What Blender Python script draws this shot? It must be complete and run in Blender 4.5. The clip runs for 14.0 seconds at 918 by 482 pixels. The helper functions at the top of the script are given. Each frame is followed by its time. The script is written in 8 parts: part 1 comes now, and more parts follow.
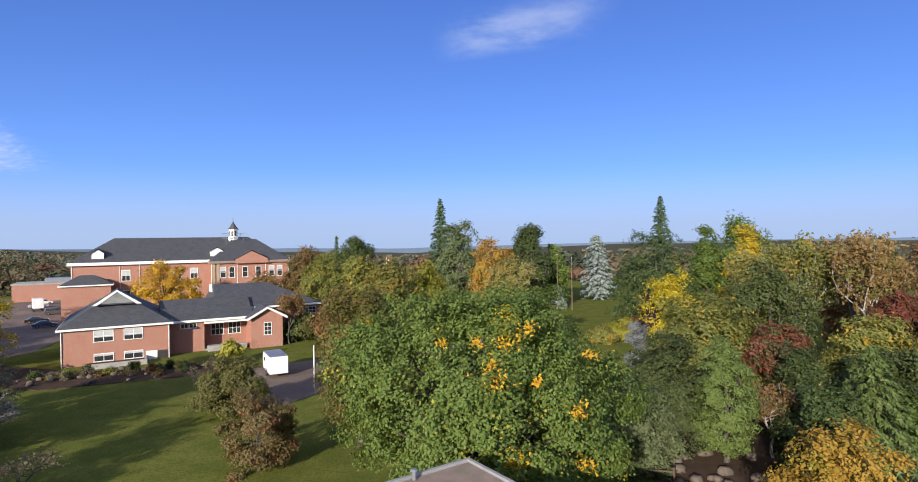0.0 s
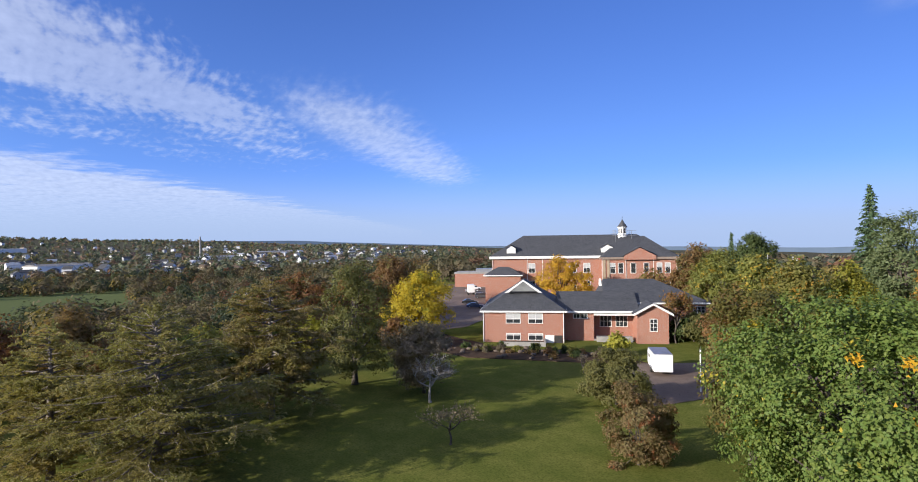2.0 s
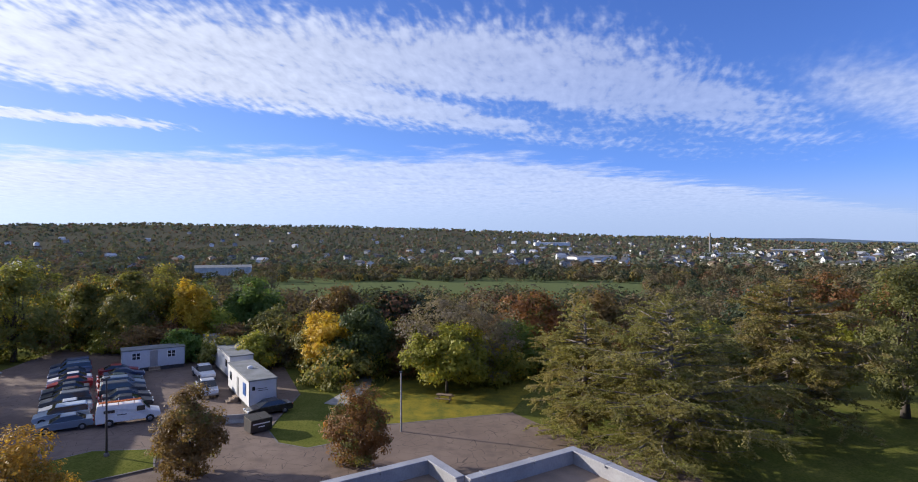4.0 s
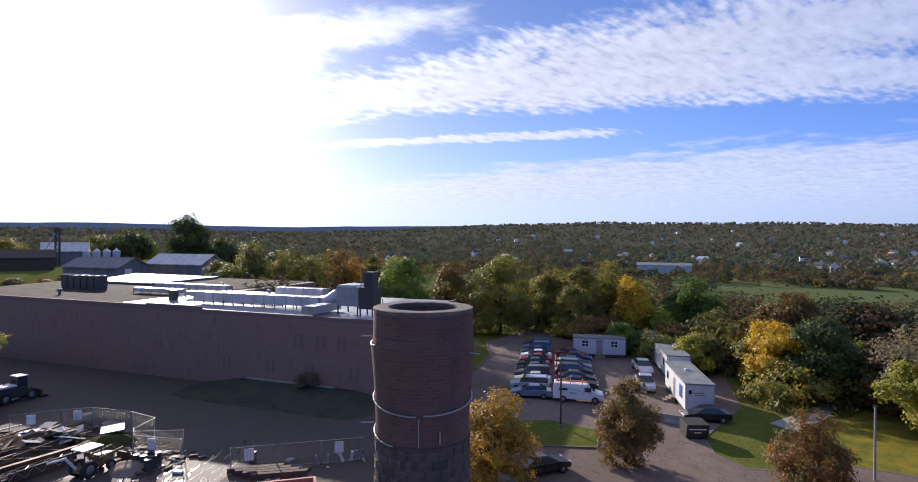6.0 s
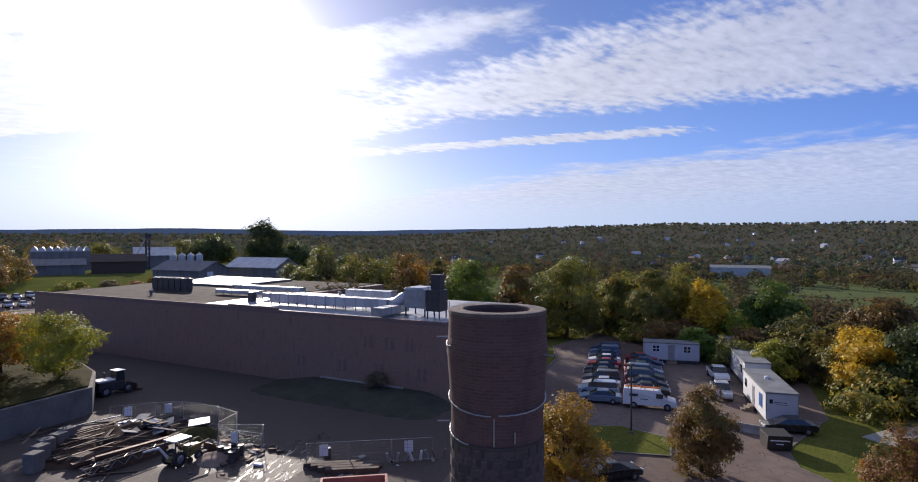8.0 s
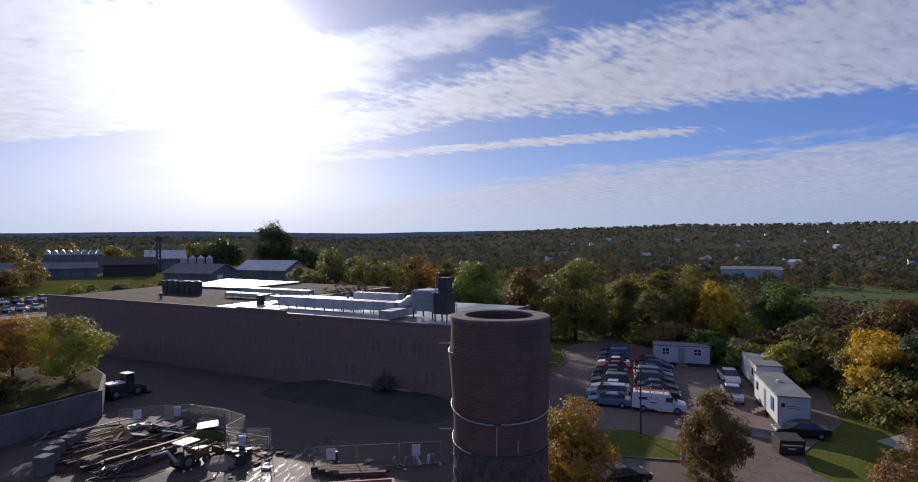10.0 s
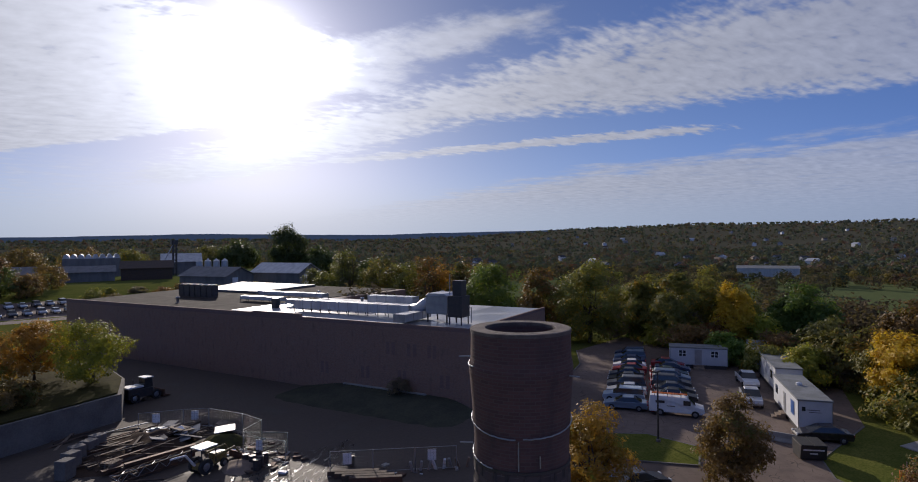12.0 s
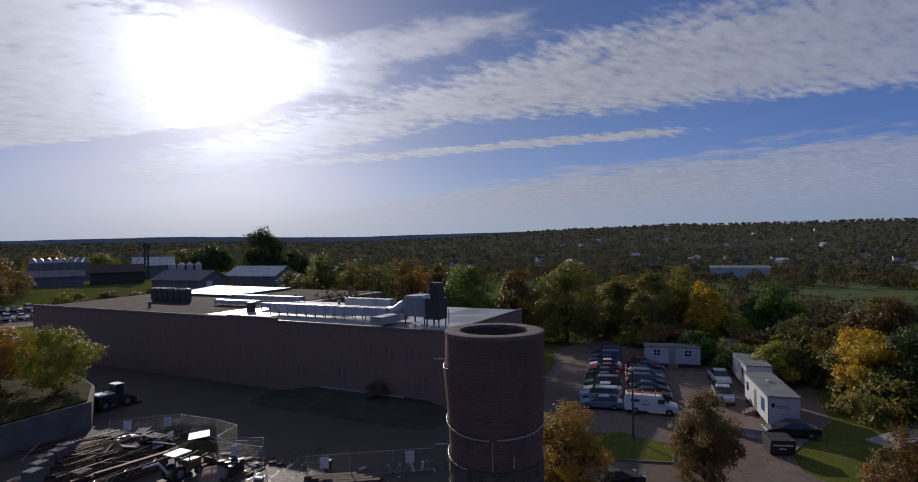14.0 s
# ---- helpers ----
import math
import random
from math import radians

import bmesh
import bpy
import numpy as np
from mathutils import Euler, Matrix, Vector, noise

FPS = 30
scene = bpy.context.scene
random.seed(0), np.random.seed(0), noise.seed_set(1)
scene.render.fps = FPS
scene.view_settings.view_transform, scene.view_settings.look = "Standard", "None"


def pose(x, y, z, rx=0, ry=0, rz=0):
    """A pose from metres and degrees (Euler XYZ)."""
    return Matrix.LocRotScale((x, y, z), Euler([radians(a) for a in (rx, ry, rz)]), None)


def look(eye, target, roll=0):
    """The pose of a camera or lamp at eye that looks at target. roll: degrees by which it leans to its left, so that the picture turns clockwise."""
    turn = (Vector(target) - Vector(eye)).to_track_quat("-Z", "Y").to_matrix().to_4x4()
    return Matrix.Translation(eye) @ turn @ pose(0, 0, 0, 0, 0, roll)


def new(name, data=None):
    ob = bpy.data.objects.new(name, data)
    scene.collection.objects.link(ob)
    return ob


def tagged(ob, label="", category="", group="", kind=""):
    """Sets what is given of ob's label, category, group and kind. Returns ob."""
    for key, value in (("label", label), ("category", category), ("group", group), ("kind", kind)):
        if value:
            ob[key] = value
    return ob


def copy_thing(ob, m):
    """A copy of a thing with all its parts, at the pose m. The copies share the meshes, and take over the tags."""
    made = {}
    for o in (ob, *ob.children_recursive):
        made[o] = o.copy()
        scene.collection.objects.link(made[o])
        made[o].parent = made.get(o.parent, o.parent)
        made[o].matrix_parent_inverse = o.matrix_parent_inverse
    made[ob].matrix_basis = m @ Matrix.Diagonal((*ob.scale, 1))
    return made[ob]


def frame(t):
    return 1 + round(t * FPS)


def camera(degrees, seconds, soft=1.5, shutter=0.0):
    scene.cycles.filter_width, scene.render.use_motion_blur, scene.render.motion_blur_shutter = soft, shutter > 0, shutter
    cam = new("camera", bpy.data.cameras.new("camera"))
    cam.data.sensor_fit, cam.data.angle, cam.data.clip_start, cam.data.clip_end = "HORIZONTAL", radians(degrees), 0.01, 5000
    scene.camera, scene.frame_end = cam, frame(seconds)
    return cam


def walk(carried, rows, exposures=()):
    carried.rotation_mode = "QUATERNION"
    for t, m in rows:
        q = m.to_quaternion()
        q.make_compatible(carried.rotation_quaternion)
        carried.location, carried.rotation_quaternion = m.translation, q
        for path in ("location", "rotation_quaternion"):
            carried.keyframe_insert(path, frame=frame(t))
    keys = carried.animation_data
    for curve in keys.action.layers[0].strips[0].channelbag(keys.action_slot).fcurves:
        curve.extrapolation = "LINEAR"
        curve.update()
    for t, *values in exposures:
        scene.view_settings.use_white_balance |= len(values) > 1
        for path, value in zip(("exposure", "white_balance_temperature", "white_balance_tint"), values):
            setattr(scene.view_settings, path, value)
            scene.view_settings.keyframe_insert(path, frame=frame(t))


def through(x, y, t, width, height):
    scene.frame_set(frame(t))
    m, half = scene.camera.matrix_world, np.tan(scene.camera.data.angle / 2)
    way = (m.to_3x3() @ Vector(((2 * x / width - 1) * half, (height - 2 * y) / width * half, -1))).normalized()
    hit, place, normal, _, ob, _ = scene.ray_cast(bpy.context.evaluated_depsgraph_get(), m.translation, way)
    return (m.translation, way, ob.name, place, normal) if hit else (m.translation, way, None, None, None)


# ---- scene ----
cam = camera(78.3, 14.0, 1.0)

PATH = [
    (0, (0.476, -1.256, 18.281), (0.477, 0.744, 18.271), -0.7),
    (0.5, (0.601, -1.102, 18.156), (0.188, 0.854, 18.151), -0.8),
    (1, (0.749, -0.672, 17.938), (0.052, 1.203, 17.938), -0.8),
    (1.5, (1.051, -0.599, 17.892), (0.098, 1.159, 17.894), -0.8),
    (2, (1.108, -0.44, 17.976), (-0.13, 1.131, 17.977), -0.8),
    (2.5, (0.792, -0.43, 17.942), (-0.713, 0.889, 17.943), -0.7),
    (3, (0.355, -0.333, 17.786), (-1.386, 0.65, 17.789), -0.3),
    (3.5, (0.279, -0.244, 17.678), (-1.642, 0.313, 17.682), -0.2),
    (4, (0.103, -0.198, 17.646), (-1.894, -0.089, 17.648), 0.0),
    (6.5, (-0.127, 0.035, 17.974), (-1.565, -1.355, 17.965), 0.3),
    (7, (-0.095, -0.046, 17.948), (-1.506, -1.463, 17.942), 0.2),
    (7.5, (0.111, -0.061, 17.93), (-1.29, -1.489, 17.928), 0.1),
    (8, (0.212, 0.036, 17.948), (-1.177, -1.404, 17.947), -0.0),
    (8.2, (0.192, 0.054, 17.92), (-1.192, -1.39, 17.919), -0.0),
    (10.3, (-0.036, -0.017, 18.03), (-1.397, -1.483, 18.038), -0.2),
    (10.5, (-0.006, -0.044, 18.016), (-1.362, -1.514, 18.025), -0.2),
    (11, (-0.025, -0.011, 18.085), (-1.371, -1.49, 18.096), -0.4),
    (11.5, (0.061, -0.162, 18.218), (-1.279, -1.646, 18.228), -0.5),
    (12, (0.014, -0.166, 18.284), (-1.319, -1.657, 18.293), -0.6),
    (12.5, (-0.007, -0.114, 18.333), (-1.336, -1.609, 18.344), -0.6),
    (13, (-0.026, -0.023, 18.344), (-1.376, -1.498, 18.356), -0.7),
    (13.5, (0.012, 0.03, 18.317), (-1.372, -1.413, 18.33), -0.8),
    (14, (0.059, 0.011, 18.336), (-1.331, -1.426, 18.35), -0.9),
]
walk(cam, [(t, look(eye, target, roll)) for t, eye, target, roll in PATH],
     [(0, 0.55, 6400, 10), (3.0, 0.55, 6250, 11), (4.2, 0.53, 6250, 12), (6.5, 0.42, 6300, 16), (8.2, 0.13, 6300, 16), (10.3, -0.27, 6300, 16), (12.0, -0.52, 6350, 15), (14.0, -0.78, 6350, 15)])

# ---- light ----
SUN_AZ, SUN_EL = 158.3, 17.4            # degrees left of +y, and above the horizon
sun_way = Vector((-math.sin(radians(SUN_AZ)) * math.cos(radians(SUN_EL)),
                  math.cos(radians(SUN_AZ)) * math.cos(radians(SUN_EL)), math.sin(radians(SUN_EL))))
sun = new("sun", bpy.data.lights.new("sun", "SUN"))
sun.data.energy, sun.data.angle, sun.data.color = 5.0, radians(0.6), (1.0, 0.9, 0.76)
sun.matrix_world = look(sun_way * 300, (0, 0, 0))


class Nodes:
    """Short notation for a node tree."""

    def __init__(self, tree):
        self.tree = tree
        tree.nodes.clear()

    def node(self, kind, **inputs):
        n = self.tree.nodes.new(kind)
        for key, value in inputs.items():
            if key in ("blend_type", "data_type", "operation", "sky_type", "sun_disc", "sun_elevation", "sun_rotation", "altitude",
                       "air_density", "dust_density", "ozone_density", "interpolation", "voronoi_dimensions", "feature",
                       "offset", "offset_frequency", "squash", "clamp", "noise_dimensions", "distance_metric"):
                if key == "blend_type": n.blend_type = value
                elif key == "data_type": n.data_type = value
                elif key == "operation": n.operation = value
                elif key == "sky_type": n.sky_type = value
                elif key == "sun_disc": n.sun_disc = value
                elif key == "sun_elevation": n.sun_elevation = value
                elif key == "sun_rotation": n.sun_rotation = value
                elif key == "altitude": n.altitude = value
                elif key == "air_density": n.air_density = value
                elif key == "dust_density": n.dust_density = value
                elif key == "ozone_density": n.ozone_density = value
                elif key == "feature": n.feature = value
                elif key == "offset": n.offset = value
                elif key == "clamp": n.use_clamp = value
                continue
            self.put(n.inputs[key.replace("_", " ")], value)
        return n

    def put(self, socket, value):
        if isinstance(value, bpy.types.NodeSocket):
            self.tree.links.new(value, socket)
        elif isinstance(value, (tuple, list)) and len(value) == 3 and socket.type == "RGBA":
            socket.default_value = (*value, 1)
        else:
            socket.default_value = value

    def math(self, operation, a, b=0.0, c=0.0, clamp=False):
        n = self.tree.nodes.new("ShaderNodeMath")
        n.operation, n.use_clamp = operation, clamp
        for socket, value in zip(n.inputs, (a, b, c)):
            self.put(socket, value)
        return n.outputs[0]

    def ramp(self, x, low, high):
        """0 below low, 1 above high, smooth between."""
        n = self.tree.nodes.new("ShaderNodeMapRange")
        n.interpolation_type = "SMOOTHSTEP"
        self.put(n.inputs[0], x)
        n.inputs[1].default_value, n.inputs[2].default_value = (low, high) if low < high else (high, low)
        if low > high:
            n.inputs[3].default_value, n.inputs[4].default_value = 1, 0
        return n.outputs[0]

    def mix(self, fac, a, b, blend="MIX"):
        n = self.tree.nodes.new("ShaderNodeMix")
        n.data_type, n.blend_type = "RGBA", blend
        self.put(n.inputs[0], fac), self.put(n.inputs[6], a), self.put(n.inputs[7], b)
        return n.outputs[2]

    def noise(self, vector, scale, detail=4.0, rough=0.55):
        n = self.tree.nodes.new("ShaderNodeTexNoise")
        self.put(n.inputs["Vector"], vector)
        n.inputs["Scale"].default_value, n.inputs["Detail"].default_value, n.inputs["Roughness"].default_value = scale, detail, rough
        return n.outputs[0]

    def split(self, vector):
        n = self.tree.nodes.new("ShaderNodeSeparateXYZ")
        self.put(n.inputs[0], vector)
        return n.outputs

    def join(self, x, y, z=0.0):
        n = self.tree.nodes.new("ShaderNodeCombineXYZ")
        for socket, value in zip(n.inputs, (x, y, z)):
            self.put(socket, value)
        return n.outputs[0]

    def scaled(self, vector, s):
        n = self.tree.nodes.new("ShaderNodeVectorMath")
        n.operation = "MULTIPLY"
        self.put(n.inputs[0], vector)
        n.inputs[1].default_value = s
        return n.outputs[0]


SKY = 0.09
sky_world = bpy.data.worlds.new("sky")
scene.world = sky_world
sky_world.use_nodes = True
N = Nodes(sky_world.node_tree)
way = N.node("ShaderNodeTexCoord").outputs["Generated"]
dx, dy, dz = N.split(way)
blue = N.node("ShaderNodeTexSky", sky_type="NISHITA", sun_disc=False, sun_elevation=radians(SUN_EL), sun_rotation=radians(-SUN_AZ),
              altitude=60.0, air_density=1.0, dust_density=0.6, ozone_density=3.0).outputs[0]
aim = N.tree.nodes.new("ShaderNodeVectorMath")
aim.operation = "DOT_PRODUCT"
N.put(aim.inputs[0], way)
aim.inputs[1].default_value = sun_way
facing = N.math("MAXIMUM", aim.outputs["Value"], 0.0)
warm = N.math("POWER", facing, 2.0)
blue = N.mix(1.0, blue, N.mix(warm, (0.66, 0.84, 1.48), (0.88, 0.9, 1.12)), "MULTIPLY")
blue = N.mix(N.ramp(dz, 0.22, 0.0), blue, N.mix(1.0, blue, N.mix(warm, (0.9, 1.0, 1.3), (0.88, 0.95, 1.12)), "MULTIPLY"))
blue = N.mix(N.math("MULTIPLY", N.ramp(aim.outputs["Value"], -0.35, -0.95), 0.24), blue, (0.0, 0.0, 0.0))
blue = N.mix(N.math("MULTIPLY", N.math("POWER", facing, 6.0), 0.3), blue, (0.0, 0.0, 0.0))
blue = N.mix(N.math("MULTIPLY", N.ramp(dz, 0.13, 0.0), 0.85), blue, N.mix(warm, (3.6, 4.6, 6.7), (6.1, 7.8, 10.1)))      # haze along the horizon
up = N.math("MAXIMUM", dz, 0.02)
px, py = N.math("DIVIDE", dx, up), N.math("DIVIDE", dy, up)
plane = N.join(px, py)
wob = N.math("SUBTRACT", N.noise(plane, 0.8, 5), 0.5)


def above(x, edge):
    return N.math("MAXIMUM", N.math("SUBTRACT", x, edge), 0.0)


def between(low, high, soft):
    """1 where the sky lies between two lines, falling off over soft on either side."""
    a = N.math("DIVIDE", N.math("SUBTRACT", px, low), soft)
    b = N.math("DIVIDE", N.math("SUBTRACT", high, px), soft)
    return N.math("ADD", N.math("MULTIPLY", N.math("MINIMUM", a, b), 0.5), 0.5, clamp=True)


def torn(shape, texture, low=0.28, high=0.72, pull=1.9):
    """Cloud whose edges break up into flecks."""
    d = N.math("ADD", N.math("MINIMUM", N.math("MULTIPLY", shape, 1.0), 0.82), N.math("MULTIPLY", N.math("SUBTRACT", texture, 0.5), pull))
    return N.math("MULTIPLY", N.ramp(d, low, high), N.ramp(shape, 0.0, 0.4))


# mackerel ripples that run across the streets, and soft flecks
steep = N.math("SQRT", up)
qx, qy = N.math("DIVIDE", dx, steep), N.math("DIVIDE", dy, steep)
bend = N.math("MULTIPLY", wob, 0.12)
ripple = N.noise(N.join(N.math("MULTIPLY", N.math("ADD", qx, bend), 0.62), N.math("ADD", N.math("ADD", qy, bend), N.math("MULTIPLY", qx, 0.3))), 30.0, 2.5, 0.5)
fleck = N.noise(plane, 2.2, 7, 0.62)
fine = N.math("ADD", N.math("MULTIPLY", ripple, 0.54), N.math("MULTIPLY", fleck, 0.5))
shift = N.math("MULTIPLY", wob, 0.55)
band_top = N.math("ADD", N.math("SUBTRACT", N.math("MULTIPLY", py, -0.11), N.math("MULTIPLY", above(py, 1.0), 0.68)), N.math("SUBTRACT", shift, 2.64))
band_low = N.math("ADD", N.math("MULTIPLY", above(py, -3.4), -0.52), N.math("SUBTRACT", shift, 3.1))
band = N.math("MULTIPLY", between(band_low, band_top, 0.55), N.math("MULTIPLY", N.ramp(py, 7.0, 2.6), N.ramp(py, -12.0, -7.0)))
split = N.math("MULTIPLY", N.ramp(N.math("DIVIDE", N.math("ABSOLUTE", N.math("ADD", N.math("ADD", px, N.math("MULTIPLY", wob, 0.7)), N.math("ADD", N.math("MULTIPLY", py, 0.62), 3.88))),
                                         N.math("ADD", N.math("MULTIPLY", above(py, -0.8), 0.24), 0.03)), 1.9, 0.2), N.ramp(py, -1.2, 0.6))
body = torn(N.math("MULTIPLY", band, N.math("SUBTRACT", 1.0, N.math("MULTIPLY", split, 0.72))), fine, 0.22, 0.8)
body = N.math("MULTIPLY", body, N.math("ADD", N.math("MULTIPLY", N.ramp(py, 2.2, -1.5), 0.42), 0.58))
wing = between(N.math("SUBTRACT", N.math("MULTIPLY", py, -0.6), N.math("ADD", shift, 2.1)), N.math("SUBTRACT", N.math("MULTIPLY", py, -0.511), 1.6), 0.45)
wing = N.math("MULTIPLY", torn(N.math("MULTIPLY", wing, N.math("MULTIPLY", N.ramp(py, 1.6, 3.0), N.ramp(py, 9.5, 5.0))), fine, 0.1, 1.0, 1.2), 0.72)
thin_mid = N.math("SUBTRACT", N.math("MULTIPLY", N.math("ADD", py, 5.8), -0.43), 3.45)
thin = between(N.math("SUBTRACT", thin_mid, 0.22), N.math("ADD", thin_mid, 0.18), 0.3)
thin = torn(N.math("MULTIPLY", thin, N.math("MULTIPLY", N.ramp(py, -1.7, -2.6), N.ramp(py, -7.2, -5.6))), fine, 0.3, 0.7)
low_top = N.math("SUBTRACT", N.math("SUBTRACT", N.math("MULTIPLY", above(N.math("MULTIPLY", py, -1.0), 4.0), -0.22), N.math("MULTIPLY", above(py, 1.0), 0.75)), 6.75)
low_layer = torn(between(N.math("SUBTRACT", low_top, 60.0), N.math("ADD", low_top, N.math("MULTIPLY", wob, 3.0)), 1.3), fleck, 0.2, 0.8, 1.2)
low_layer = N.math("MULTIPLY", low_layer, 0.92)
# the broken sheet round the sun, and its soft patch beside the band
sheet = N.math("MULTIPLY", N.ramp(N.math("ADD", py, N.math("MULTIPLY", px, 2.0)), -8.7, -7.6), N.math("MULTIPLY", N.ramp(py, -2.0, -3.1), N.ramp(px, -2.0, -1.6)))
sheet = torn(sheet, fine, 0.25, 0.75)
patch = between(N.math("SUBTRACT", -2.05, N.math("MULTIPLY", N.math("ADD", py, 2.4), 0.05)), N.math("ADD", -1.48, N.math("MULTIPLY", N.math("ADD", py, 2.4), -0.3)), 0.3)
patch = N.math("MULTIPLY", torn(N.math("MULTIPLY", patch, N.math("MULTIPLY", N.ramp(py, -1.2, -1.7), N.ramp(py, -4.2, -3.2))), fleck, 0.3, 0.85), 0.8)
haze_patch = N.math("MULTIPLY", N.math("MULTIPLY", N.ramp(py, -6.5, -8.5), N.ramp(px, -3.0, -1.8)), N.math("MULTIPLY", N.ramp(fleck, 0.4, 0.75), 0.55))
lean = N.math("ADD", py, N.math("MULTIPLY", px, 0.45))
wisp = N.math("MULTIPLY", N.math("MULTIPLY", N.ramp(N.math("ABSOLUTE", N.math("SUBTRACT", px, 0.3)), 0.45, 0.15),
                                 N.ramp(N.math("ABSOLUTE", N.math("SUBTRACT", lean, 2.85)), 0.42, 0.12)), N.math("MULTIPLY", N.ramp(fleck, 0.3, 0.65), 0.5))
# unseen cloud added high up; its white lightens the shadows below
overhead_fill = N.math("MULTIPLY", N.ramp(dz, 0.46, 0.75), N.math("ADD", N.math("MULTIPLY", fleck, 0.7), 0.28))
cover = body
for other in (wing, thin, low_layer, sheet, patch, haze_patch, wisp, overhead_fill):
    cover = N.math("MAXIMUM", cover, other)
cover = N.math("MULTIPLY", cover, N.ramp(dz, 0.0, 0.1))
cover = N.math("MULTIPLY", cover, N.math("ADD", N.math("MULTIPLY", N.math("POWER", facing, 2.0), 0.45), 0.6), clamp=True)
glow = N.math("ADD", N.math("MULTIPLY", N.math("POWER", facing, 90.0), 12.0), N.math("MULTIPLY", N.math("POWER", facing, 12.0), 5.0))
white = N.math("ADD", N.math("MULTIPLY", fine, 6.4), N.math("ADD", glow, 3.1))
cloud_white = N.mix(1.0, N.join(white, white, white), (0.93, 0.98, 1.1), "MULTIPLY")
sky_colour = N.mix(cover, blue, cloud_white)
veil = N.math("ADD", N.math("MULTIPLY", N.math("POWER", facing, 260.0), 17.0), N.math("MULTIPLY", N.math("POWER", facing, 34.0), 3.0))
sky_colour = N.mix(1.0, sky_colour, N.join(veil, veil, veil), "ADD")
back = N.node("ShaderNodeBackground", Color=sky_colour, Strength=SKY)
N.tree.links.new(back.outputs[0], N.node("ShaderNodeOutputWorld").inputs[0])

# ---- materials ----
def material(name):
    m = bpy.data.materials.new(name)
    m.use_nodes = True
    return m, Nodes(m.node_tree)


def finish(n, colour, rough=0.8, metal=0.0, height=None, depth=0.02, spec=0.5):
    b = n.node("ShaderNodeBsdfPrincipled", Base_Color=colour, Roughness=rough, Metallic=metal)
    b.inputs["Specular IOR Level"].default_value = spec
    if height is not None:
        bump = n.node("ShaderNodeBump", Height=height)
        bump.inputs["Strength"].default_value, bump.inputs["Distance"].default_value = 0.6, depth
        n.tree.links.new(bump.outputs[0], b.inputs["Normal"])
    n.tree.links.new(b.outputs[0], n.node("ShaderNodeOutputMaterial").inputs[0])
    return b


def worn(name, a, b, scale=1.0, rough=0.8, metal=0.0, bump=0.01, spec=0.5, fine=14.0):
    """Two colours mixed by coarse stains and fine grain."""
    m, n = material(name)
    at = n.node("ShaderNodeTexCoord").outputs["Object"]
    stain, grain = n.noise(at, scale, 5), n.noise(at, scale * fine, 3)
    f = n.math("ADD", n.math("MULTIPLY", stain, 0.7), n.math("MULTIPLY", grain, 0.4))
    c = n.mix(n.ramp(f, 0.35, 0.75), a, b)
    finish(n, c, n.math("ADD", n.math("MULTIPLY", stain, 0.2), rough - 0.1), metal, grain if bump else None, bump or 0.01, spec)
    return m


def brick(name, a, b, mortar, width=0.22, height=0.075, round_wall=0.0, stain=(0.05, 0.045, 0.05), stains=0.3):
    m, n = material(name)
    at = n.node("ShaderNodeTexCoord").outputs["Object"]
    x, y, z = n.split(at)
    along = n.math("MULTIPLY", n.math("ARCTAN2", y, x), round_wall) if round_wall else n.math("ADD", x, y)
    t = n.node("ShaderNodeTexBrick", Vector=n.join(along, z), Color1=a, Color2=b, Mortar=mortar)
    t.inputs["Scale"].default_value = 1.0
    t.inputs["Brick Width"].default_value, t.inputs["Row Height"].default_value = width, height
    t.inputs["Mortar Size"].default_value = 0.008
    coarse, mid = n.noise(at, 0.35, 5), n.noise(n.scaled(at, (1, 1, 0.35)), 1.7, 5)
    c = n.mix(n.math("MULTIPLY", n.ramp(coarse, 0.35, 0.75), 0.35), t.outputs[0], b)
    c = n.mix(n.math("MULTIPLY", n.ramp(mid, 0.5, 0.8), stains), c, stain)
    finish(n, c, 0.88, 0, t.outputs[1], -0.01, 0.3)
    return m


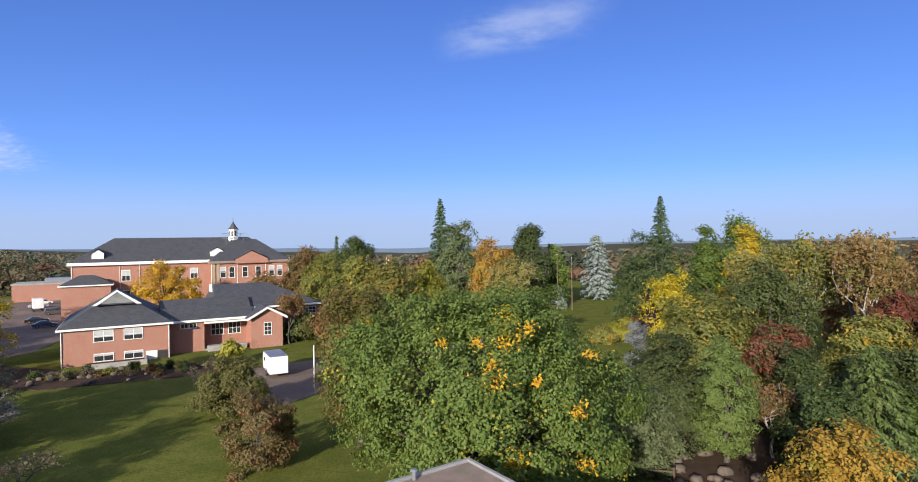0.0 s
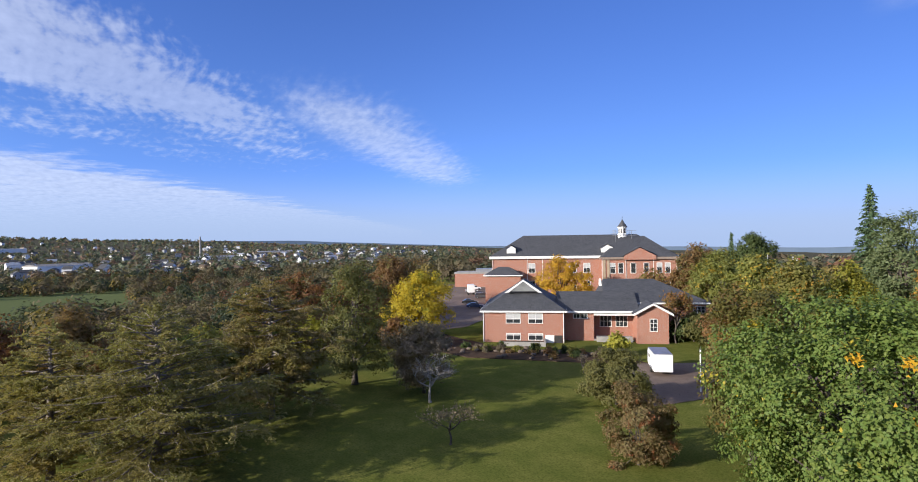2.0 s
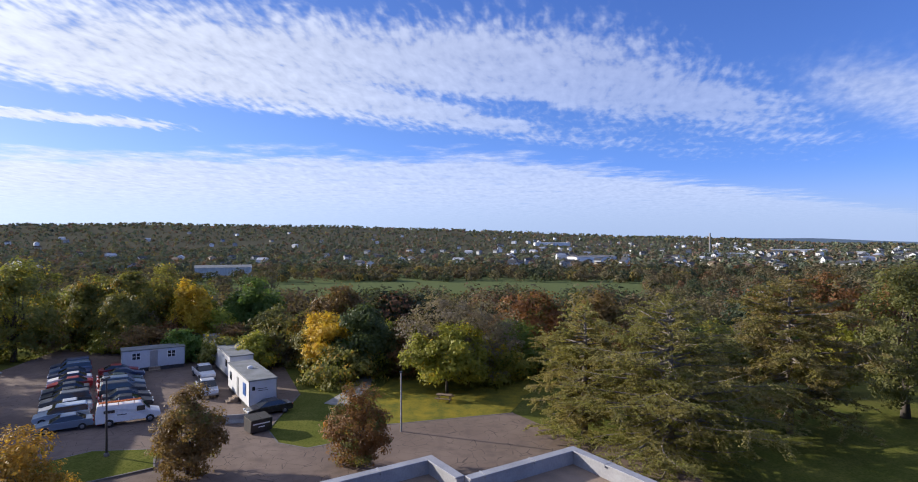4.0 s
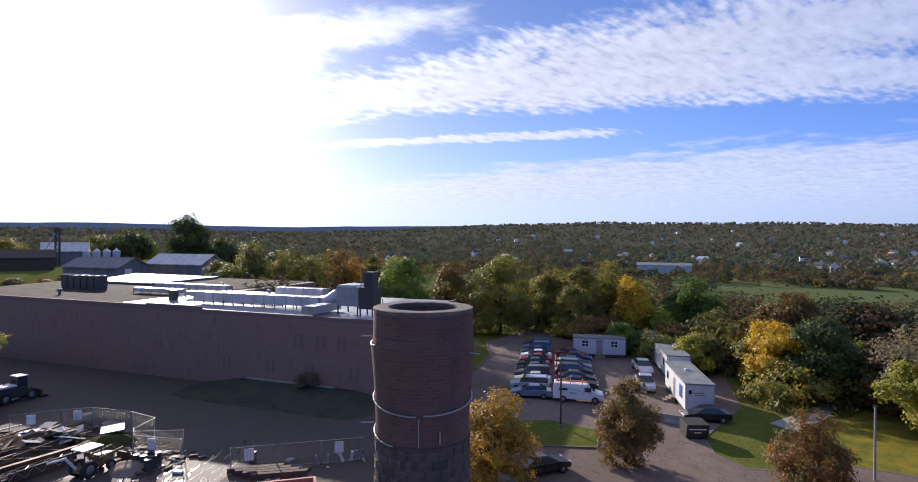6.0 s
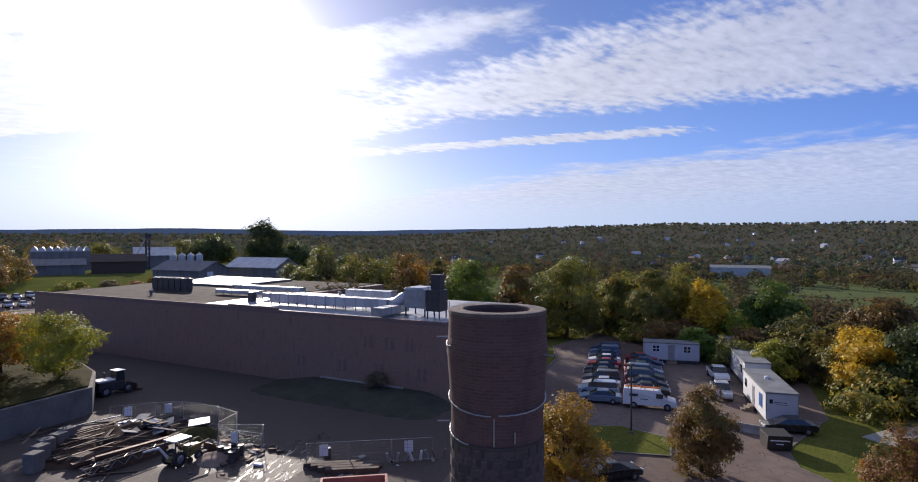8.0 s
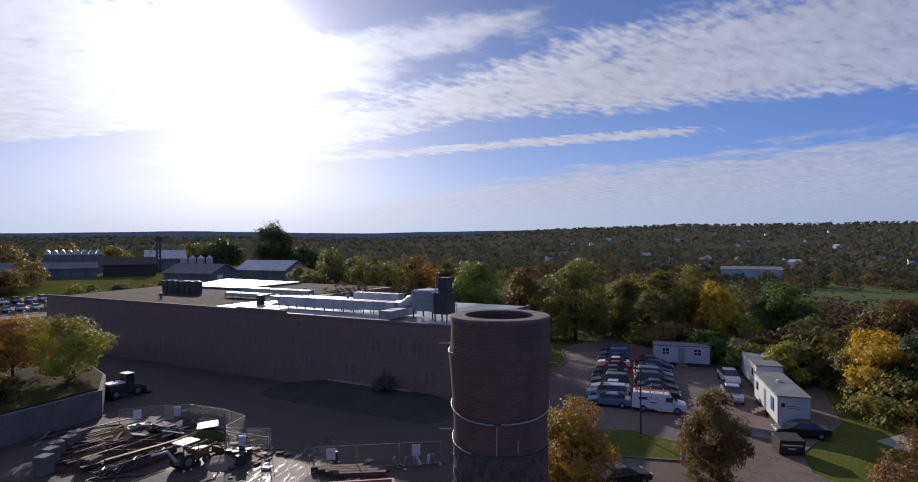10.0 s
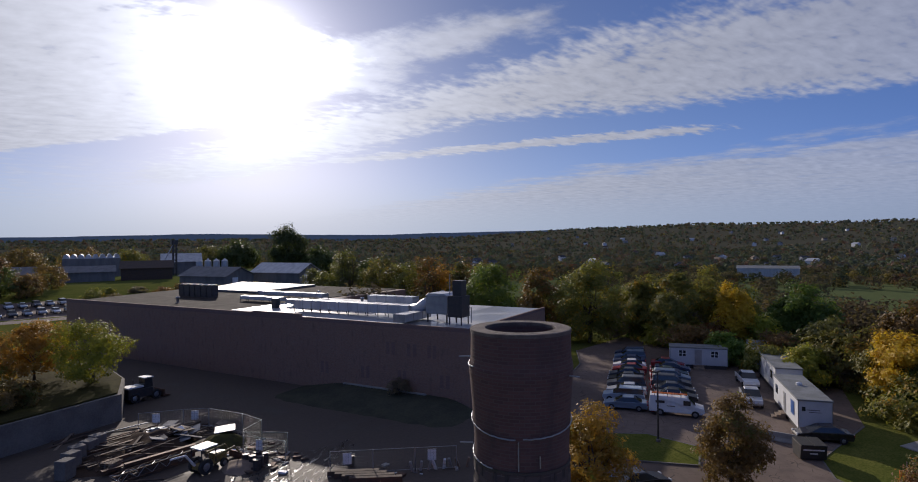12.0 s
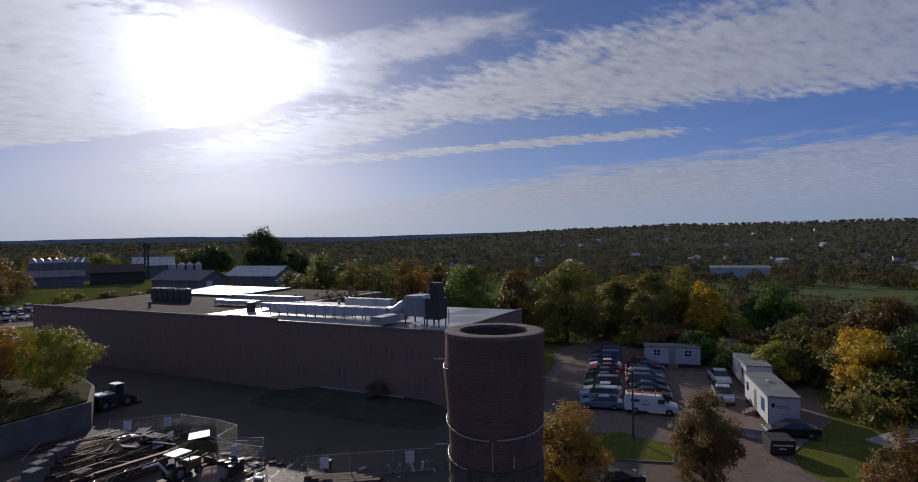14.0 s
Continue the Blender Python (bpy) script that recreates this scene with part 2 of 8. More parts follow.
def leaves(name, a, b, patch=None, patch_scale=0.35, patch_low=0.62, through=0.48, gloss=0.25):
    """Leaves that differ one by one, with patches that have turned."""
    m, n = material(name)
    at = n.node("ShaderNodeTexCoord").outputs["Object"]
    geo = n.node("ShaderNodeNewGeometry")
    own = geo.outputs["Random Per Island"]
    c = n.mix(own, a, b)
    if patch:
        where = n.math("ADD", n.noise(at, patch_scale, 3), n.math("MULTIPLY", n.math("SUBTRACT", own, 0.5), 0.16))
        c = n.mix(n.ramp(where, patch_low, patch_low + 0.06), c, patch)
    whole = n.node("ShaderNodeObjectInfo").outputs["Random"]
    h = n.node("ShaderNodeHueSaturation", Color=c, Value=n.math("ADD", n.math("MULTIPLY", whole, 0.45), 0.98),
               Hue=n.math("ADD", n.math("MULTIPLY", n.math("FRACT", n.math("MULTIPLY", whole, 7.3)), 0.03), 0.485))
    c = h.outputs[0]
    d = n.node("ShaderNodeBsdfPrincipled", Base_Color=c, Roughness=0.55)
    d.inputs["Specular IOR Level"].default_value = gloss if through > 0.11 else 0.0
    t = n.node("ShaderNodeBsdfTranslucent", Color=n.mix(1.0, c, (1.0, 1.0, 0.55), "MULTIPLY"))
    s = n.node("ShaderNodeMixShader")
    s.inputs[0].default_value = through
    n.tree.links.new(d.outputs[0], s.inputs[1]), n.tree.links.new(t.outputs[0], s.inputs[2])
    n.tree.links.new(s.outputs[0], n.node("ShaderNodeOutputMaterial").inputs[0])
    return m


def paint(name, c, rough=0.25, metal=0.0):
    m, n = material(name)
    at = n.node("ShaderNodeTexCoord").outputs["Object"]
    dust = n.noise(at, 2.5, 4)
    col = n.mix(n.math("MULTIPLY", n.ramp(dust, 0.45, 0.8), 0.25), c, (0.25, 0.23, 0.2))
    b = finish(n, col, n.math("ADD", n.math("MULTIPLY", dust, 0.15), rough), metal)
    b.inputs["Coat Weight"].default_value, b.inputs["Coat Roughness"].default_value = 0.4, 0.08
    return m


def grass_material():
    m, n = material("grass")
    at = n.node("ShaderNodeTexCoord").outputs["Object"]
    broad, mid, fine = n.noise(at, 0.035, 5), n.noise(at, 0.35, 5), n.noise(at, 5.0, 3)
    c = n.mix(n.ramp(mid, 0.35, 0.7), (0.115, 0.13, 0.03), (0.165, 0.165, 0.043))
    c = n.mix(n.math("MULTIPLY", n.ramp(broad, 0.5, 0.72), 0.6), c, (0.16, 0.14, 0.05))
    tuft = n.noise(at, 1.6, 5, 0.65)
    c = n.mix(n.math("MULTIPLY", n.ramp(tuft, 0.42, 0.7), 0.4), c, (0.07, 0.085, 0.02))
    c = n.mix(n.math("MULTIPLY", n.ramp(fine, 0.4, 0.7), 0.6), c, (0.05, 0.07, 0.014))
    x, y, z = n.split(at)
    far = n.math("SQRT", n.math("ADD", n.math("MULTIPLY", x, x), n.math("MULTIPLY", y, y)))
    # distance fade in the colour: duller, greyer grass farther from the origin
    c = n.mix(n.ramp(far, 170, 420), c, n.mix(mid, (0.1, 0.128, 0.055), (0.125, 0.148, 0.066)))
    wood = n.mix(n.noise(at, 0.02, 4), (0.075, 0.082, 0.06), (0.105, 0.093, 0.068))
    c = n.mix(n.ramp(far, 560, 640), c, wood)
    finish(n, c, 0.95, 0, fine, 0.05, 0.0)
    return m


def roof_shingle(name, a, b):
    m, n = material(name)
    at = n.node("ShaderNodeTexCoord").outputs["Object"]
    x, y, z = n.split(at)
    t = n.node("ShaderNodeTexBrick", Vector=n.join(n.math("ADD", x, y), n.math("MULTIPLY", z, 1.6)), Color1=a, Color2=b, Mortar=(0.02, 0.02, 0.022))
    t.inputs["Scale"].default_value, t.inputs["Brick Width"].default_value = 1.0, 0.5
    t.inputs["Row Height"].default_value, t.inputs["Mortar Size"].default_value = 0.22, 0.012
    wear = n.noise(at, 0.5, 5)
    c = n.mix(n.math("MULTIPLY", n.ramp(wear, 0.4, 0.75), 0.5), t.outputs[0], (0.075, 0.078, 0.085))
    finish(n, c, 0.75, 0, t.outputs[1], -0.01, 0.4)
    return m


def asphalt_material():
    m, n = material("asphalt")
    at = n.node("ShaderNodeTexCoord").outputs["Object"]
    broad, mid, fine = n.noise(at, 0.08, 5), n.noise(at, 0.7, 5), n.noise(at, 22.0, 2)
    c = n.mix(n.ramp(broad, 0.35, 0.7), (0.15, 0.112, 0.092), (0.215, 0.163, 0.135))
    c = n.mix(n.math("MULTIPLY", n.ramp(mid, 0.45, 0.75), 0.6), c, (0.1, 0.078, 0.067))
    cell = n.node("ShaderNodeTexVoronoi", Vector=n.scaled(at, (0.16, 0.16, 0.16)), feature="DISTANCE_TO_EDGE")
    crack = n.ramp(n.math("ADD", cell.outputs[0], n.math("MULTIPLY", n.math("SUBTRACT", mid, 0.5), 0.12)), 0.012, 0.004)
    c = n.mix(n.math("MULTIPLY", crack, 0.6), c, (0.035, 0.032, 0.03))
    finish(n, c, 0.9, 0, fine, 0.01, 0.2)
    return m


def wet_ground():
    m, n = material("wet_ground")
    at = n.node("ShaderNodeTexCoord").outputs["Object"]
    broad, fine = n.noise(at, 0.13, 4), n.noise(at, 3.0, 5)
    wet = n.ramp(broad, 0.5, 0.8)
    c = n.mix(wet, n.mix(fine, (0.055, 0.041, 0.032), (0.105, 0.08, 0.064)), (0.034, 0.026, 0.021))
    finish(n, c, n.math("SUBTRACT", 0.85, n.math("MULTIPLY", wet, 0.35)), 0, n.math("MULTIPLY", fine, n.math("SUBTRACT", 1.0, wet)), 0.05, 0.5)
    return m


def metal_roof():
    """Pale membrane roof with standing water."""
    m, n = material("pale_roof")
    at = n.node("ShaderNodeTexCoord").outputs["Object"]
    broad, fine = n.noise(at, 0.12, 5), n.noise(at, 2.0, 4)
    wet = n.ramp(broad, 0.44, 0.54)
    c = n.mix(n.ramp(fine, 0.3, 0.7), (0.3, 0.31, 0.33), (0.42, 0.43, 0.45))
    finish(n, n.mix(n.math("MULTIPLY", wet, 0.4), c, (0.1, 0.1, 0.11)), n.math("SUBTRACT", 0.58, n.math("MULTIPLY", wet, 0.3)), 0, fine, 0.004, 0.5)
    return m


def corrugated(name, a, b, pitch=0.35, rough=0.45, metal=0.5):
    m, n = material(name)
    at = n.node("ShaderNodeTexCoord").outputs["Object"]
    x, y, z = n.split(at)
    wave = n.math("SINE", n.math("MULTIPLY", x, 6.283 / pitch))
    stain = n.noise(n.scaled(at, (1, 1, 0.3)), 0.6, 5)
    finish(n, n.mix(n.ramp(stain, 0.35, 0.7), a, b), rough, metal, wave, 0.02)
    return m


def glass_material():
    m, n = material("window_glass")
    at = n.node("ShaderNodeTexCoord").outputs["Object"]
    finish(n, n.mix(n.noise(at, 0.8, 2), (0.015, 0.018, 0.022), (0.05, 0.055, 0.06)), 0.06, 0, None, 0.01, 0.8)
    return m


GRASS, ASPHALT, WET, PALE_ROOF, GLASS = grass_material(), asphalt_material(), wet_ground(), metal_roof(), glass_material()
BRICK = brick("red_brick", (0.42, 0.175, 0.115), (0.34, 0.13, 0.085), (0.36, 0.29, 0.25), stains=0.14)
BRICK_DARK = brick("old_brown_brick", (0.27, 0.165, 0.135), (0.21, 0.13, 0.11), (0.2, 0.16, 0.14), stains=0.3, stain=(0.12, 0.1, 0.1))
CHIMNEY_BRICK = brick("chimney_brick", (0.155, 0.083, 0.07), (0.112, 0.064, 0.057), (0.14, 0.1, 0.09), 0.22, 0.075, 1.1, (0.065, 0.05, 0.05), 0.8)
SOOT_BRICK = brick("sooty_chimney_brick", (0.12, 0.085, 0.078), (0.085, 0.065, 0.062), (0.15, 0.125, 0.115), 0.36, 0.2, 1.1, (0.03, 0.028, 0.03), 0.6)
def block_material():
    """Sooty glazed blocks that differ one by one."""
    m, n = material("sooty_block")
    at = n.node("ShaderNodeTexCoord").outputs["Object"]
    own, grain = n.node("ShaderNodeObjectInfo").outputs["Random"], n.noise(at, 9.0, 5)
    c = n.mix(own, (0.05, 0.042, 0.042), (0.115, 0.085, 0.078))
    finish(n, n.mix(n.math("MULTIPLY", n.ramp(grain, 0.45, 0.75), 0.6), c, (0.03, 0.027, 0.028)), 0.75, 0, grain, 0.006, 0.4)
    return m


SOOT_BLOCK = block_material()
SHINGLE = roof_shingle("dark_shingle", (0.05, 0.053, 0.06), (0.075, 0.078, 0.088))
BLIND = worn("pale_window_blind", (0.5, 0.51, 0.52), (0.4, 0.41, 0.42), 1.0, 0.6)
BEIGE_STONE = worn("tan_stone", (0.4, 0.31, 0.22), (0.3, 0.23, 0.17), 0.8, 0.9)
TRIM = worn("white_trim", (0.82, 0.82, 0.8), (0.7, 0.7, 0.68), 1.5, 0.55)
WHITE = worn("white_panel", (0.8, 0.81, 0.82), (0.68, 0.69, 0.7), 0.7, 0.45, bump=0.002)
GREY_METAL = worn("grey_metal", (0.42, 0.43, 0.45), (0.3, 0.31, 0.33), 1.2, 0.4, 0.7, 0.002)
DARK_METAL = worn("dark_metal", (0.06, 0.06, 0.065), (0.1, 0.09, 0.085), 2, 0.5, 0.6, 0.002)
RUST = worn("rusty_steel", (0.16, 0.08, 0.045), (0.08, 0.05, 0.04), 2.5, 0.7, 0.4)
CONCRETE = worn("concrete", (0.36, 0.35, 0.33), (0.25, 0.24, 0.225), 0.8, 0.9)
STONE = worn("brown_stone", (0.15, 0.115, 0.09), (0.075, 0.06, 0.05), 1.3, 0.9, bump=0.04)
ROOF_EDGE = worn("pale_grey_flashing", (0.36, 0.36, 0.36), (0.26, 0.26, 0.27), 1.1, 0.55, 0.2, 0.004)
FLASHING = worn("grey_flashing", (0.37, 0.37, 0.385), (0.26, 0.26, 0.275), 0.9, 0.55, 0.15, 0.004)
GRAVEL = worn("brown_gravel", (0.29, 0.215, 0.165), (0.18, 0.14, 0.11), 0.9, 0.95, bump=0.02, fine=25)
DARK_GRAVEL = worn("dark_wet_gravel", (0.075, 0.063, 0.055), (0.045, 0.038, 0.034), 0.6, 0.95, bump=0.02, spec=0.05, fine=25)
SOIL = worn("brown_soil", (0.09, 0.06, 0.042), (0.05, 0.036, 0.028), 0.8, 0.95, bump=0.05, spec=0.03)
MULCH = worn("red_brown_mulch", (0.14, 0.06, 0.04), (0.08, 0.045, 0.032), 1.2, 0.95, bump=0.04, spec=0.03)
LEAF_LITTER = worn("grass_with_fallen_leaves", (0.27, 0.215, 0.03), (0.095, 0.112, 0.028), 0.6, 0.95, bump=0.03, fine=9, spec=0.03)
BARK = worn("bark", (0.12, 0.1, 0.085), (0.06, 0.05, 0.042), 3.0, 0.95, bump=0.03)
GREY_BARK = worn("grey_bark", (0.24, 0.21, 0.185), (0.14, 0.12, 0.105), 3.0, 0.95, bump=0.03)
PALE_BARK = worn("pale_bark", (0.42, 0.39, 0.36), (0.25, 0.23, 0.21), 3.0, 0.9, bump=0.02)
WOOD = worn("weathered_wood", (0.3, 0.22, 0.15), (0.17, 0.13, 0.1), 2.0, 0.85)
TIMBER = worn("dark_timber", (0.12, 0.075, 0.05), (0.06, 0.045, 0.036), 2.0, 0.85)
TYRE = worn("tyre_rubber", (0.02, 0.02, 0.02), (0.035, 0.034, 0.033), 4, 0.85)
RED = worn("red_paint", (0.55, 0.05, 0.03), (0.4, 0.04, 0.03), 2, 0.5)
ORANGE = worn("orange_plastic", (0.8, 0.22, 0.03), (0.7, 0.18, 0.03), 2, 0.5)
YELLOW = worn("dull_yellow_machine_paint", (0.26, 0.19, 0.05), (0.14, 0.11, 0.05), 2, 0.5)
BARN_METAL = corrugated("barn_metal", (0.21, 0.2, 0.195), (0.15, 0.145, 0.14), metal=0.0, rough=0.7)
TRAILER_SKIN = worn("aged_white_siding", (0.6, 0.61, 0.63), (0.5, 0.51, 0.53), 0.6, 0.55, bump=0.002)
PALE_METAL = corrugated("galvanised_sheet", (0.55, 0.56, 0.58), (0.4, 0.41, 0.44))
BLUE_PLASTIC = paint("blue_plastic", (0.05, 0.13, 0.4))


def puddle_material():
    m, n = material("muddy_puddle")
    at = n.node("ShaderNodeTexCoord").outputs["Object"]
    ruts, fine = n.noise(n.scaled(at, (0.35, 1.3, 1)), 1.5, 6, 0.65), n.noise(at, 9.0, 3)
    water = n.ramp(ruts, 0.5, 0.58)
    mud = n.mix(fine, (0.085, 0.062, 0.048), (0.048, 0.036, 0.03))
    bump = n.math("MULTIPLY", n.math("ADD", ruts, n.math("MULTIPLY", fine, 0.3)), n.math("SUBTRACT", 1.0, n.math("MULTIPLY", water, 0.93)))
    finish(n, n.mix(water, mud, (0.04, 0.034, 0.03)), n.math("SUBTRACT", 0.7, n.math("MULTIPLY", water, 0.56)), 0, bump, 0.12, 0.35)
    return m


PUDDLE = puddle_material()
RIM_MORTAR = worn("sooty_rim_mortar", (0.19, 0.15, 0.125), (0.11, 0.088, 0.076), 3.5, 0.95, bump=0.03)
OLD_MORTAR = worn("old_brown_mortar", (0.3, 0.24, 0.19), (0.2, 0.15, 0.125), 2.5, 0.95, bump=0.02)
OLD_WALL = brick("old_stained_brick", (0.33, 0.2, 0.145), (0.26, 0.155, 0.115), (0.27, 0.205, 0.165), stains=0.5, stain=(0.11, 0.078, 0.066))
OLD_CONCRETE = worn("stained_old_concrete", (0.2, 0.185, 0.17), (0.12, 0.11, 0.1), 0.5, 0.92, bump=0.02)
WEEDS = worn("weedy_soil", (0.09, 0.085, 0.03), (0.05, 0.046, 0.024), 1.6, 0.95, bump=0.08, fine=9, spec=0.03)
ROUGH_GRASS = worn("rough_leafy_grass", (0.075, 0.068, 0.02), (0.04, 0.036, 0.016), 0.5, 0.95, bump=0.05, fine=9, spec=0.03)
FADED_RED = worn("faded_red_paint", (0.45, 0.17, 0.13), (0.33, 0.12, 0.09), 1.5, 0.7)
DARK_ROOF = worn("weathered_dark_membrane", (0.17, 0.17, 0.175), (0.09, 0.09, 0.095), 0.25, 0.6, bump=0.004)
OLD_ROOF = worn("weathered_grey_roof", (0.24, 0.25, 0.25), (0.14, 0.145, 0.14), 0.7, 0.7, bump=0.004)
YELLOW_SIGN = worn("yellow_sign_paint", (0.75, 0.5, 0.03), (0.6, 0.38, 0.03), 3, 0.5)

# ---- builders ----
class Shape:
    """Collects faces for one mesh."""

    def __init__(self):
        self.v, self.f = [], []

    def add(self, verts, faces):
        k = len(self.v)
        self.v += [tuple(p) for p in verts]
        self.f += [tuple(i + k for i in face) for face in faces]
        return self

    def box(self, x0, x1, y0, y1, z0, z1, turn=None):
        p = [(x, y, z) for z in (z0, z1) for x, y in ((x0, y0), (x1, y0), (x1, y1), (x0, y1))]
        if turn is not None:
            p = [turn @ Vector(q) for q in p]
        return self.add(p, [(3, 2, 1, 0), (4, 5, 6, 7), (0, 1, 5, 4), (1, 2, 6, 5), (2, 3, 7, 6), (3, 0, 4, 7)])

    def prism(self, outline, z0, z1):
        """Upright prism over a counter-clockwise outline."""
        k = len(outline)
        p = [(x, y, z0) for x, y in outline] + [(x, y, z1) for x, y in outline]
        return self.add(p, [tuple(range(k))[::-1], tuple(range(k, 2 * k))] + [(i, (i + 1) % k, k + (i + 1) % k, k + i) for i in range(k)])

    def side(self, profile, y0, y1, inset=0.0):
        """A profile in x and z, drawn out along y; inset narrows points by their third number."""
        k = len(profile)
        w = [(q[2] if len(q) > 2 else 0.0) for q in profile]
        p = [(q[0], y0 + i, q[1]) for q, i in zip(profile, w)] + [(q[0], y1 - i, q[1]) for q, i in zip(profile, w)]
        return self.add(p, [tuple(range(k)), tuple(range(k, 2 * k))[::-1]] + [(i, k + i, k + (i + 1) % k, (i + 1) % k) for i in range(k)])

    def tube(self, points, radii, n=6, cap=True):
        k = len(self.v)
        points = [Vector(p) for p in points]
        for i, (p, r) in enumerate(zip(points, radii)):
            d = (points[min(i + 1, len(points) - 1)] - points[max(i - 1, 0)]).normalized()
            a = d.orthogonal().normalized()
            b = d.cross(a)
            self.v += [tuple(p + float(r) * (math.cos(2 * math.pi * j / n) * a + math.sin(2 * math.pi * j / n) * b)) for j in range(n)]
            if i:
                # the ring is matched to the one before it by its nearest corner
                last = [Vector(q) for q in self.v[k + (i - 1) * n:k + i * n]]
                now = [Vector(q) for q in self.v[k + i * n:k + (i + 1) * n]]
                s = min(range(n), key=lambda s: sum((last[j] - now[(j + s) % n]).length_squared for j in range(0, n, 2)))
                self.v[k + i * n:k + (i + 1) * n] = [tuple(now[(j + s) % n]) for j in range(n)]
                self.f += [(k + (i - 1) * n + j, k + (i - 1) * n + (j + 1) % n, k + i * n + (j + 1) % n, k + i * n + j) for j in range(n)]
        if cap:
            self.f += [tuple(range(k, k + n))[::-1], tuple(range(len(self.v) - n, len(self.v)))]
        return self

    def lathe(self, profile, n=32, closed=False):
        k = len(self.v)
        for r, z in profile:
            self.v += [(r * math.cos(2 * math.pi * j / n), r * math.sin(2 * math.pi * j / n), z) for j in range(n)]
        m = len(profile)
        for i in range(m if closed else m - 1):
            a, b = k + i * n, k + ((i + 1) % m) * n
            self.f += [(a + j, a + (j + 1) % n, b + (j + 1) % n, b + j) for j in range(n)]
        return self

    def moved(self, m):
        self.v = [tuple(m @ Vector(p)) for p in self.v]
        return self

    def mesh(self, name, mat, smooth=False):
        me = bpy.data.meshes.new(name)
        me.from_pydata(self.v, [], self.f)
        me.materials.append(mat)
        if smooth:
            me.polygons.foreach_set("use_smooth", [True] * len(me.polygons))
        me.update()
        return me


def part(name, shape, mat, parent=None, label="", bevel=0.0, smooth=False):
    """One mesh object under a thing or under a part."""
    ob = new(name, shape if isinstance(shape, bpy.types.Mesh) else shape.mesh(name, mat, smooth))
    ob.parent = parent
    if bevel:
        b = ob.modifiers.new("bevel", "BEVEL")
        b.width, b.segments, b.limit_method = bevel, 2, "ANGLE"
    if label:
        ob["label"] = label
    return ob


def thing(name, label, category, at=None, group=""):
    ob = tagged(new(name), label, category, group)
    ob.empty_display_size = 0.3
    if at is not None:
        ob.matrix_basis = at
    return ob


def single(name, shape, mat, label, category, at=None, group="", bevel=0.0, smooth=False, kind=""):
    """A thing that is one mesh."""
    ob = part(name, shape, mat, None, "", bevel, smooth)
    if at is not None:
        ob.matrix_basis = at
    return tagged(ob, label, category, group, kind)


def structure(name, shape, mat, label="", at=None, category=""):
    ob = part(name, shape, mat)
    if at is not None:
        ob.matrix_basis = at
    return tagged(ob, label, category, "", "structure")


GRID = 30.0                                    # the school and the car park lie at this turn


def on_grid(u, v, z=0.0, turn=0.0):
    c, s_ = math.cos(radians(GRID)), math.sin(radians(GRID))
    return pose(u * c - v * s_, u * s_ + v * c, z, 0, 0, GRID + turn)


def smooth_step(a, b, x):
    x = min(max((x - a) / (b - a), 0.0), 1.0)
    return x * x * (3 - 2 * x)


SKYLINE = [(-180, 0.8), (-120, 0.0), (-40, -0.36), (-15, -0.57), (5, -0.95), (37, -0.5), (54, 0.25), (71, 0.45), (80, 0.85),
           (98, 1.4), (114, 1.5), (126, 1.3), (149, 0.95), (161, 1.15), (180, 0.8)]


def skyline(az):
    return float(np.interp(az, [p[0] for p in SKYLINE], [p[1] for p in SKYLINE]))


def ground_z(x, y):
    r, az = math.hypot(x, y), math.degrees(math.atan2(-x, y))
    west = smooth_step(38, 62, az) * (1 - smooth_step(142, 160, az))
    z = west * -16 * smooth_step(92, 260, r)
    z += (1 - west) * -9 * smooth_step(300, 650, r)
    z += -21 * smooth_step(350, 950, r) * (1 - smooth_step(30, 50, az)) * smooth_step(-80, -60, az)
    if az > 140 or az < -165:
        z += 5 * smooth_step(165, 250, r) * (1 - smooth_step(420, 800, r)) * max(smooth_step(140, 152, az), float(az < 0))
    top = 18 + 4300 * math.tan(radians(skyline(az)))
    k = smooth_step(620, 4300, r) ** 1.25
    rim = 0.55 + 0.42 * smooth_step(46, 66, az) * (1 - smooth_step(122, 146, az))
    z += (top + 16) * k * (rim * (0.5 + 0.5 * smooth_step(52, 66, az)) if top > -16 else 1.7)
    if r > 650:
        z += 9 * k * noise.noise((x * 0.002, y * 0.002, 0)) + 3.5 * smooth_step(650, 1200, r) * noise.noise((x * 0.006, y * 0.006, 3))
    return z

# ---- ground ----
def build_ground():
    radii = [0.0] + [6 + 6 * i for i in range(20)] + [126 * 1.055 ** i for i in range(1, 68)]
    radii = [r for r in radii if r < 4500] + [4500]
    n, sh = 216, Shape()
    sh.v.append((0, 0, ground_z(0, 0)))
    for r in radii[1:]:
        for j in range(n):
            a = 2 * math.pi * j / n
            x, y = r * math.cos(a), r * math.sin(a)
            sh.v.append((x, y, ground_z(x, y)))
    sh.f += [(0, 1 + j, 1 + (j + 1) % n) for j in range(n)]
    for i in range(len(radii) - 2):
        a, b = 1 + i * n, 1 + (i + 1) * n
        sh.f += [(a + j, b + j, b + (j + 1) % n, a + (j + 1) % n) for j in range(n)]
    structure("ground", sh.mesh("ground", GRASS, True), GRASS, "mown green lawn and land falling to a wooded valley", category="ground")


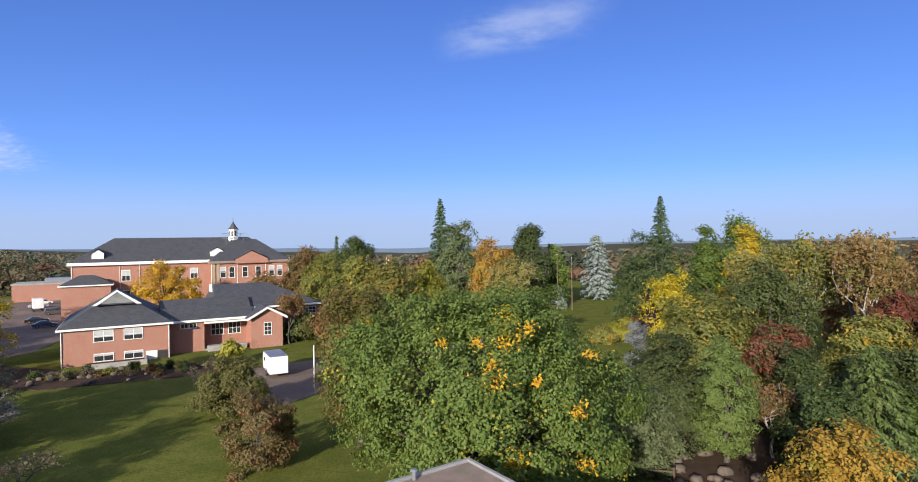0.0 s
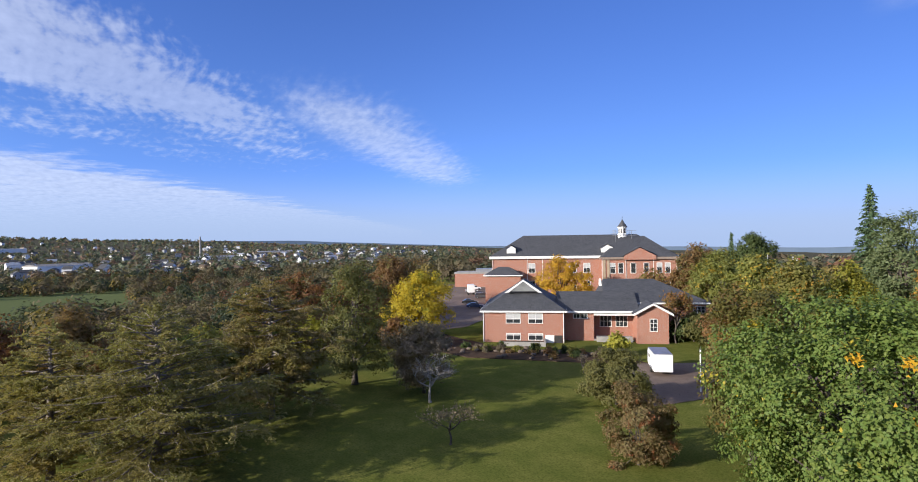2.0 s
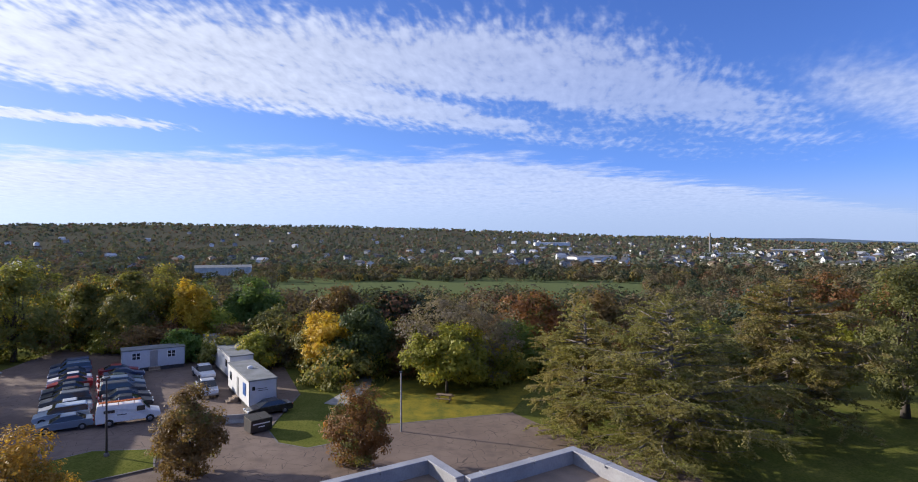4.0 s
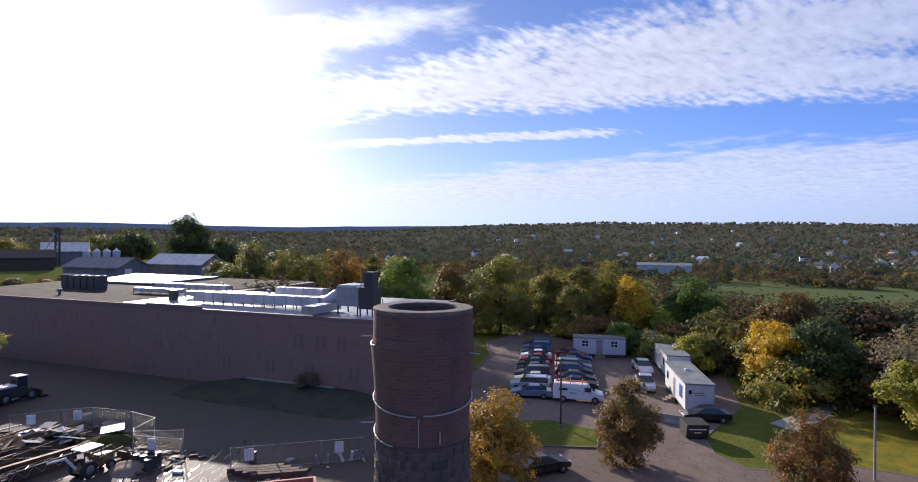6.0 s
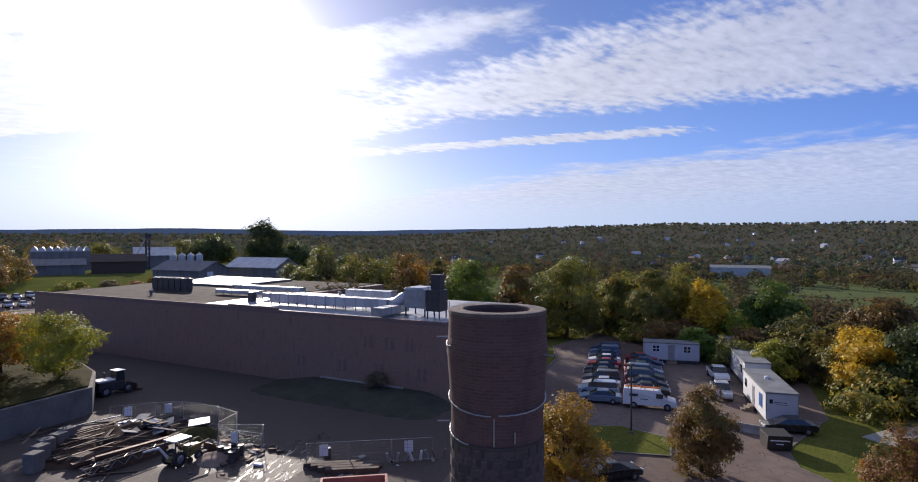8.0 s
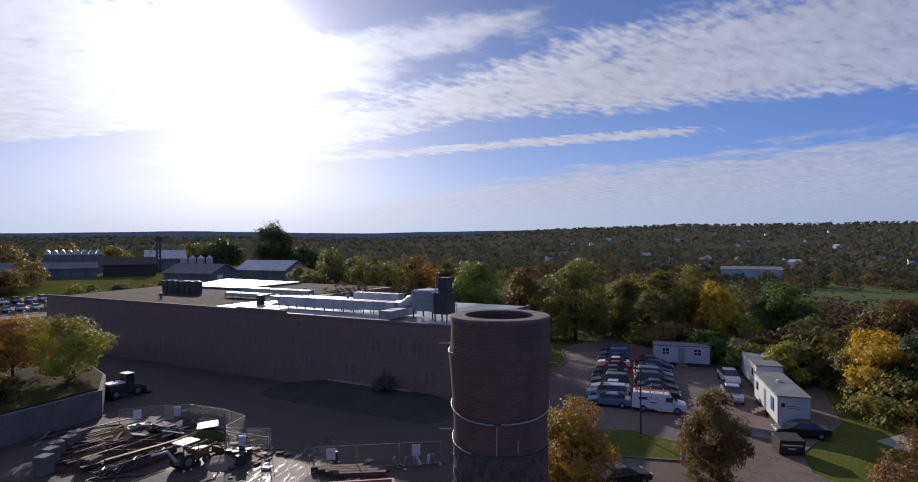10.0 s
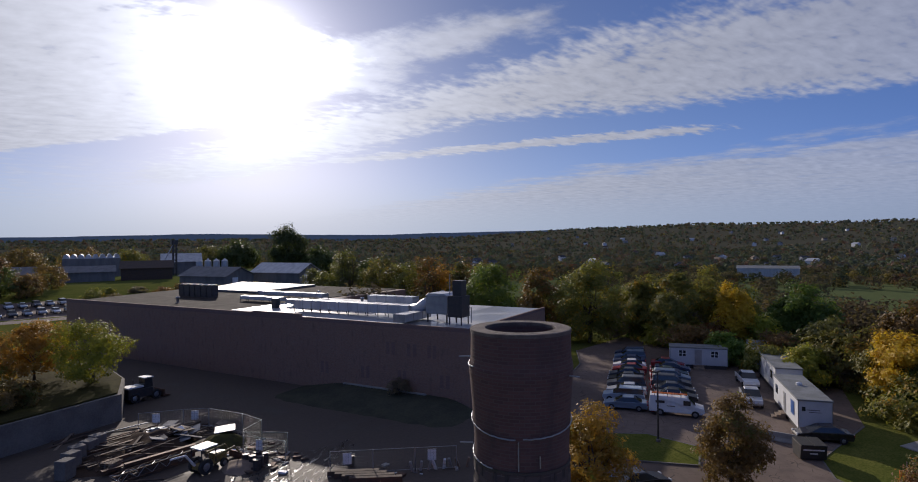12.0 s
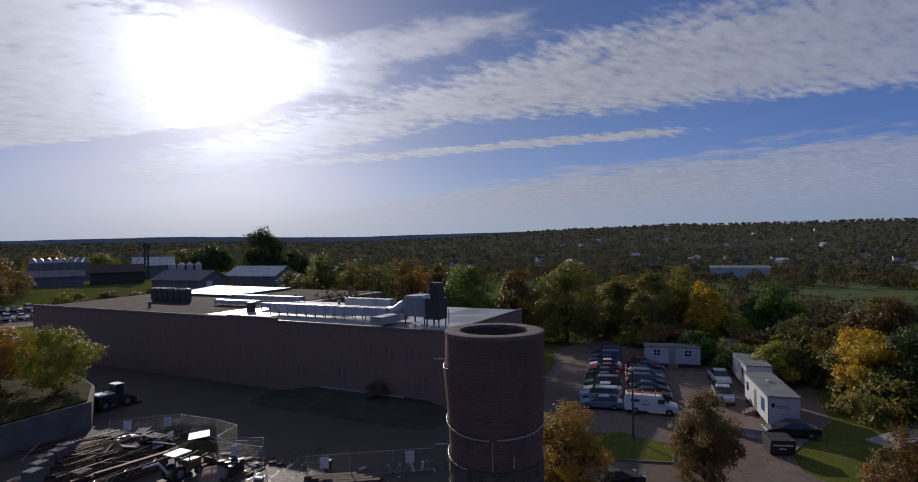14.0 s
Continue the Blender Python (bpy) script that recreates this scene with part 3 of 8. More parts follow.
build_ground()
LOT = [(-30, 12), (-40, 20), (-47.5, 19), (-49, 13.2), (-57.5, 8.5), (-54.3, -4.8), (-49.5, -8.8), (-48.6, -10.5), (-50, -13.3), (-53.6, -15.2), (-66, -15),
       (-90, -24), (-101, -40), (-95, -60), (-78, -58), (-69.7, -51.2), (-61.3, -47.2), (-48, -42.5), (-36, -35), (-22, -28), (-20, -12), (-22, 4)]
structure("road", Shape().prism(LOT, -0.4, 0.04), ASPHALT, "worn brown-grey asphalt car park with cracks", category="car park")
YARD = [(-22, -28), (-36, -35), (-48, -42.5), (-41.5, -48), (-17, -116), (8, -104), (12, -60), (4, -34)]
structure("yard", Shape().prism(YARD, -0.4, 0.045), WET, "wet muddy gravel yard with puddles", category="yard")
BACK_LOT = [(-71, 93), (-76, 110), (-102, 150), (-132, 190), (-150, 180), (-122, 140), (-96, 108), (-84, 88), (-75, 82)]
structure("road_2", Shape().prism(BACK_LOT, -2.0, 0.05), ASPHALT, "grey asphalt drive and car park beside the school", category="road")
DRIVE = [(-21, 58), (-14, 70), (-6, 84), (10, 104), (4, 108), (-15, 90), (-29, 79), (-30, 72), (-24, 66)]
structure("road_3", Shape().prism(DRIVE, -0.4, 0.05), ASPHALT, "dark asphalt drive beside the lawn", category="road")
BED = [(-60, 70), (-52, 68.5), (-35, 75.5), (-28, 80), (-36, 83), (-52, 78), (-66, 82), (-74, 86), (-70, 78)]
structure("rock_garden", Shape().prism(BED, -0.4, 0.12), SOIL, "dark soil bed of the rock garden", category="flower bed")
structure("path", Shape().prism([(12, 44), (19, 62), (27, 80), (31, 79), (23, 60), (15, 42)], -0.4, 0.06), MULCH, "red-brown mulch path between shrubs", category="path")
GARDEN = [(14, 36), (30, 36), (52, 52), (60, 78), (40, 90), (31, 79), (23, 60), (15, 42)]
structure("garden_bed", Shape().prism(GARDEN, -0.4, 0.03), SOIL, "shaded soil bed under garden shrubs", category="flower bed")
structure("leafy_lawn", Shape().prism([(-54.0, -4.6), (-57.0, 8.0), (-66, 12), (-84, 14), (-84, -2), (-66, -6.5)], -0.6, 0.03), LEAF_LITTER,
          "lawn strewn with yellow fallen leaves", category="lawn")
structure("path_2", Shape().prism([(-62.0, -11.5), (-60.8, -9.0), (-68.5, -7.2), (-75, -7.5), (-75, -9.5), (-68, -9.6)], -0.4, 0.07), CONCRETE,
          "pale concrete footpath across the grass", category="path")
ISLAND = [(-40.2, -28), (-42.3, -25.0), (-44.8, -21.4), (-48.8, -23.2), (-48.6, -28.2), (-44.5, -32.5)]
structure("lawn_island", Shape().prism(ISLAND, -0.1, 0.16), GRASS, "grass island in the car park", category="lawn")


def kerb(points, closed=False, mat=CONCRETE, wide=0.15, high=0.17):
    sh = Shape()
    pts = [Vector((*p, 0)) for p in points]
    for a, b in zip(pts, pts[1:] + (pts[:1] if closed else [])):
        d = b - a
        turn = Matrix.Translation(a) @ Matrix.Rotation(math.atan2(d.y, d.x), 4, "Z")
        sh.box(-0.02, d.length + 0.02, -wide / 2, wide / 2, -0.1, high, turn)
    return sh


structure("kerb", kerb(ISLAND, True), OLD_CONCRETE, "pale concrete kerb round the grass island", category="kerb")
structure("kerb_2", kerb(LOT[4:11], high=0.06), OLD_CONCRETE, "pale concrete kerb along the lawn", category="kerb")
structure("kerb_3", kerb(LOT[14:17]), OLD_CONCRETE, "pale concrete kerb by the brick works", category="kerb")

# ---- the flat-roofed building under the camera ----
host = thing("flat_roofed_building", "flat-roofed brick building with grey metal parapet", "building", on_grid(0, 0))
OUT = [(-17.3, 16.8), (-17.3, 11.3), (-19.7, 11.3), (-19.7, -4.0), (-6, -4.0), (-6, -9), (9, -9), (9, 4), (4, 4), (4, 16.8)]
part("wall", Shape().prism(OUT, 0, 8.35), BRICK_DARK, host)
part("roof", Shape().prism([(-17.1, 16.6), (-17.1, 11.1), (-19.5, 11.1), (-19.5, -3.8), (-6, -3.8), (-6, -8.8), (8.8, -8.8), (8.8, 4), (3.8, 4), (3.8, 16.6)], 8.3, 8.45), GRAVEL, host, "brown gravel roof")


def wall_run(a, b, z0, z1, wide):
    """A low wall from a to b, standing to the left of that line."""
    d = Vector((*b, 0)) - Vector((*a, 0))
    return Shape().box(0.004, d.length - 0.004, 0.0, wide, z0, z1, Matrix.Translation((*a, 0)) @ Matrix.Rotation(math.atan2(d.y, d.x), 4, "Z"))


for k, (a, b) in enumerate(zip(OUT, OUT[1:] + OUT[:1])):
    lift = 0.005 * (k % 2)                      # the copings lap over one another at the corners
    part("parapet", wall_run(a, b, 8.2, 8.96 + lift, 0.34), FLASHING, host, "grey sheet metal parapet")
    part("coping", wall_run(a, b, 8.97 + lift, 9.03 + lift, 0.4), FLASHING, host, "folded metal coping", bevel=0.01)
    length = math.dist(a, b)
    for k in range(1, int(length / 2.4) + 1):
        turn = Matrix.Translation((*a, 0)) @ Matrix.Rotation(math.atan2(b[1] - a[1], b[0] - a[0]), 4, "Z")
        part("coping_seam", Shape().box(k * 2.4 - 0.03, k * 2.4 + 0.03, -0.02, 0.42, 8.9, 9.045, turn), FLASHING, host)
wing = thing("low_roof_wing", "low wing with brown gravel roof and grey metal edge", "building", on_grid(12.0, 19.2, 0, 5.5))
WING = [(-9, 0), (-9, -14), (0.0, -14), (0.0, 0)]
part("wall", Shape().prism(WING, 0, 8.8), BRICK_DARK, wing)
part("roof", Shape().prism([(-8.8, -0.2), (-8.8, -13.8), (-0.2, -13.8), (-0.2, -0.2)], 8.8, 8.88), GRAVEL, wing, "brown gravel roof")
for k, (a, b) in enumerate(zip(WING, WING[1:] + WING[:1])):
    part("roof_edge", wall_run(a, b, 8.6, 8.98 + 0.005 * (k % 2), 0.17), ROOF_EDGE, wing, "pale grey metal roof edge", bevel=0.01)
pipe = Shape().tube([(-2.9, -0.35, 8.9), (-2.9, -0.35, 9.25)], [0.09, 0.09], 12)
pipe.tube([(-2.9, -0.35, 9.25), (-2.9, -0.35, 9.32)], [0.17, 0.1], 12)
part("vent_pipe", pipe, GREY_METAL, wing, "grey vent pipe with a cap", smooth=False)

# ---- the school ----
def window(parent, u, v, z0, wide, high, bars=(1, 1), trim=0.09, blind=0.0):
    """A white framed window in a wall that faces -y; its face is at v."""
    w = part("window", Shape().box(u - wide / 2, u + wide / 2, v - 0.02, v - 0.006, z0, z0 + high), GLASS, parent, "white framed window with dark glass")
    part("head", Shape().box(u - wide / 2 - trim, u + wide / 2 + trim, v - 0.09, v + 0.02, z0 + high, z0 + high + trim), TRIM, w)
    for x0 in (u - wide / 2 - trim, u + wide / 2):
        part("jamb", Shape().box(x0, x0 + trim, v - 0.08, v + 0.02, z0, z0 + high), TRIM, w)
    if blind:
        part("blind", Shape().box(u - wide / 2, u + wide / 2, v - 0.03, v - 0.022, z0 + high * (1 - blind), z0 + high), BLIND, w, "pale drawn blind")
    for i in range(1, bars[0] + 1):
        x = u - wide / 2 + wide * i / (bars[0] + 1)
        part("glazing_bar", Shape().box(x - 0.035, x + 0.035, v - 0.05, v + 0.01, z0, z0 + high), TRIM, w)
    for i in range(1, bars[1] + 1):
        z = z0 + high * i / (bars[1] + 1)
        part("glazing_bar", Shape().box(u - wide / 2, u + wide / 2, v - 0.055, v + 0.01, z - 0.03, z + 0.03), TRIM, w)
    part("sill", Shape().box(u - wide / 2 - trim - 0.05, u + wide / 2 + trim + 0.05, v - 0.14, v + 0.02, z0 - trim, z0), TRIM, w)
    return w


def hip_roof(u0, u1, v0, v1, z, top, ends=(1, 1), over=0.5, thick=0.18):
    """A hipped roof with its ridge along the longer side; ends: 1 hipped, 0 gabled, for the low and high end."""
    u0, u1, v0, v1 = u0 - over, u1 + over, v0 - over, v1 + over
    sh = Shape()
    if u1 - u0 >= v1 - v0:
        h, m = (v1 - v0) / 2, (v0 + v1) / 2
        a, b = (u0 + h * ends[0], m, top), (u1 - h * ends[1], m, top)
    else:
        h, m = (u1 - u0) / 2, (u0 + u1) / 2
        a, b = (m, v0 + h * ends[0], top), (m, v1 - h * ends[1], top)
    c = [(u0, v0, z), (u1, v0, z), (u1, v1, z), (u0, v1, z)]
    low = [(x, y, zz - thick) for x, y, zz in c]
    if u1 - u0 >= v1 - v0:
        sh.add(c + [a, b] + low, [(0, 1, 5, 4), (1, 2, 5), (2, 3, 4, 5), (3, 0, 4)] + [(9, 8, 7, 6)])
    else:
        sh.add(c + [a, b] + low, [(1, 2, 5, 4), (2, 3, 5), (3, 0, 4, 5), (0, 1, 4)] + [(9, 8, 7, 6)])
    return sh


def eave(u0, u1, v0, v1, z, over=0.5, high=0.27):
    """A white fascia round a rectangle, just under the roof's edge."""
    u0, u1, v0, v1 = u0 - over - 0.03, u1 + over + 0.03, v0 - over - 0.03, v1 + over + 0.03
    sh = Shape()
    for a in ((u0, u1, v0, v0 + 0.12), (u0, u1, v1 - 0.12, v1), (u0, u0 + 0.12, v0 + 0.12, v1 - 0.12), (u1 - 0.12, u1, v0 + 0.12, v1 - 0.12)):
        sh.box(*a, z - high, z + 0.03)
    sh.box(u0 + 0.13, u1 - 0.13, v0 + 0.13, v1 - 0.13, z - high + 0.02, z - high + 0.06)
    return sh


def downspout(parent, u, v, z0, z1):
    part("downspout", Shape().tube([(u, v, z0), (u, v, z1)], [0.07, 0.07], 6), TRIM, parent, "white downspout")


annex = thing("school_annex", "low red brick school annex with dark hipped shingle roofs", "building", on_grid(-9.6, 98.9))
O = Matrix.Translation((9.6, -98.9, 0))          # the numbers below are on the grid


def ap(name, sh, mat, label="", **k):
    return part(name, sh.moved(O), mat, annex, label, **k)


def aw(u, v, z0, w, h, bars, blind=0.0):
    return window(annex, u + 9.6, v - 98.9, z0, w, h, bars, blind=blind)


ap("wall", Shape().box(-9.6, 4.6, 98.9, 118, -1.4, 5.45), BRICK)
ap("roof", hip_roof(-9.6, 4.6, 98.9, 118, 5.62, 10.3), SHINGLE)
ap("fascia", eave(-9.6, 4.6, 98.9, 118, 5.6), TRIM)
g = Shape().add([(-5.7, 102.2, 8.55), (0.7, 102.2, 8.55), (-2.5, 102.2, 10.75), (-5.7, 106.5, 8.55), (0.7, 106.5, 8.55), (-2.5, 108.5, 10.75)],
                [(0, 1, 2), (0, 2, 5, 3), (1, 4, 5, 2), (3, 5, 4), (0, 3, 4, 1)])
ap("gablet_roof", g, SHINGLE, "small dark gable on the hipped roof")
ap("gablet_face", Shape().add([(-5.0, 102.1, 8.75), (0.0, 102.1, 8.75), (-2.5, 102.1, 10.4)], [(0, 1, 2)]), OLD_ROOF, "weathered grey louvred gable face")
g = Shape().add([(-5.9, 102.0, 8.5), (-5.2, 102.0, 8.5), (-2.5, 102.0, 10.5), (0.2, 102.0, 8.5), (0.9, 102.0, 8.5), (-2.5, 102.0, 10.86)], [(0, 1, 2, 5), (2, 3, 4, 5)])
ap("gablet_trim", g, TRIM, "white triangular gable trim")
for u in (-4.25, -0.35):
    aw(u, 98.9, 3.45, 2.4, 1.6, (1, 1), 0.62)
    aw(u, 98.9, 0.5, 2.4, 1.05, (1, 0), 0.3)
ap("door_panel", Shape().box(1.3, 2.85, 98.78, 98.95, -1.2, 1.35), WHITE, "pale grey entrance side panel")
ap("door", Shape().box(2.95, 4.3, 98.84, 98.95, -1.2, 1.3), DARK_METAL, "dark basement door")
ap("ramp_wall", Shape().box(-6.5, 1.4, 95.2, 95.5, -0.6, 0.75).box(1.1, 1.4, 95.5, 98.9, -0.6, 0.75), CONCRETE, "pale concrete ramp wall", bevel=0.03)
ap("hedge_strip", Shape().box(-6.4, 1.0, 95.6, 98.7, -0.5, 0.35), SOIL, "planted strip along the wall")
for u in (-9.5, 4.5):
    downspout(annex, u + 9.6, -0.1, -1.2, 5.3)
# the link and the cross wing
ap("link_wall", Shape().box(4.6, 9.9, 101.6, 112.6, -0.6, 5.1), BRICK)
ap("porch_back_wall", Shape().box(9.9, 17.2, 104.0, 112.6, -0.6, 5.1), BRICK)
ap("porch_floor", Shape().box(9.9, 16.85, 101.55, 104.0, -0.6, 0.25), CONCRETE, "pale concrete porch floor")
ap("porch_beam", Shape().box(9.9, 16.9, 101.3, 101.6, 4.5, 4.94), TRIM, "white beam over the porch")
ap("link_roof", hip_roof(4.0, 17.2, 101.6, 112.6, 5.3, 8.3, (0, 0)), SHINGLE)
ap("link_fascia", Shape().box(4.9, 17.0, 101.0, 101.15, 4.95, 5.32), TRIM)
for u in (6.9, 8.2):
    aw(u, 101.6, 4.0, 1.0, 0.7, (1, 0))
for u in (12.2, 15.0):
    aw(u, 104.0, 2.2, 1.9, 1.9, (2, 1))
ap("link_porch", Shape().box(10.3, 16.4, 100.2, 101.5, -0.4, 0.9), CONCRETE, "pale concrete porch", bevel=0.03)
ap("wing_wall", Shape().box(12.2, 30.2, 104.9, 121, -0.6, 6.3), BRICK)
ap("wing_roof", hip_roof(12.2, 30.2, 104.9, 121, 6.45, 10.2, (0.12, 1)), SHINGLE)
ap("wing_fascia", eave(12.2, 30.2, 104.9, 121, 6.43), TRIM)
aw(28.6, 104.9, 4.0, 1.9, 1.7, (2, 2))
ap("wing_gable", Shape().add([(12.0, 111.9, 8.9), (12.0, 114.0, 8.9), (12.0, 112.95, 10.25), (12.4, 111.9, 8.9), (12.4, 114.0, 8.9), (12.4, 112.95, 10.25)],
                             [(0, 2, 1), (0, 3, 5, 2), (1, 2, 5, 4)]), TRIM, "small white gable end")
ap("entry_wall", Shape().side([(16.9, -0.6), (22.1, -0.6), (22.1, 5.2), (19.5, 6.6), (16.9, 5.2)], 98.9, 105), BRICK)
r = Shape()
r.add([(16.3, 98.3, 4.95), (19.5, 98.3, 6.75), (22.7, 98.3, 4.95), (16.3, 106, 4.95), (19.5, 109, 6.75), (22.7, 106, 4.95),
       (16.3, 98.3, 5.15), (19.5, 98.3, 6.95), (22.7, 98.3, 5.15), (16.3, 106, 5.15), (19.5, 109, 6.95), (22.7, 106, 5.15)],
      [(6, 7, 10, 9), (7, 8, 11, 10), (0, 3, 4, 1), (1, 4, 5, 2), (0, 6, 9, 3), (2, 5, 11, 8)])
ap("entry_roof", r, SHINGLE)
ap("entry_trim", Shape().add([(16.2, 98.2, 4.8), (19.5, 98.2, 6.65), (22.8, 98.2, 4.8), (16.2, 98.2, 5.2), (19.5, 98.2, 7.02), (22.8, 98.2, 5.2),
                              (16.2, 98.3, 4.8), (19.5, 98.3, 6.65), (22.8, 98.3, 4.8), (16.2, 98.3, 5.2), (19.5, 98.3, 7.02), (22.8, 98.3, 5.2)],
                             [(0, 1, 4, 3), (1, 2, 5, 4), (9, 10, 7, 6), (10, 11, 8, 7), (3, 4, 10, 9), (4, 5, 11, 10), (0, 6, 7, 1), (1, 7, 8, 2)]), TRIM, "white gable trim")
aw(19.6, 98.9, 2.2, 1.1, 2.0, (1, 2))
for u in (17.05, 17.6):
    downspout(annex, u + 9.6, 101.45 - 98.9, -0.5, 5.0)

school = thing("school_building", "long red brick school with dark hipped roof and white eaves", "building", on_grid(-13.5, 165))
O2 = Matrix.Translation((13.5, -165, 0))


def sp(name, sh, mat, label="", **k):
    return part(name, sh.moved(O2), mat, school, label, **k)


def sw(u, v, z0, w, h, bars, blind=0.0):
    return window(school, u + 13.5, v - 165, z0, w, h, bars, 0.13, blind)


sp("wall", Shape().box(-13.5, 38.2, 165, 183, -1, 13.0), BRICK)
sp("roof", hip_roof(-13.5, 38.2, 165, 183, 13.35, 19.4, (1, 1), 0.7), SHINGLE)
sp("fascia", eave(-13.5, 38.2, 165, 183, 13.3, 0.7, 0.7), TRIM)
for u in (18.3, 19.4):
    sp("pilaster", Shape().box(u - 0.35, u + 0.35, 161.3, 161.52, -1, 12.3), BEIGE_STONE, "tan stone pilaster")
sp("bay_wall", Shape().box(17.9, 37.9, 161.5, 165, -1, 12.6), BRICK)
sp("bay_roof", Shape().add([(17.3, 161, 12.9), (38.5, 161, 12.9), (38.5, 168, 12.9), (17.3, 168, 12.9), (24.5, 171.8, 18.8), (31.0, 171.8, 18.8)],
                           [(0, 1, 5, 4), (1, 2, 5), (3, 0, 4), (2, 3, 4, 5)]), SHINGLE)
sp("bay_fascia", Shape().box(17.2, 38.6, 160.9, 161.1, 12.3, 12.93).box(17.2, 17.4, 161.1, 164.2, 12.3, 12.93), OLD_MORTAR)
sp("bay_gable", Shape().side([(23.6, 12.2), (32.2, 12.2), (32.2, 13.3), (27.9, 15.5), (23.6, 13.3)], 160.6, 161.4), BRICK, "brick gable over the bay")
sp("bay_gable_roof", Shape().add([(23.2, 160.4, 13.25), (27.9, 160.4, 15.75), (32.6, 160.4, 13.25), (23.2, 165.0, 13.25), (27.9, 168.5, 15.75), (32.6, 165, 13.25)],
                                 [(0, 1, 4, 3), (1, 2, 5, 4)]), SHINGLE)
for u in (20.6, 22.8, 26.2, 29.7, 33.2, 35.4):
    sw(u, 161.5, 8.5, 1.25, 2.7, (0, 1), 0.4 if u > 33 or u < 21 else 0.0)
    sw(u, 161.5, 3.6, 1.25, 2.5, (0, 1))
for u in (-1.9, 9.9, 13.8):
    sw(u, 165, 8.5, 1.7, 2.6, (1, 1), 0.5)
    sw(u, 165, 3.6, 1.7, 2.4, (1, 1))
for u, v in ((-13.3, 164.9), (-3.2, 164.9), (1.2, 164.9), (17.75, 161.4), (24.2, 161.4), (31.6, 161.4), (37.8, 161.4)):
    downspout(school, u + 13.5, v - 165, -0.5, 12.6)
for u, wide in ((-7.9, 2.6), (19.6, 3.2)):
    d = Shape().side([(u - wide / 2, 14.2), (u + wide / 2, 14.2), (u + wide / 2, 15.6), (u, 16.5), (u - wide / 2, 15.6)], 165.6, 169)
    dm = sp("dormer", d, TRIM, "white gabled dormer")
    sp("dormer_roof", Shape().add([(u - wide / 2 - .3, 165.3, 15.5), (u, 165.3, 16.7), (u + wide / 2 + .3, 165.3, 15.5), (u - wide / 2 - .3, 169.3, 15.5), (u, 170.6, 16.7), (u + wide / 2 + .3, 169.3, 15.5)],
                                  [(0, 1, 4, 3), (1, 2, 5, 4)]), SHINGLE)
sp("porch_wall", Shape().box(-15, -5, 159, 165, -1, 7.8), BRICK)
sp("porch_roof", hip_roof(-15, -5, 159, 166, 8.2, 10.4, (1, 1), 0.5), SHINGLE)
sp("porch_fascia", eave(-15, -5, 159, 166, 8.2), TRIM)
cup = Shape().lathe([(1.35, 17.9), (1.35, 19.2), (1.5, 19.25), (1.5, 19.4), (1.15, 19.4), (1.15, 21.3), (1.45, 21.4), (1.45, 21.6)], 8)
cup.moved(Matrix.Translation((24.9, 172.6, 0)))
cupola = sp("cupola", cup, TRIM, "white octagonal cupola")
part("cupola_roof", Shape().lathe([(1.5, 21.6), (0.9, 22.4), (0.45, 23.2), (0.1, 23.7), (0.02, 24.9)], 8).moved(O2 @ Matrix.Translation((24.9, 172.6, 0))), SHINGLE, cupola, "dark pointed roof")
for k in range(8):
    a = 2 * math.pi * (k + 0.5) / 8
    m = O2 @ Matrix.Translation((24.9, 172.6, 0)) @ Matrix.Rotation(a, 4, "Z")
    part("louvre", Shape().box(1.02, 1.1, -0.25, 0.25, 19.7, 21.1).moved(m), DARK_METAL, cupola, "dark louvred opening")
ON_CUPOLA = O2 @ Matrix.Translation((24.9, 172.6, 0))
for x, y in ((-2.3, -2.3), (2.3, -2.3), (2.3, 2.3), (-2.3, 2.3)):
    part("scaffold_pole", Shape().tube([(x, y, 16.2), (x, y, 20.6)], [0.05, 0.05], 4).moved(ON_CUPOLA), GREY_METAL, cupola, "grey scaffold tube")
for z in (19.0, 19.7, 20.4):
    for p, q in (((-3.2, -2.3), (3.6, -2.3)), ((2.3, -3), (2.3, 3)), ((3, 2.3), (-3, 2.3)), ((-2.3, 3), (-2.3, -3))):
        part("scaffold_rail", Shape().tube([(*p, z), (*q, z)], [0.045, 0.045], 4).moved(ON_CUPOLA), GREY_METAL, cupola, "grey scaffold tube")

low = thing("low_brick_building", "low flat red brick building with pale roof edge", "building", pose(-128, 178, 0, 0, 0, 30))
part("wall", Shape().box(-11, 9, 0, 12, -1, 5.2), BRICK, low)
part("roof_edge", Shape().box(-11.2, 9.2, -0.2, 12.2, 5.2, 5.7), CONCRETE, low)
part("roof_unit", Shape().box(-3, 5, 3, 8, 5.7, 7.0), GREY_METAL, low, "grey roof unit", bevel=0.05)

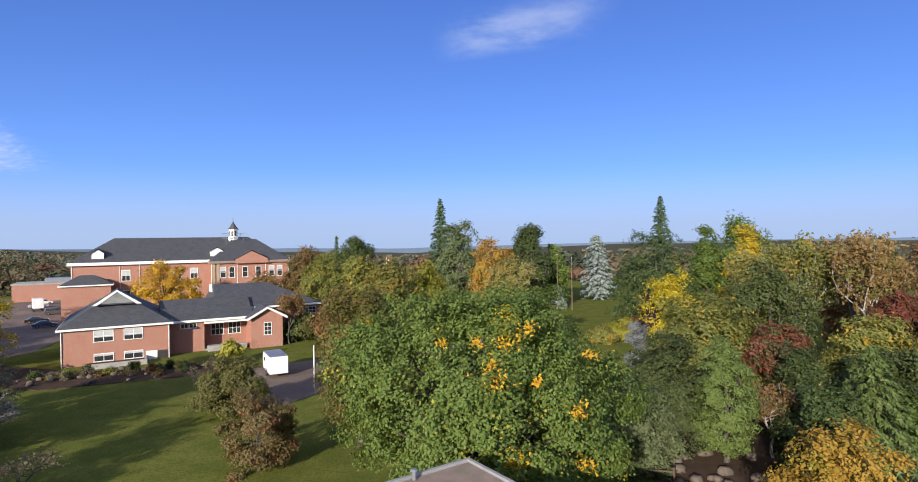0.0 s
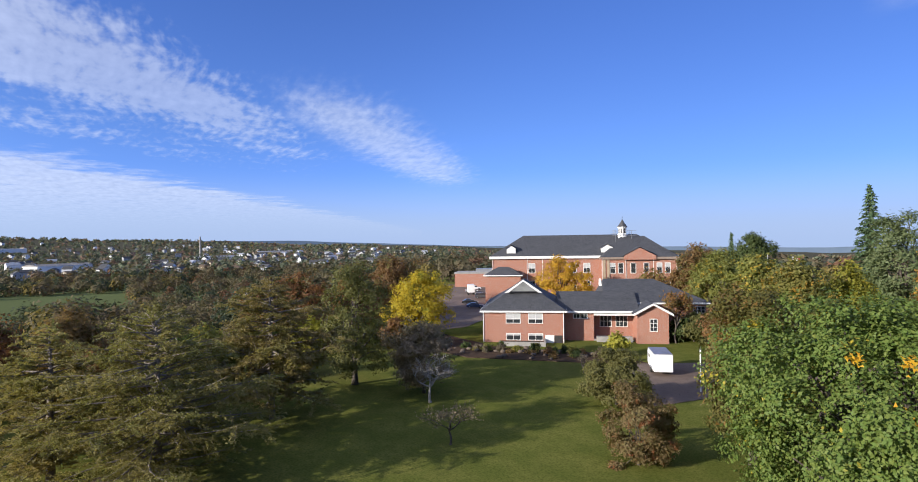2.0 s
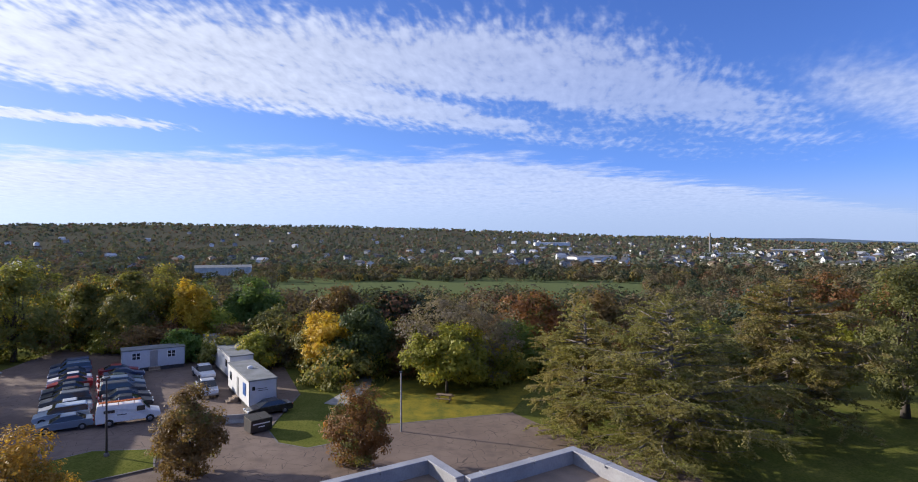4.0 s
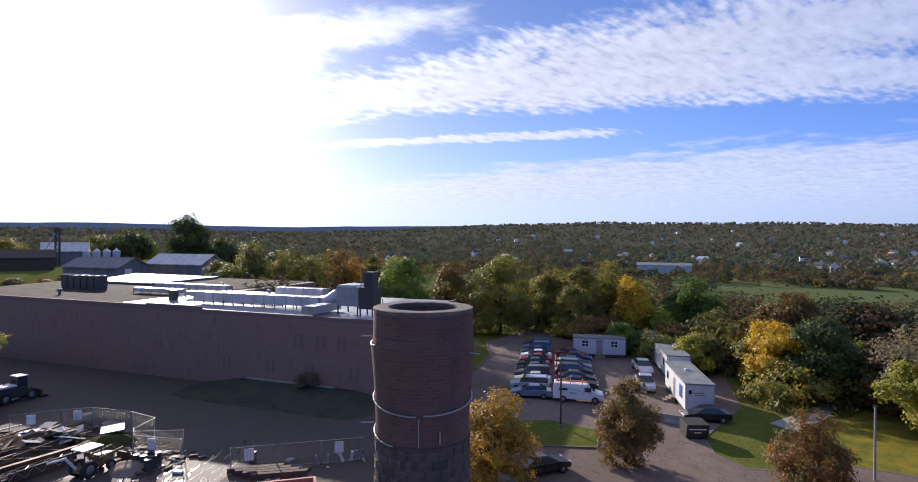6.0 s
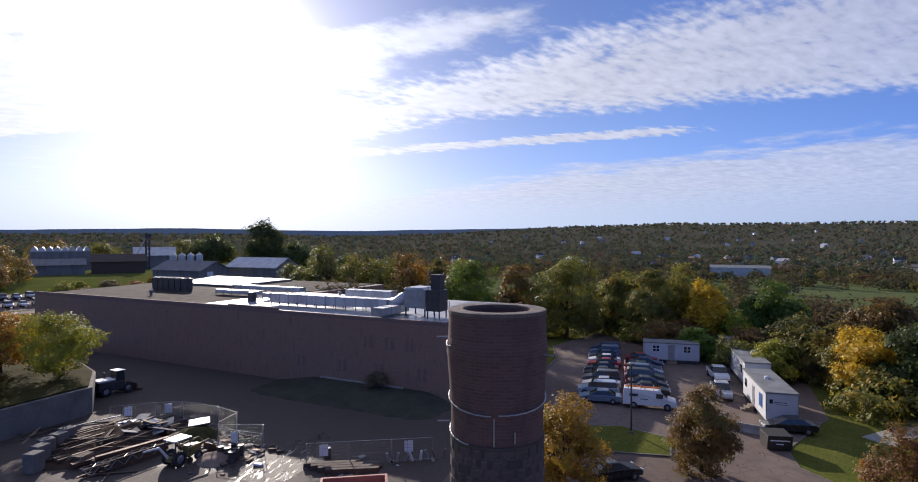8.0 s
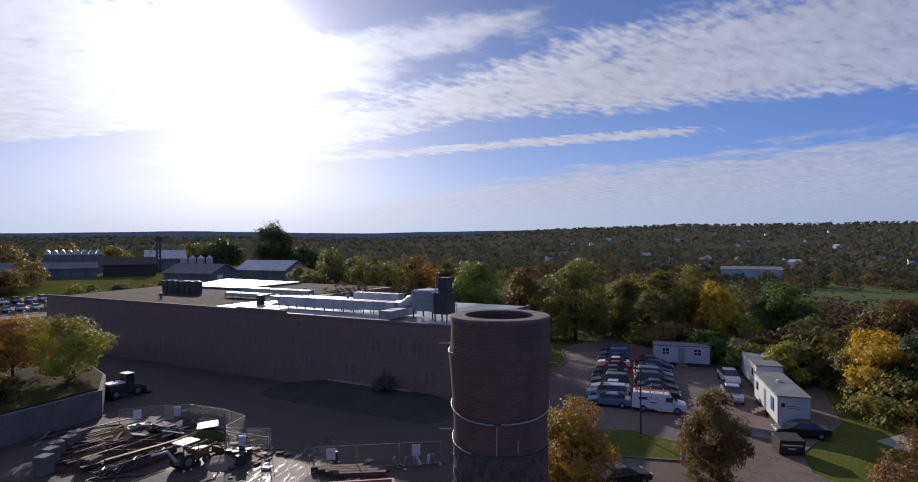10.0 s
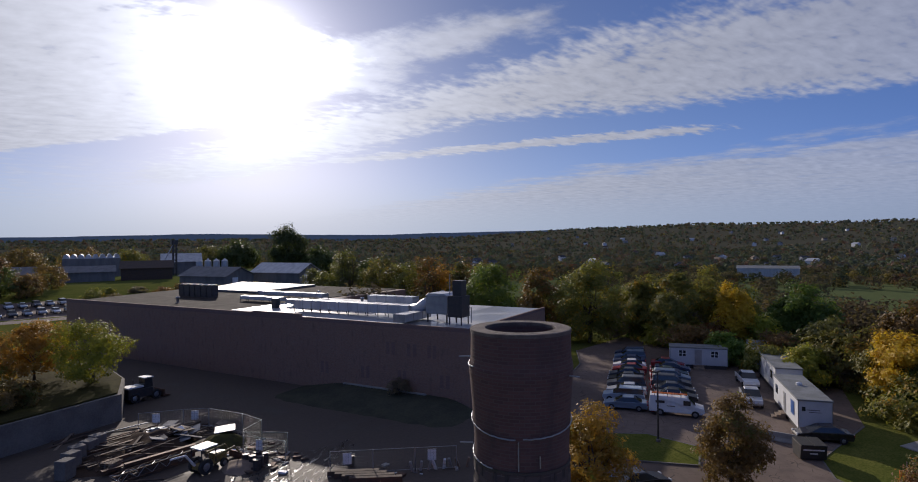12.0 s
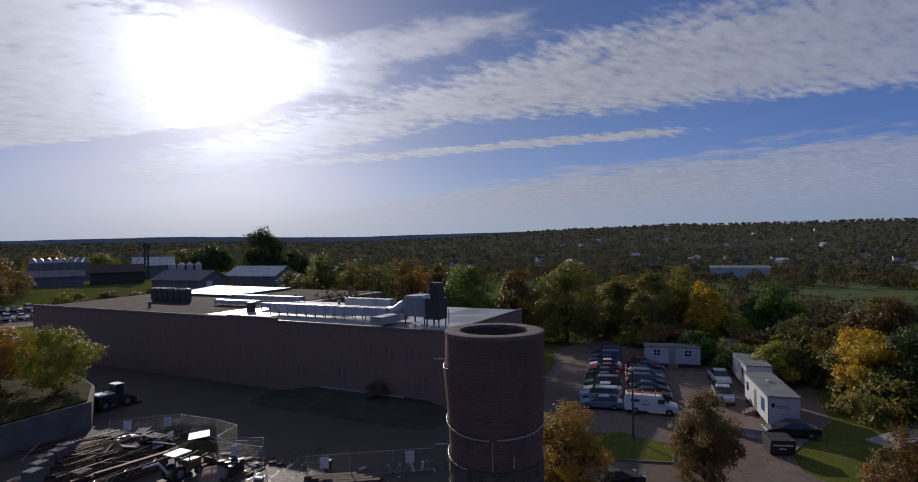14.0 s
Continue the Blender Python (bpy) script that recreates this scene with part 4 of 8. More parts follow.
# ---- the chimney ----
CHX, CHY, CHZ, CHR = -9.51, -8.77, 16.37, 1.125
chimney = thing("brick_chimney", "cut-off round brick chimney with iron bands", "chimney", pose(CHX, CHY, 0))
SHAFT_PROFILE = [(1.06, 13.48), (1.065, 14.0), (1.11, 14.75), (1.15, 15.26), (1.158, 15.34), (1.17, 15.4), (1.17, 15.56), (1.148, 15.66), (1.13, 15.76), (CHR - 0.005, CHZ - 0.05), (0.8, CHZ - 0.05), (0.81, 14.0), (0.82, 9.0)]
part("shaft", Shape().lathe(SHAFT_PROFILE, 72), CHIMNEY_BRICK, chimney, "red-brown brick upper shaft")
part("lower_shaft", Shape().lathe([(1.3, 0), (1.15, 9.0), (1.068, 13.5), (1.05, 13.52)], 72), SOOT_BRICK, chimney, "soot-blackened lower brick shaft")
part("rim", Shape().lathe([(CHR + 0.01, CHZ - 0.07), (CHR + 0.01, CHZ), (CHR - 0.02, CHZ + 0.012), (0.8, CHZ + 0.012), (0.785, CHZ - 0.0), (0.785, CHZ - 0.07)], 72), RIM_MORTAR, chimney, "worn brown mortar rim")
course = 0.205
block_at = lambda z: 1.15 + (1.068 - 1.15) * (z - 9.0) / 4.5
half_wide = math.pi * block_at(12.2) / 20 - 0.006
block_mesh = Shape().add([(d, y, z) for d in (0.0, 0.012) for y, z in ((-half_wide + d * 0.5, d * 0.4), (half_wide - d * 0.5, d * 0.4), (half_wide - d * 0.5, course - 0.014 - d * 0.4), (-half_wide + d * 0.5, course - 0.014 - d * 0.4))],
                         [(4, 5, 6, 7), (0, 1, 5, 4), (1, 2, 6, 5), (2, 3, 7, 6), (3, 0, 4, 7)]).mesh("block", SOOT_BLOCK)
block_rng = random.Random(31)
for row in range(14):
    z = 13.46 - (row + 1) * course
    for k in range(20):
        a = 2 * math.pi * (k + 0.5 * (row % 2)) / 20
        r = block_at(z) * math.cos(math.pi / 20) - 0.004 + block_rng.uniform(0, 0.008)
        part("block", block_mesh, SOOT_BLOCK, chimney).matrix_basis = pose(r * math.cos(a), r * math.sin(a), z, 0, -1.0, math.degrees(a))
part("flue_floor", Shape().lathe([(0.82, 9.0), (0.01, 9.0)], 32), SOIL, chimney)


def loop(z, r, sag, a0=0.0, a1=360.0, thick=0.016, turns=1.0, lead=0.0):
    """A cable laid round the shaft; turns 1: it sags in its middle, 0.5: it sinks towards one end."""
    pts = []
    for k in range(49):
        a = radians(a0 + (a1 - a0) * k / 48)
        pts.append((r * math.cos(a), r * math.sin(a), z - sag * math.sin(math.pi * (turns * k / 48 + lead)) + 0.003 * math.sin(k * 1.1)))
    return Shape().tube(pts, [thick] * 49, 6)


FRONT = math.degrees(math.atan2(-CHY, -CHX))            # the side towards the flat-roofed building
part("cable", loop(14.42, 1.115, 0.22, FRONT - 100, FRONT - 7, turns=0.5), GREY_METAL, chimney, "loose pale cable")
part("cable", loop(14.42, 1.115, 0.2, FRONT + 1, FRONT + 100, turns=0.5, lead=0.5), GREY_METAL, chimney, "loose pale cable")
part("cable", loop(13.68, 1.088, 0.16, FRONT - 105, FRONT - 35, turns=0.5), GREY_METAL, chimney, "loose pale cable")
part("cable", loop(15.6, 1.172, 0.04, FRONT - 100, FRONT - 62), GREY_METAL, chimney, "loose pale cable")
part("band", Shape().lathe([(1.075, 13.46), (1.09, 13.46), (1.09, 13.52), (1.075, 13.52)], 64, True), DARK_METAL, chimney, "dark iron band")
for da, z0, z1 in ((-4, 13.55, 14.15), (20, 13.6, 13.85)):
    a = radians(FRONT + da)
    part("conduit", Shape().tube([(1.09 * math.cos(a), 1.09 * math.sin(a), z0), (1.09 * math.cos(a), 1.09 * math.sin(a), z1)], [0.016, 0.016], 6), GREY_METAL, chimney, "short pale conduit")
for da, z in ((-88, 15.72), (-90, 13.75), (62, 15.42)):
    a = radians(FRONT + da)
    part("bracket", Shape().tube([(1.1 * math.cos(a), 1.1 * math.sin(a), z), (1.4 * math.cos(a), 1.4 * math.sin(a), z)], [0.02, 0.014], 6), GREY_METAL, chimney, "thin iron bracket")

# ---- vehicles ----
def wheel(parent, x, y, r, wide=0.22):
    m = Matrix.Translation((x, y, r)) @ Matrix.Rotation(math.pi / 2, 4, "X")
    w = part("wheel", Shape().lathe([(r * 0.55, -wide / 2), (r * 0.92, -wide / 2), (r, -wide / 3), (r, wide / 3), (r * 0.92, wide / 2), (r * 0.55, wide / 2)], 16).moved(m), TYRE, parent, "black tyre")
    part("rim", Shape().lathe([(0.01, -wide * 0.4), (r * 0.3, -wide * 0.42), (r * 0.58, -wide * 0.3), (r * 0.58, wide * 0.3), (r * 0.3, wide * 0.42), (0.01, wide * 0.4)], 12).moved(m), GREY_METAL, w, "grey metal rim")


PAINTS = {"steel blue": (0.2, 0.27, 0.36), "pale blue": (0.42, 0.5, 0.58), "silver": (0.5, 0.51, 0.53), "black": (0.012, 0.012, 0.014), "dark blue": (0.03, 0.05, 0.11),
          "dark grey": (0.07, 0.075, 0.085), "red": (0.3, 0.02, 0.02), "white": (0.78, 0.78, 0.78), "dark green": (0.03, 0.06, 0.05)}
PAINT = {k: paint(k.replace(" ", "_") + "_car_paint", c, 0.28, 0.35 if k in ("silver", "steel blue", "pale blue") else 0.0) for k, c in PAINTS.items()}
LAMP_RED = paint("red_lamp_lens", (0.4, 0.01, 0.01))
LAMP_CLEAR = paint("clear_lamp_lens", (0.6, 0.62, 0.65))
FORMS = {
    # length, body profile, glass profile, roof profile, wheel radius, half width
    "sedan": ([(-2.26, 0.3, .1), (2.2, 0.28, .12), (2.32, 0.5, .16), (2.22, 0.7, .14), (1.15, 0.92, .05), (-1.55, 0.98, .04), (-2.2, 0.95, .1), (-2.34, 0.62, .1)],
              [(-1.75, 0.95, .1), (1.2, 0.9, .1), (0.3, 1.38, .27), (-0.95, 1.42, .27)], [(-1.0, 1.38, .26), (0.34, 1.35, .26), (0.2, 1.43, .34), (-0.85, 1.47, .34)], 0.32, 0.9, 1.42),
    "suv": ([(-2.3, 0.36, .08), (2.2, 0.34, .1), (2.34, 0.6, .14), (2.25, 0.85, .1), (1.25, 1.05, .05), (-2.25, 1.1, .05), (-2.36, 0.7, .08)],
            [(-2.2, 1.07, .08), (1.2, 1.02, .1), (0.5, 1.62, .22), (-2.0, 1.66, .22)], [(-2.1, 1.6, .2), (0.55, 1.57, .22), (0.4, 1.7, .3), (-1.95, 1.74, .3)], 0.36, 0.93, 1.5),
    "pickup": ([(-2.75, 0.42, .06), (2.55, 0.4, .1), (2.7, 0.65, .14), (2.6, 0.98, .1), (1.45, 1.1, .05), (-0.55, 1.12, .04), (-0.55, 1.08, .04), (-2.75, 1.08, .04)],
               [(-0.6, 1.08, .1), (1.4, 1.05, .1), (0.75, 1.72, .22), (-0.45, 1.74, .22)], [(-0.52, 1.68, .2), (0.8, 1.66, .22), (0.65, 1.79, .3), (-0.42, 1.81, .3)], 0.38, 0.97, 1.75),
}


def car(form, colour, at, state="parked in a row", group="parked cars"):
    body, glass, roof, r, half, axle = FORMS[form]
    word = {"sedan": "sedan", "suv": "sport utility car", "pickup": "pickup truck"}[form]
    c = thing({"sedan": "parked_car", "suv": "parked_suv", "pickup": "pickup_truck"}[form], f"{colour} {word} {state}", "car" if form != "pickup" else "truck", at, group)
    b = part("body", Shape().side(body, -half, half), PAINT[colour], c, bevel=0.05)
    part("window", Shape().side(glass, -half, half), GLASS, c, "dark car windows", bevel=0.03)
    part("roof", Shape().side(roof, -half, half), PAINT[colour], c, bevel=0.03)
    if form == "pickup":
        part("cargo_bed", Shape().box(-2.65, -0.7, -half + 0.14, half - 0.14, 1.085, 1.1), DARK_METAL, c, "dark open cargo bed")
    nose, tail = max(p[0] for p in body), min(p[0] for p in body)
    for s_ in (-1, 1):
        for x in (axle, -axle):
            wheel(c, x, s_ * (half - 0.1), r)
        part("headlight", Shape().box(nose - 0.14, nose - 0.02, s_ * 0.62 - 0.16, s_ * 0.62 + 0.16, 0.6, 0.74), LAMP_CLEAR, b)
        part("tail_light", Shape().box(tail + 0.0, tail + 0.1, s_ * 0.66 - 0.12, s_ * 0.66 + 0.12, 0.68, 0.86), LAMP_RED, b)
    return c


def cargo_van(at):
    c = thing("cargo_van", "white cargo van with a ladder rack", "van", at)
    b = part("body", Shape().side([(-2.75, 0.4, .05), (2.4, 0.38, .08), (2.7, 0.6, .14), (2.62, 0.98, .12), (1.75, 1.18, .06), (1.0, 1.98, .16), (-2.65, 2.08, .16), (-2.78, 1.2, .05)], -1.0, 1.0), PAINT["white"], c, bevel=0.06)
    part("windscreen", Shape().add([(1.74, -0.82, 1.22), (1.74, 0.82, 1.22), (1.1, 0.74, 1.9), (1.1, -0.74, 1.9)], [(0, 1, 2, 3)]).moved(Matrix.Translation((0.05, 0, 0.04))), GLASS, c)
    for s_ in (-1, 1):
        part("side_window", Shape().box(0.62, 1.32, s_ * 0.945 - 0.03, s_ * 0.945 + 0.03, 1.25, 1.72), GLASS, c)
        part("sign", Shape().box(-2.1, -1.2, s_ * 0.985 - 0.02, s_ * 0.985 + 0.02, 1.35, 1.6).box(-1.0, -0.2, s_ * 0.985 - 0.02, s_ * 0.985 + 0.02, 1.05, 1.12), DARK_METAL, c, "dark lettering bars on the side")
        for x in (1.75, -1.65):
            wheel(c, x, s_ * 0.9, 0.37, 0.25)
        part("headlight", Shape().box(2.5, 2.64, s_ * 0.7 - 0.14, s_ * 0.7 + 0.14, 0.72, 0.9), LAMP_CLEAR, b)
    rack = Shape()
    for x in (-2.2, -0.9, 0.4):
        rack.box(x - 0.03, x + 0.03, -0.85, 0.85, 2.2, 2.25).box(x - 0.03, x + 0.03, -0.85, -0.8, 2.0, 2.25).box(x - 0.03, x + 0.03, 0.8, 0.85, 2.0, 2.25)
    part("roof_rack", rack, GREY_METAL, c)
    lad = Shape().box(-2.5, 1.0, -0.82, -0.76, 2.26, 2.34).box(-2.5, 1.0, -0.42, -0.36, 2.26, 2.34)
    for k in range(12):
        lad.box(-2.4 + k * 0.29, -2.35 + k * 0.29, -0.76, -0.42, 2.28, 2.32)
    part("ladder", lad, ORANGE, c, "orange ladder")
    return c


LEFT = [("sedan", "steel blue"), ("suv", "pale blue"), ("sedan", "silver"), ("suv", "dark grey"), ("sedan", "black"), ("sedan", "dark grey"), ("sedan", "red"),
        ("sedan", "white"), ("sedan", "dark blue"), ("suv", "steel blue"), ("suv", "dark blue")]
for i, (form, colour) in enumerate(LEFT):
    wob_ = random.uniform(-0.25, 0.25)
    car(form, colour, on_grid(-64.4 - i * 2.9 + random.uniform(-0.15, 0.15), -2.5 + wob_, 0.04, -90 + random.uniform(-2.5, 2.5)))
RIGHT = [("sedan", "black"), ("sedan", "dark grey"), ("suv", "dark grey"), ("suv", "steel blue"), ("sedan", "dark green"), ("sedan", "dark blue"), ("sedan", "red")]
for i, (form, colour) in enumerate(RIGHT):
    car(form, colour, on_grid(-69.2 - i * 2.95 + random.uniform(-0.15, 0.15), 3.1 + random.uniform(-0.25, 0.25), 0.04, 90 + random.uniform(-2.5, 2.5)))
cargo_van(on_grid(-63.7, 2.9, 0.04, 88))
car("pickup", "white", on_grid(-79.2, 12.0, 0.04, 3), "parked beside the trailers", "pickups by the trailers")
car("pickup", "silver", on_grid(-70.4, 11.0, 0.04, -2), "parked beside the trailers", "pickups by the trailers")
car("sedan", "black", on_grid(-59.1, 15.0, 0.04, -86), "parked before a trailer", "")
car("pickup", "dark blue", on_grid(-94.0, 11.8, 0.04, 4), "parked by the trees", "")
car("sedan", "black", pose(-37.5, -22.5, 0.04, 0, 0, 155), "parked beside the grass island", "")


# ---- the car park's other things ----
def office_trailer(u0, u1, v0, v1, label, long_u, top=3.15):
    """A box trailer on blocks, set on the grid."""
    w, d = u1 - u0, v1 - v0
    t = thing("office_trailer", label, "trailer", on_grid(u0, v0, 0.04), "office trailers")
    part("body", Shape().box(0, w, 0, d, 0.5, top), TRAILER_SKIN, t, bevel=0.03)
    part("roof", Shape().box(-0.08, w + 0.08, -0.08, d + 0.08, top, top + 0.15), OLD_ROOF, t, "weathered grey roof", bevel=0.02)
    # dark box in place of the shade in the gap under the floor
    part("skirt", Shape().box(0.1, w - 0.1, 0.1, d - 0.1, 0.0, 0.5), DARK_METAL, t, "dark box for the shade under the floor")
    for y in (0.02, d - 0.02):
        part("corner_trim", Shape().box(w - 0.05, w + 0.02, y - 0.04, y + 0.04, 0.5, top), GREY_METAL, t)
    if long_u:                          # the long side faces -v, the short end faces +u
        for x in (1.6, w - 2.2):
            part("window", Shape().box(x - 0.5, x + 0.5, -0.03, 0.02, 1.6, 2.5), GLASS, t, "dark window")
        part("door", Shape().box(w * 0.5 - 0.45, w * 0.5 + 0.45, -0.04, 0.02, 0.6, 2.6), GREY_METAL, t, "grey door")
        part("sign", Shape().box(w + 0.0, w + 0.02, 0.7, 1.8, 2.3, 2.36).box(w, w + 0.02, 0.9, 1.9, 2.1, 2.15), DARK_METAL, t, "unreadable lettering bars")
        part("end_window", Shape().box(w - 0.0, w + 0.03, 0.3, 0.6, 2.2, 2.6), GLASS, t)
        part("steps", Shape().box(w * 0.5 - 0.6, w * 0.5 + 0.6, -1.3, -0.05, 0.0, 0.18).box(w * 0.5 - 0.6, w * 0.5 + 0.6, -0.9, -0.05, 0.18, 0.36).box(w * 0.5 - 0.6, w * 0.5 + 0.6, -0.5, -0.05, 0.36, 0.54), WOOD, t, "wooden steps")
        part("vent", Shape().lathe([(0.28, 0), (0.28, 0.22), (0.1, 0.3), (0.01, 0.3)], 12).moved(Matrix.Translation((w * 0.45, d * 0.5, 3.3))), WHITE, t, "white roof vent")
    else:                               # the long side faces +u
        for y in (d * 0.22, d * 0.78):
            part("window", Shape().box(w - 0.02, w + 0.03, y - 0.45, y + 0.45, 1.7, 2.5), GLASS, t, "dark window")
            part("window_frame", Shape().box(w - 0.02, w + 0.05, y - 0.52, y - 0.45, 1.63, 2.57).box(w - 0.02, w + 0.05, y + 0.45, y + 0.52, 1.63, 2.57).box(w - 0.02, w + 0.05, y - 0.04, y + 0.04, 1.7, 2.5).box(w - 0.02, w + 0.05, y - 0.45, y + 0.45, 2.06, 2.12), TRIM, t)
        part("door", Shape().box(w - 0.02, w + 0.04, d * 0.5 - 0.5, d * 0.5 + 0.45, 0.6, 2.7), GREY_METAL, t, "grey door")
        part("steps", Shape().box(w + 0.05, w + 1.2, d * 0.5 - 0.7, d * 0.5 + 0.7, 0.0, 0.3).box(w + 0.05, w + 0.6, d * 0.5 - 0.7, d * 0.5 + 0.7, 0.3, 0.55), WOOD, t, "wooden steps")
    return t


office_trailer(-71.0, -60.4, 13.4, 16.2, "white office trailer with grey roof and lettered end", True)
office_trailer(-94.5, -74.6, 14.3, 17.1, "white office trailer behind another trailer", True)
office_trailer(-90.3, -87.4, 3.2, 10.8, "white office trailer with two windows and a door", False, 2.85)

bin_ = thing("dumpster", "black steel dumpster on the asphalt", "dumpster", on_grid(-54.2, 12.8, 0.04, 8))
part("body", Shape().side([(-0.75, 0.1), (0.75, 0.1), (0.95, 1.25), (-0.95, 1.35)], -1.0, 1.0), DARK_METAL, bin_, bevel=0.02)
for y in (-0.5, 0.5):
    part("lid", Shape().box(-0.97, 0.97, y - 0.48, y + 0.48, 1.33, 1.4, Matrix.Rotation(0.05, 4, "Y")), TYRE, bin_, "black plastic lid", bevel=0.02)
part("sign", Shape().box(0.86, 0.9, -0.8, 0.8, 0.85, 1.0).box(0.82, 0.86, -0.3, 0.3, 0.55, 0.65), WHITE, bin_, "white lettering bars")
jb = Shape().side([(-0.3, 0), (0.3, 0), (0.3, 0.08), (0.12, 0.35), (0.09, 0.8), (-0.09, 0.8), (-0.12, 0.35), (-0.3, 0.08)], -1.5, 1.5)
single("concrete_barrier", jb, CONCRETE, "pale concrete road barrier with an orange end", "barrier", on_grid(-57.9, 11.2, 0.04, -20), bevel=0.02)


def safety_barrier(u, v, turn):
    t = thing("safety_barrier", "red and white plastic safety barrier", "barrier", on_grid(u, v, 0.04, turn), "barriers between the rows")
    part("base", Shape().box(-0.6, 0.6, -0.2, 0.2, 0, 0.15), RED, t, bevel=0.03)
    for k in range(4):
        part("stripe", Shape().box(-0.6 + k * 0.3, -0.3 + k * 0.3, -0.06, 0.06, 0.15, 0.85), RED if k % 2 else WHITE, t)


for k, u in enumerate((-64.6, -66.6, -69.0, -71.5, -75.5, -79.0, -81.5, -83.5)):
    safety_barrier(u, 0.45, 4 * (k % 3))


def lamp_post(at, h, arm, label):
    t = thing("lamp_post", label, "lamp post", at)
    part("pole", Shape().tube([(0, 0, -0.1), (0, 0, h)], [0.1, 0.06], 10), DARK_METAL, t)
    part("base", Shape().lathe([(0.2, 0), (0.2, 0.2), (0.16, 0.24), (0.01, 0.24)], 12), OLD_CONCRETE, t)
    part("lamp_head", Shape().box(-0.25, 0.55 * arm, -0.18, 0.18, h - 0.02, h + 0.14), DARK_METAL, t, bevel=0.03)


lamp_post(pose(-47.4, -26.4, 0.16), 6.3, 1, "dark lamp post on the grass island")
pole = thing("pole", "slim pale grey pole beside the road", "pole", pose(-52.4, -2.7, 0, 0, 3))
part("shaft", Shape().tube([(0, 0, -0.3), (0, 0, 5.6)], [0.1, 0.07], 10), CONCRETE, pole)
part("cap", Shape().box(-0.12, 0.12, -0.12, 0.12, 5.6, 5.68), DARK_METAL, pole)
marker = thing("marker_post", "orange-topped marker post on the grass", "post", pose(-51.7, -9.6, 0))
part("post", Shape().tube([(0, 0, -0.1), (0, 0, 1.3)], [0.06, 0.06], 8), WOOD, marker)
part("band", Shape().tube([(0, 0, 0.85), (0, 0, 1.25)], [0.1, 0.1], 10), ORANGE, marker)
table = thing("picnic_table", "weathered picnic table on the leafy lawn", "table", pose(-62.2, 1.6, 0.03, 0, 0, 70))
part("tabletop", Shape().box(-0.9, 0.9, -0.38, 0.38, 0.7, 0.75), WOOD, table)
for s_ in (-1, 1):
    part("bench_board", Shape().box(-0.9, 0.9, s_ * 0.72 - 0.13, s_ * 0.72 + 0.13, 0.41, 0.45), WOOD, table)
    part("leg_frame", Shape().box(s_ * 0.65 - 0.04, s_ * 0.65 + 0.04, -0.8, 0.8, 0.36, 0.41).box(s_ * 0.65 - 0.04, s_ * 0.65 + 0.04, -0.35, -0.27, 0, 0.7).box(s_ * 0.65 - 0.04, s_ * 0.65 + 0.04, 0.27, 0.35, 0, 0.7), WOOD, table)


# ---- the brick works ----
TURN_W = math.degrees(math.atan2(-0.945, 0.327))


def wk(a, b, z=0.0, turn=0.0):
    """A place in the works: a along its front from the chimney's end, b away from the yard."""
    return pose(-41.7 + 0.327 * a - 0.945 * b, -45.4 - 0.945 * a - 0.327 * b, z, 0, 0, TURN_W + turn)


# seen along local x = a; local y points towards the yard, so b is -y
works = thing("brick_works", "long dark brick works with a flat roof", "building", wk(0, 0))
part("wall", Shape().prism([(0, 0), (0, -23.5), (40, -23.5), (40, -46), (92, -46), (82, 0)], -0.5, 8.55), OLD_WALL, works)
part("pale_roof", Shape().prism([(0.3, -0.3), (0.3, -23.2), (42, -23.2), (42, -3.0), (34, -3.0), (34, -0.9), (25, -0.9), (25, -0.3)], 8.56, 8.72), PALE_ROOF, works, "wet pale membrane roof")
part("gravel_roof", Shape().prism([(42.1, -0.3), (42.1, -45.6), (91.6, -45.6), (81.8, -0.3)], 8.56, 8.66), DARK_GRAVEL, works, "dark gravel roof")
part("slab_roof", Shape().prism([(62, -25), (64, -44), (90, -45), (78, -25)], 8.7, 9.1), DARK_ROOF, works, "raised grey roof slab")
for name_, a0, a1, y0, y1, z1 in (("parapet", 0, 25, -0.3, 0.02, 8.95), ("parapet", 25, 34, -0.4, 0.02, 9.3), ("parapet", 34, 82, -0.3, 0.02, 9.1)):
    part(name_, Shape().box(a0, a1 - 0.01, y0, y1, 8.5, z1), BRICK_DARK, works)
part("end_parapet", Shape().box(0, 0.3, -23.5, -0.31, 8.5, 8.9), BRICK_DARK, works)
# narrow windows; thin brown brick panels stand in for their dark openings
for z, places in ((2.1, (2.7, 3.5, 8.5, 9.25, 13.9, 14.7, 20.4, 21.2)), (5.3, (4.4, 5.1, 7.1, 7.9, 10.1, 10.9))):
    for a in places:
        w_ = part("blocked_window", Shape().box(a - 0.24, a + 0.24, -0.02, 0.012, z, z + 1.45), BRICK_DARK, works, "narrow dark window made as a brown brick panel")
        part("sill", Shape().box(a - 0.3, a + 0.3, 0.0, 0.05, z - 0.1, z), OLD_WALL, w_)


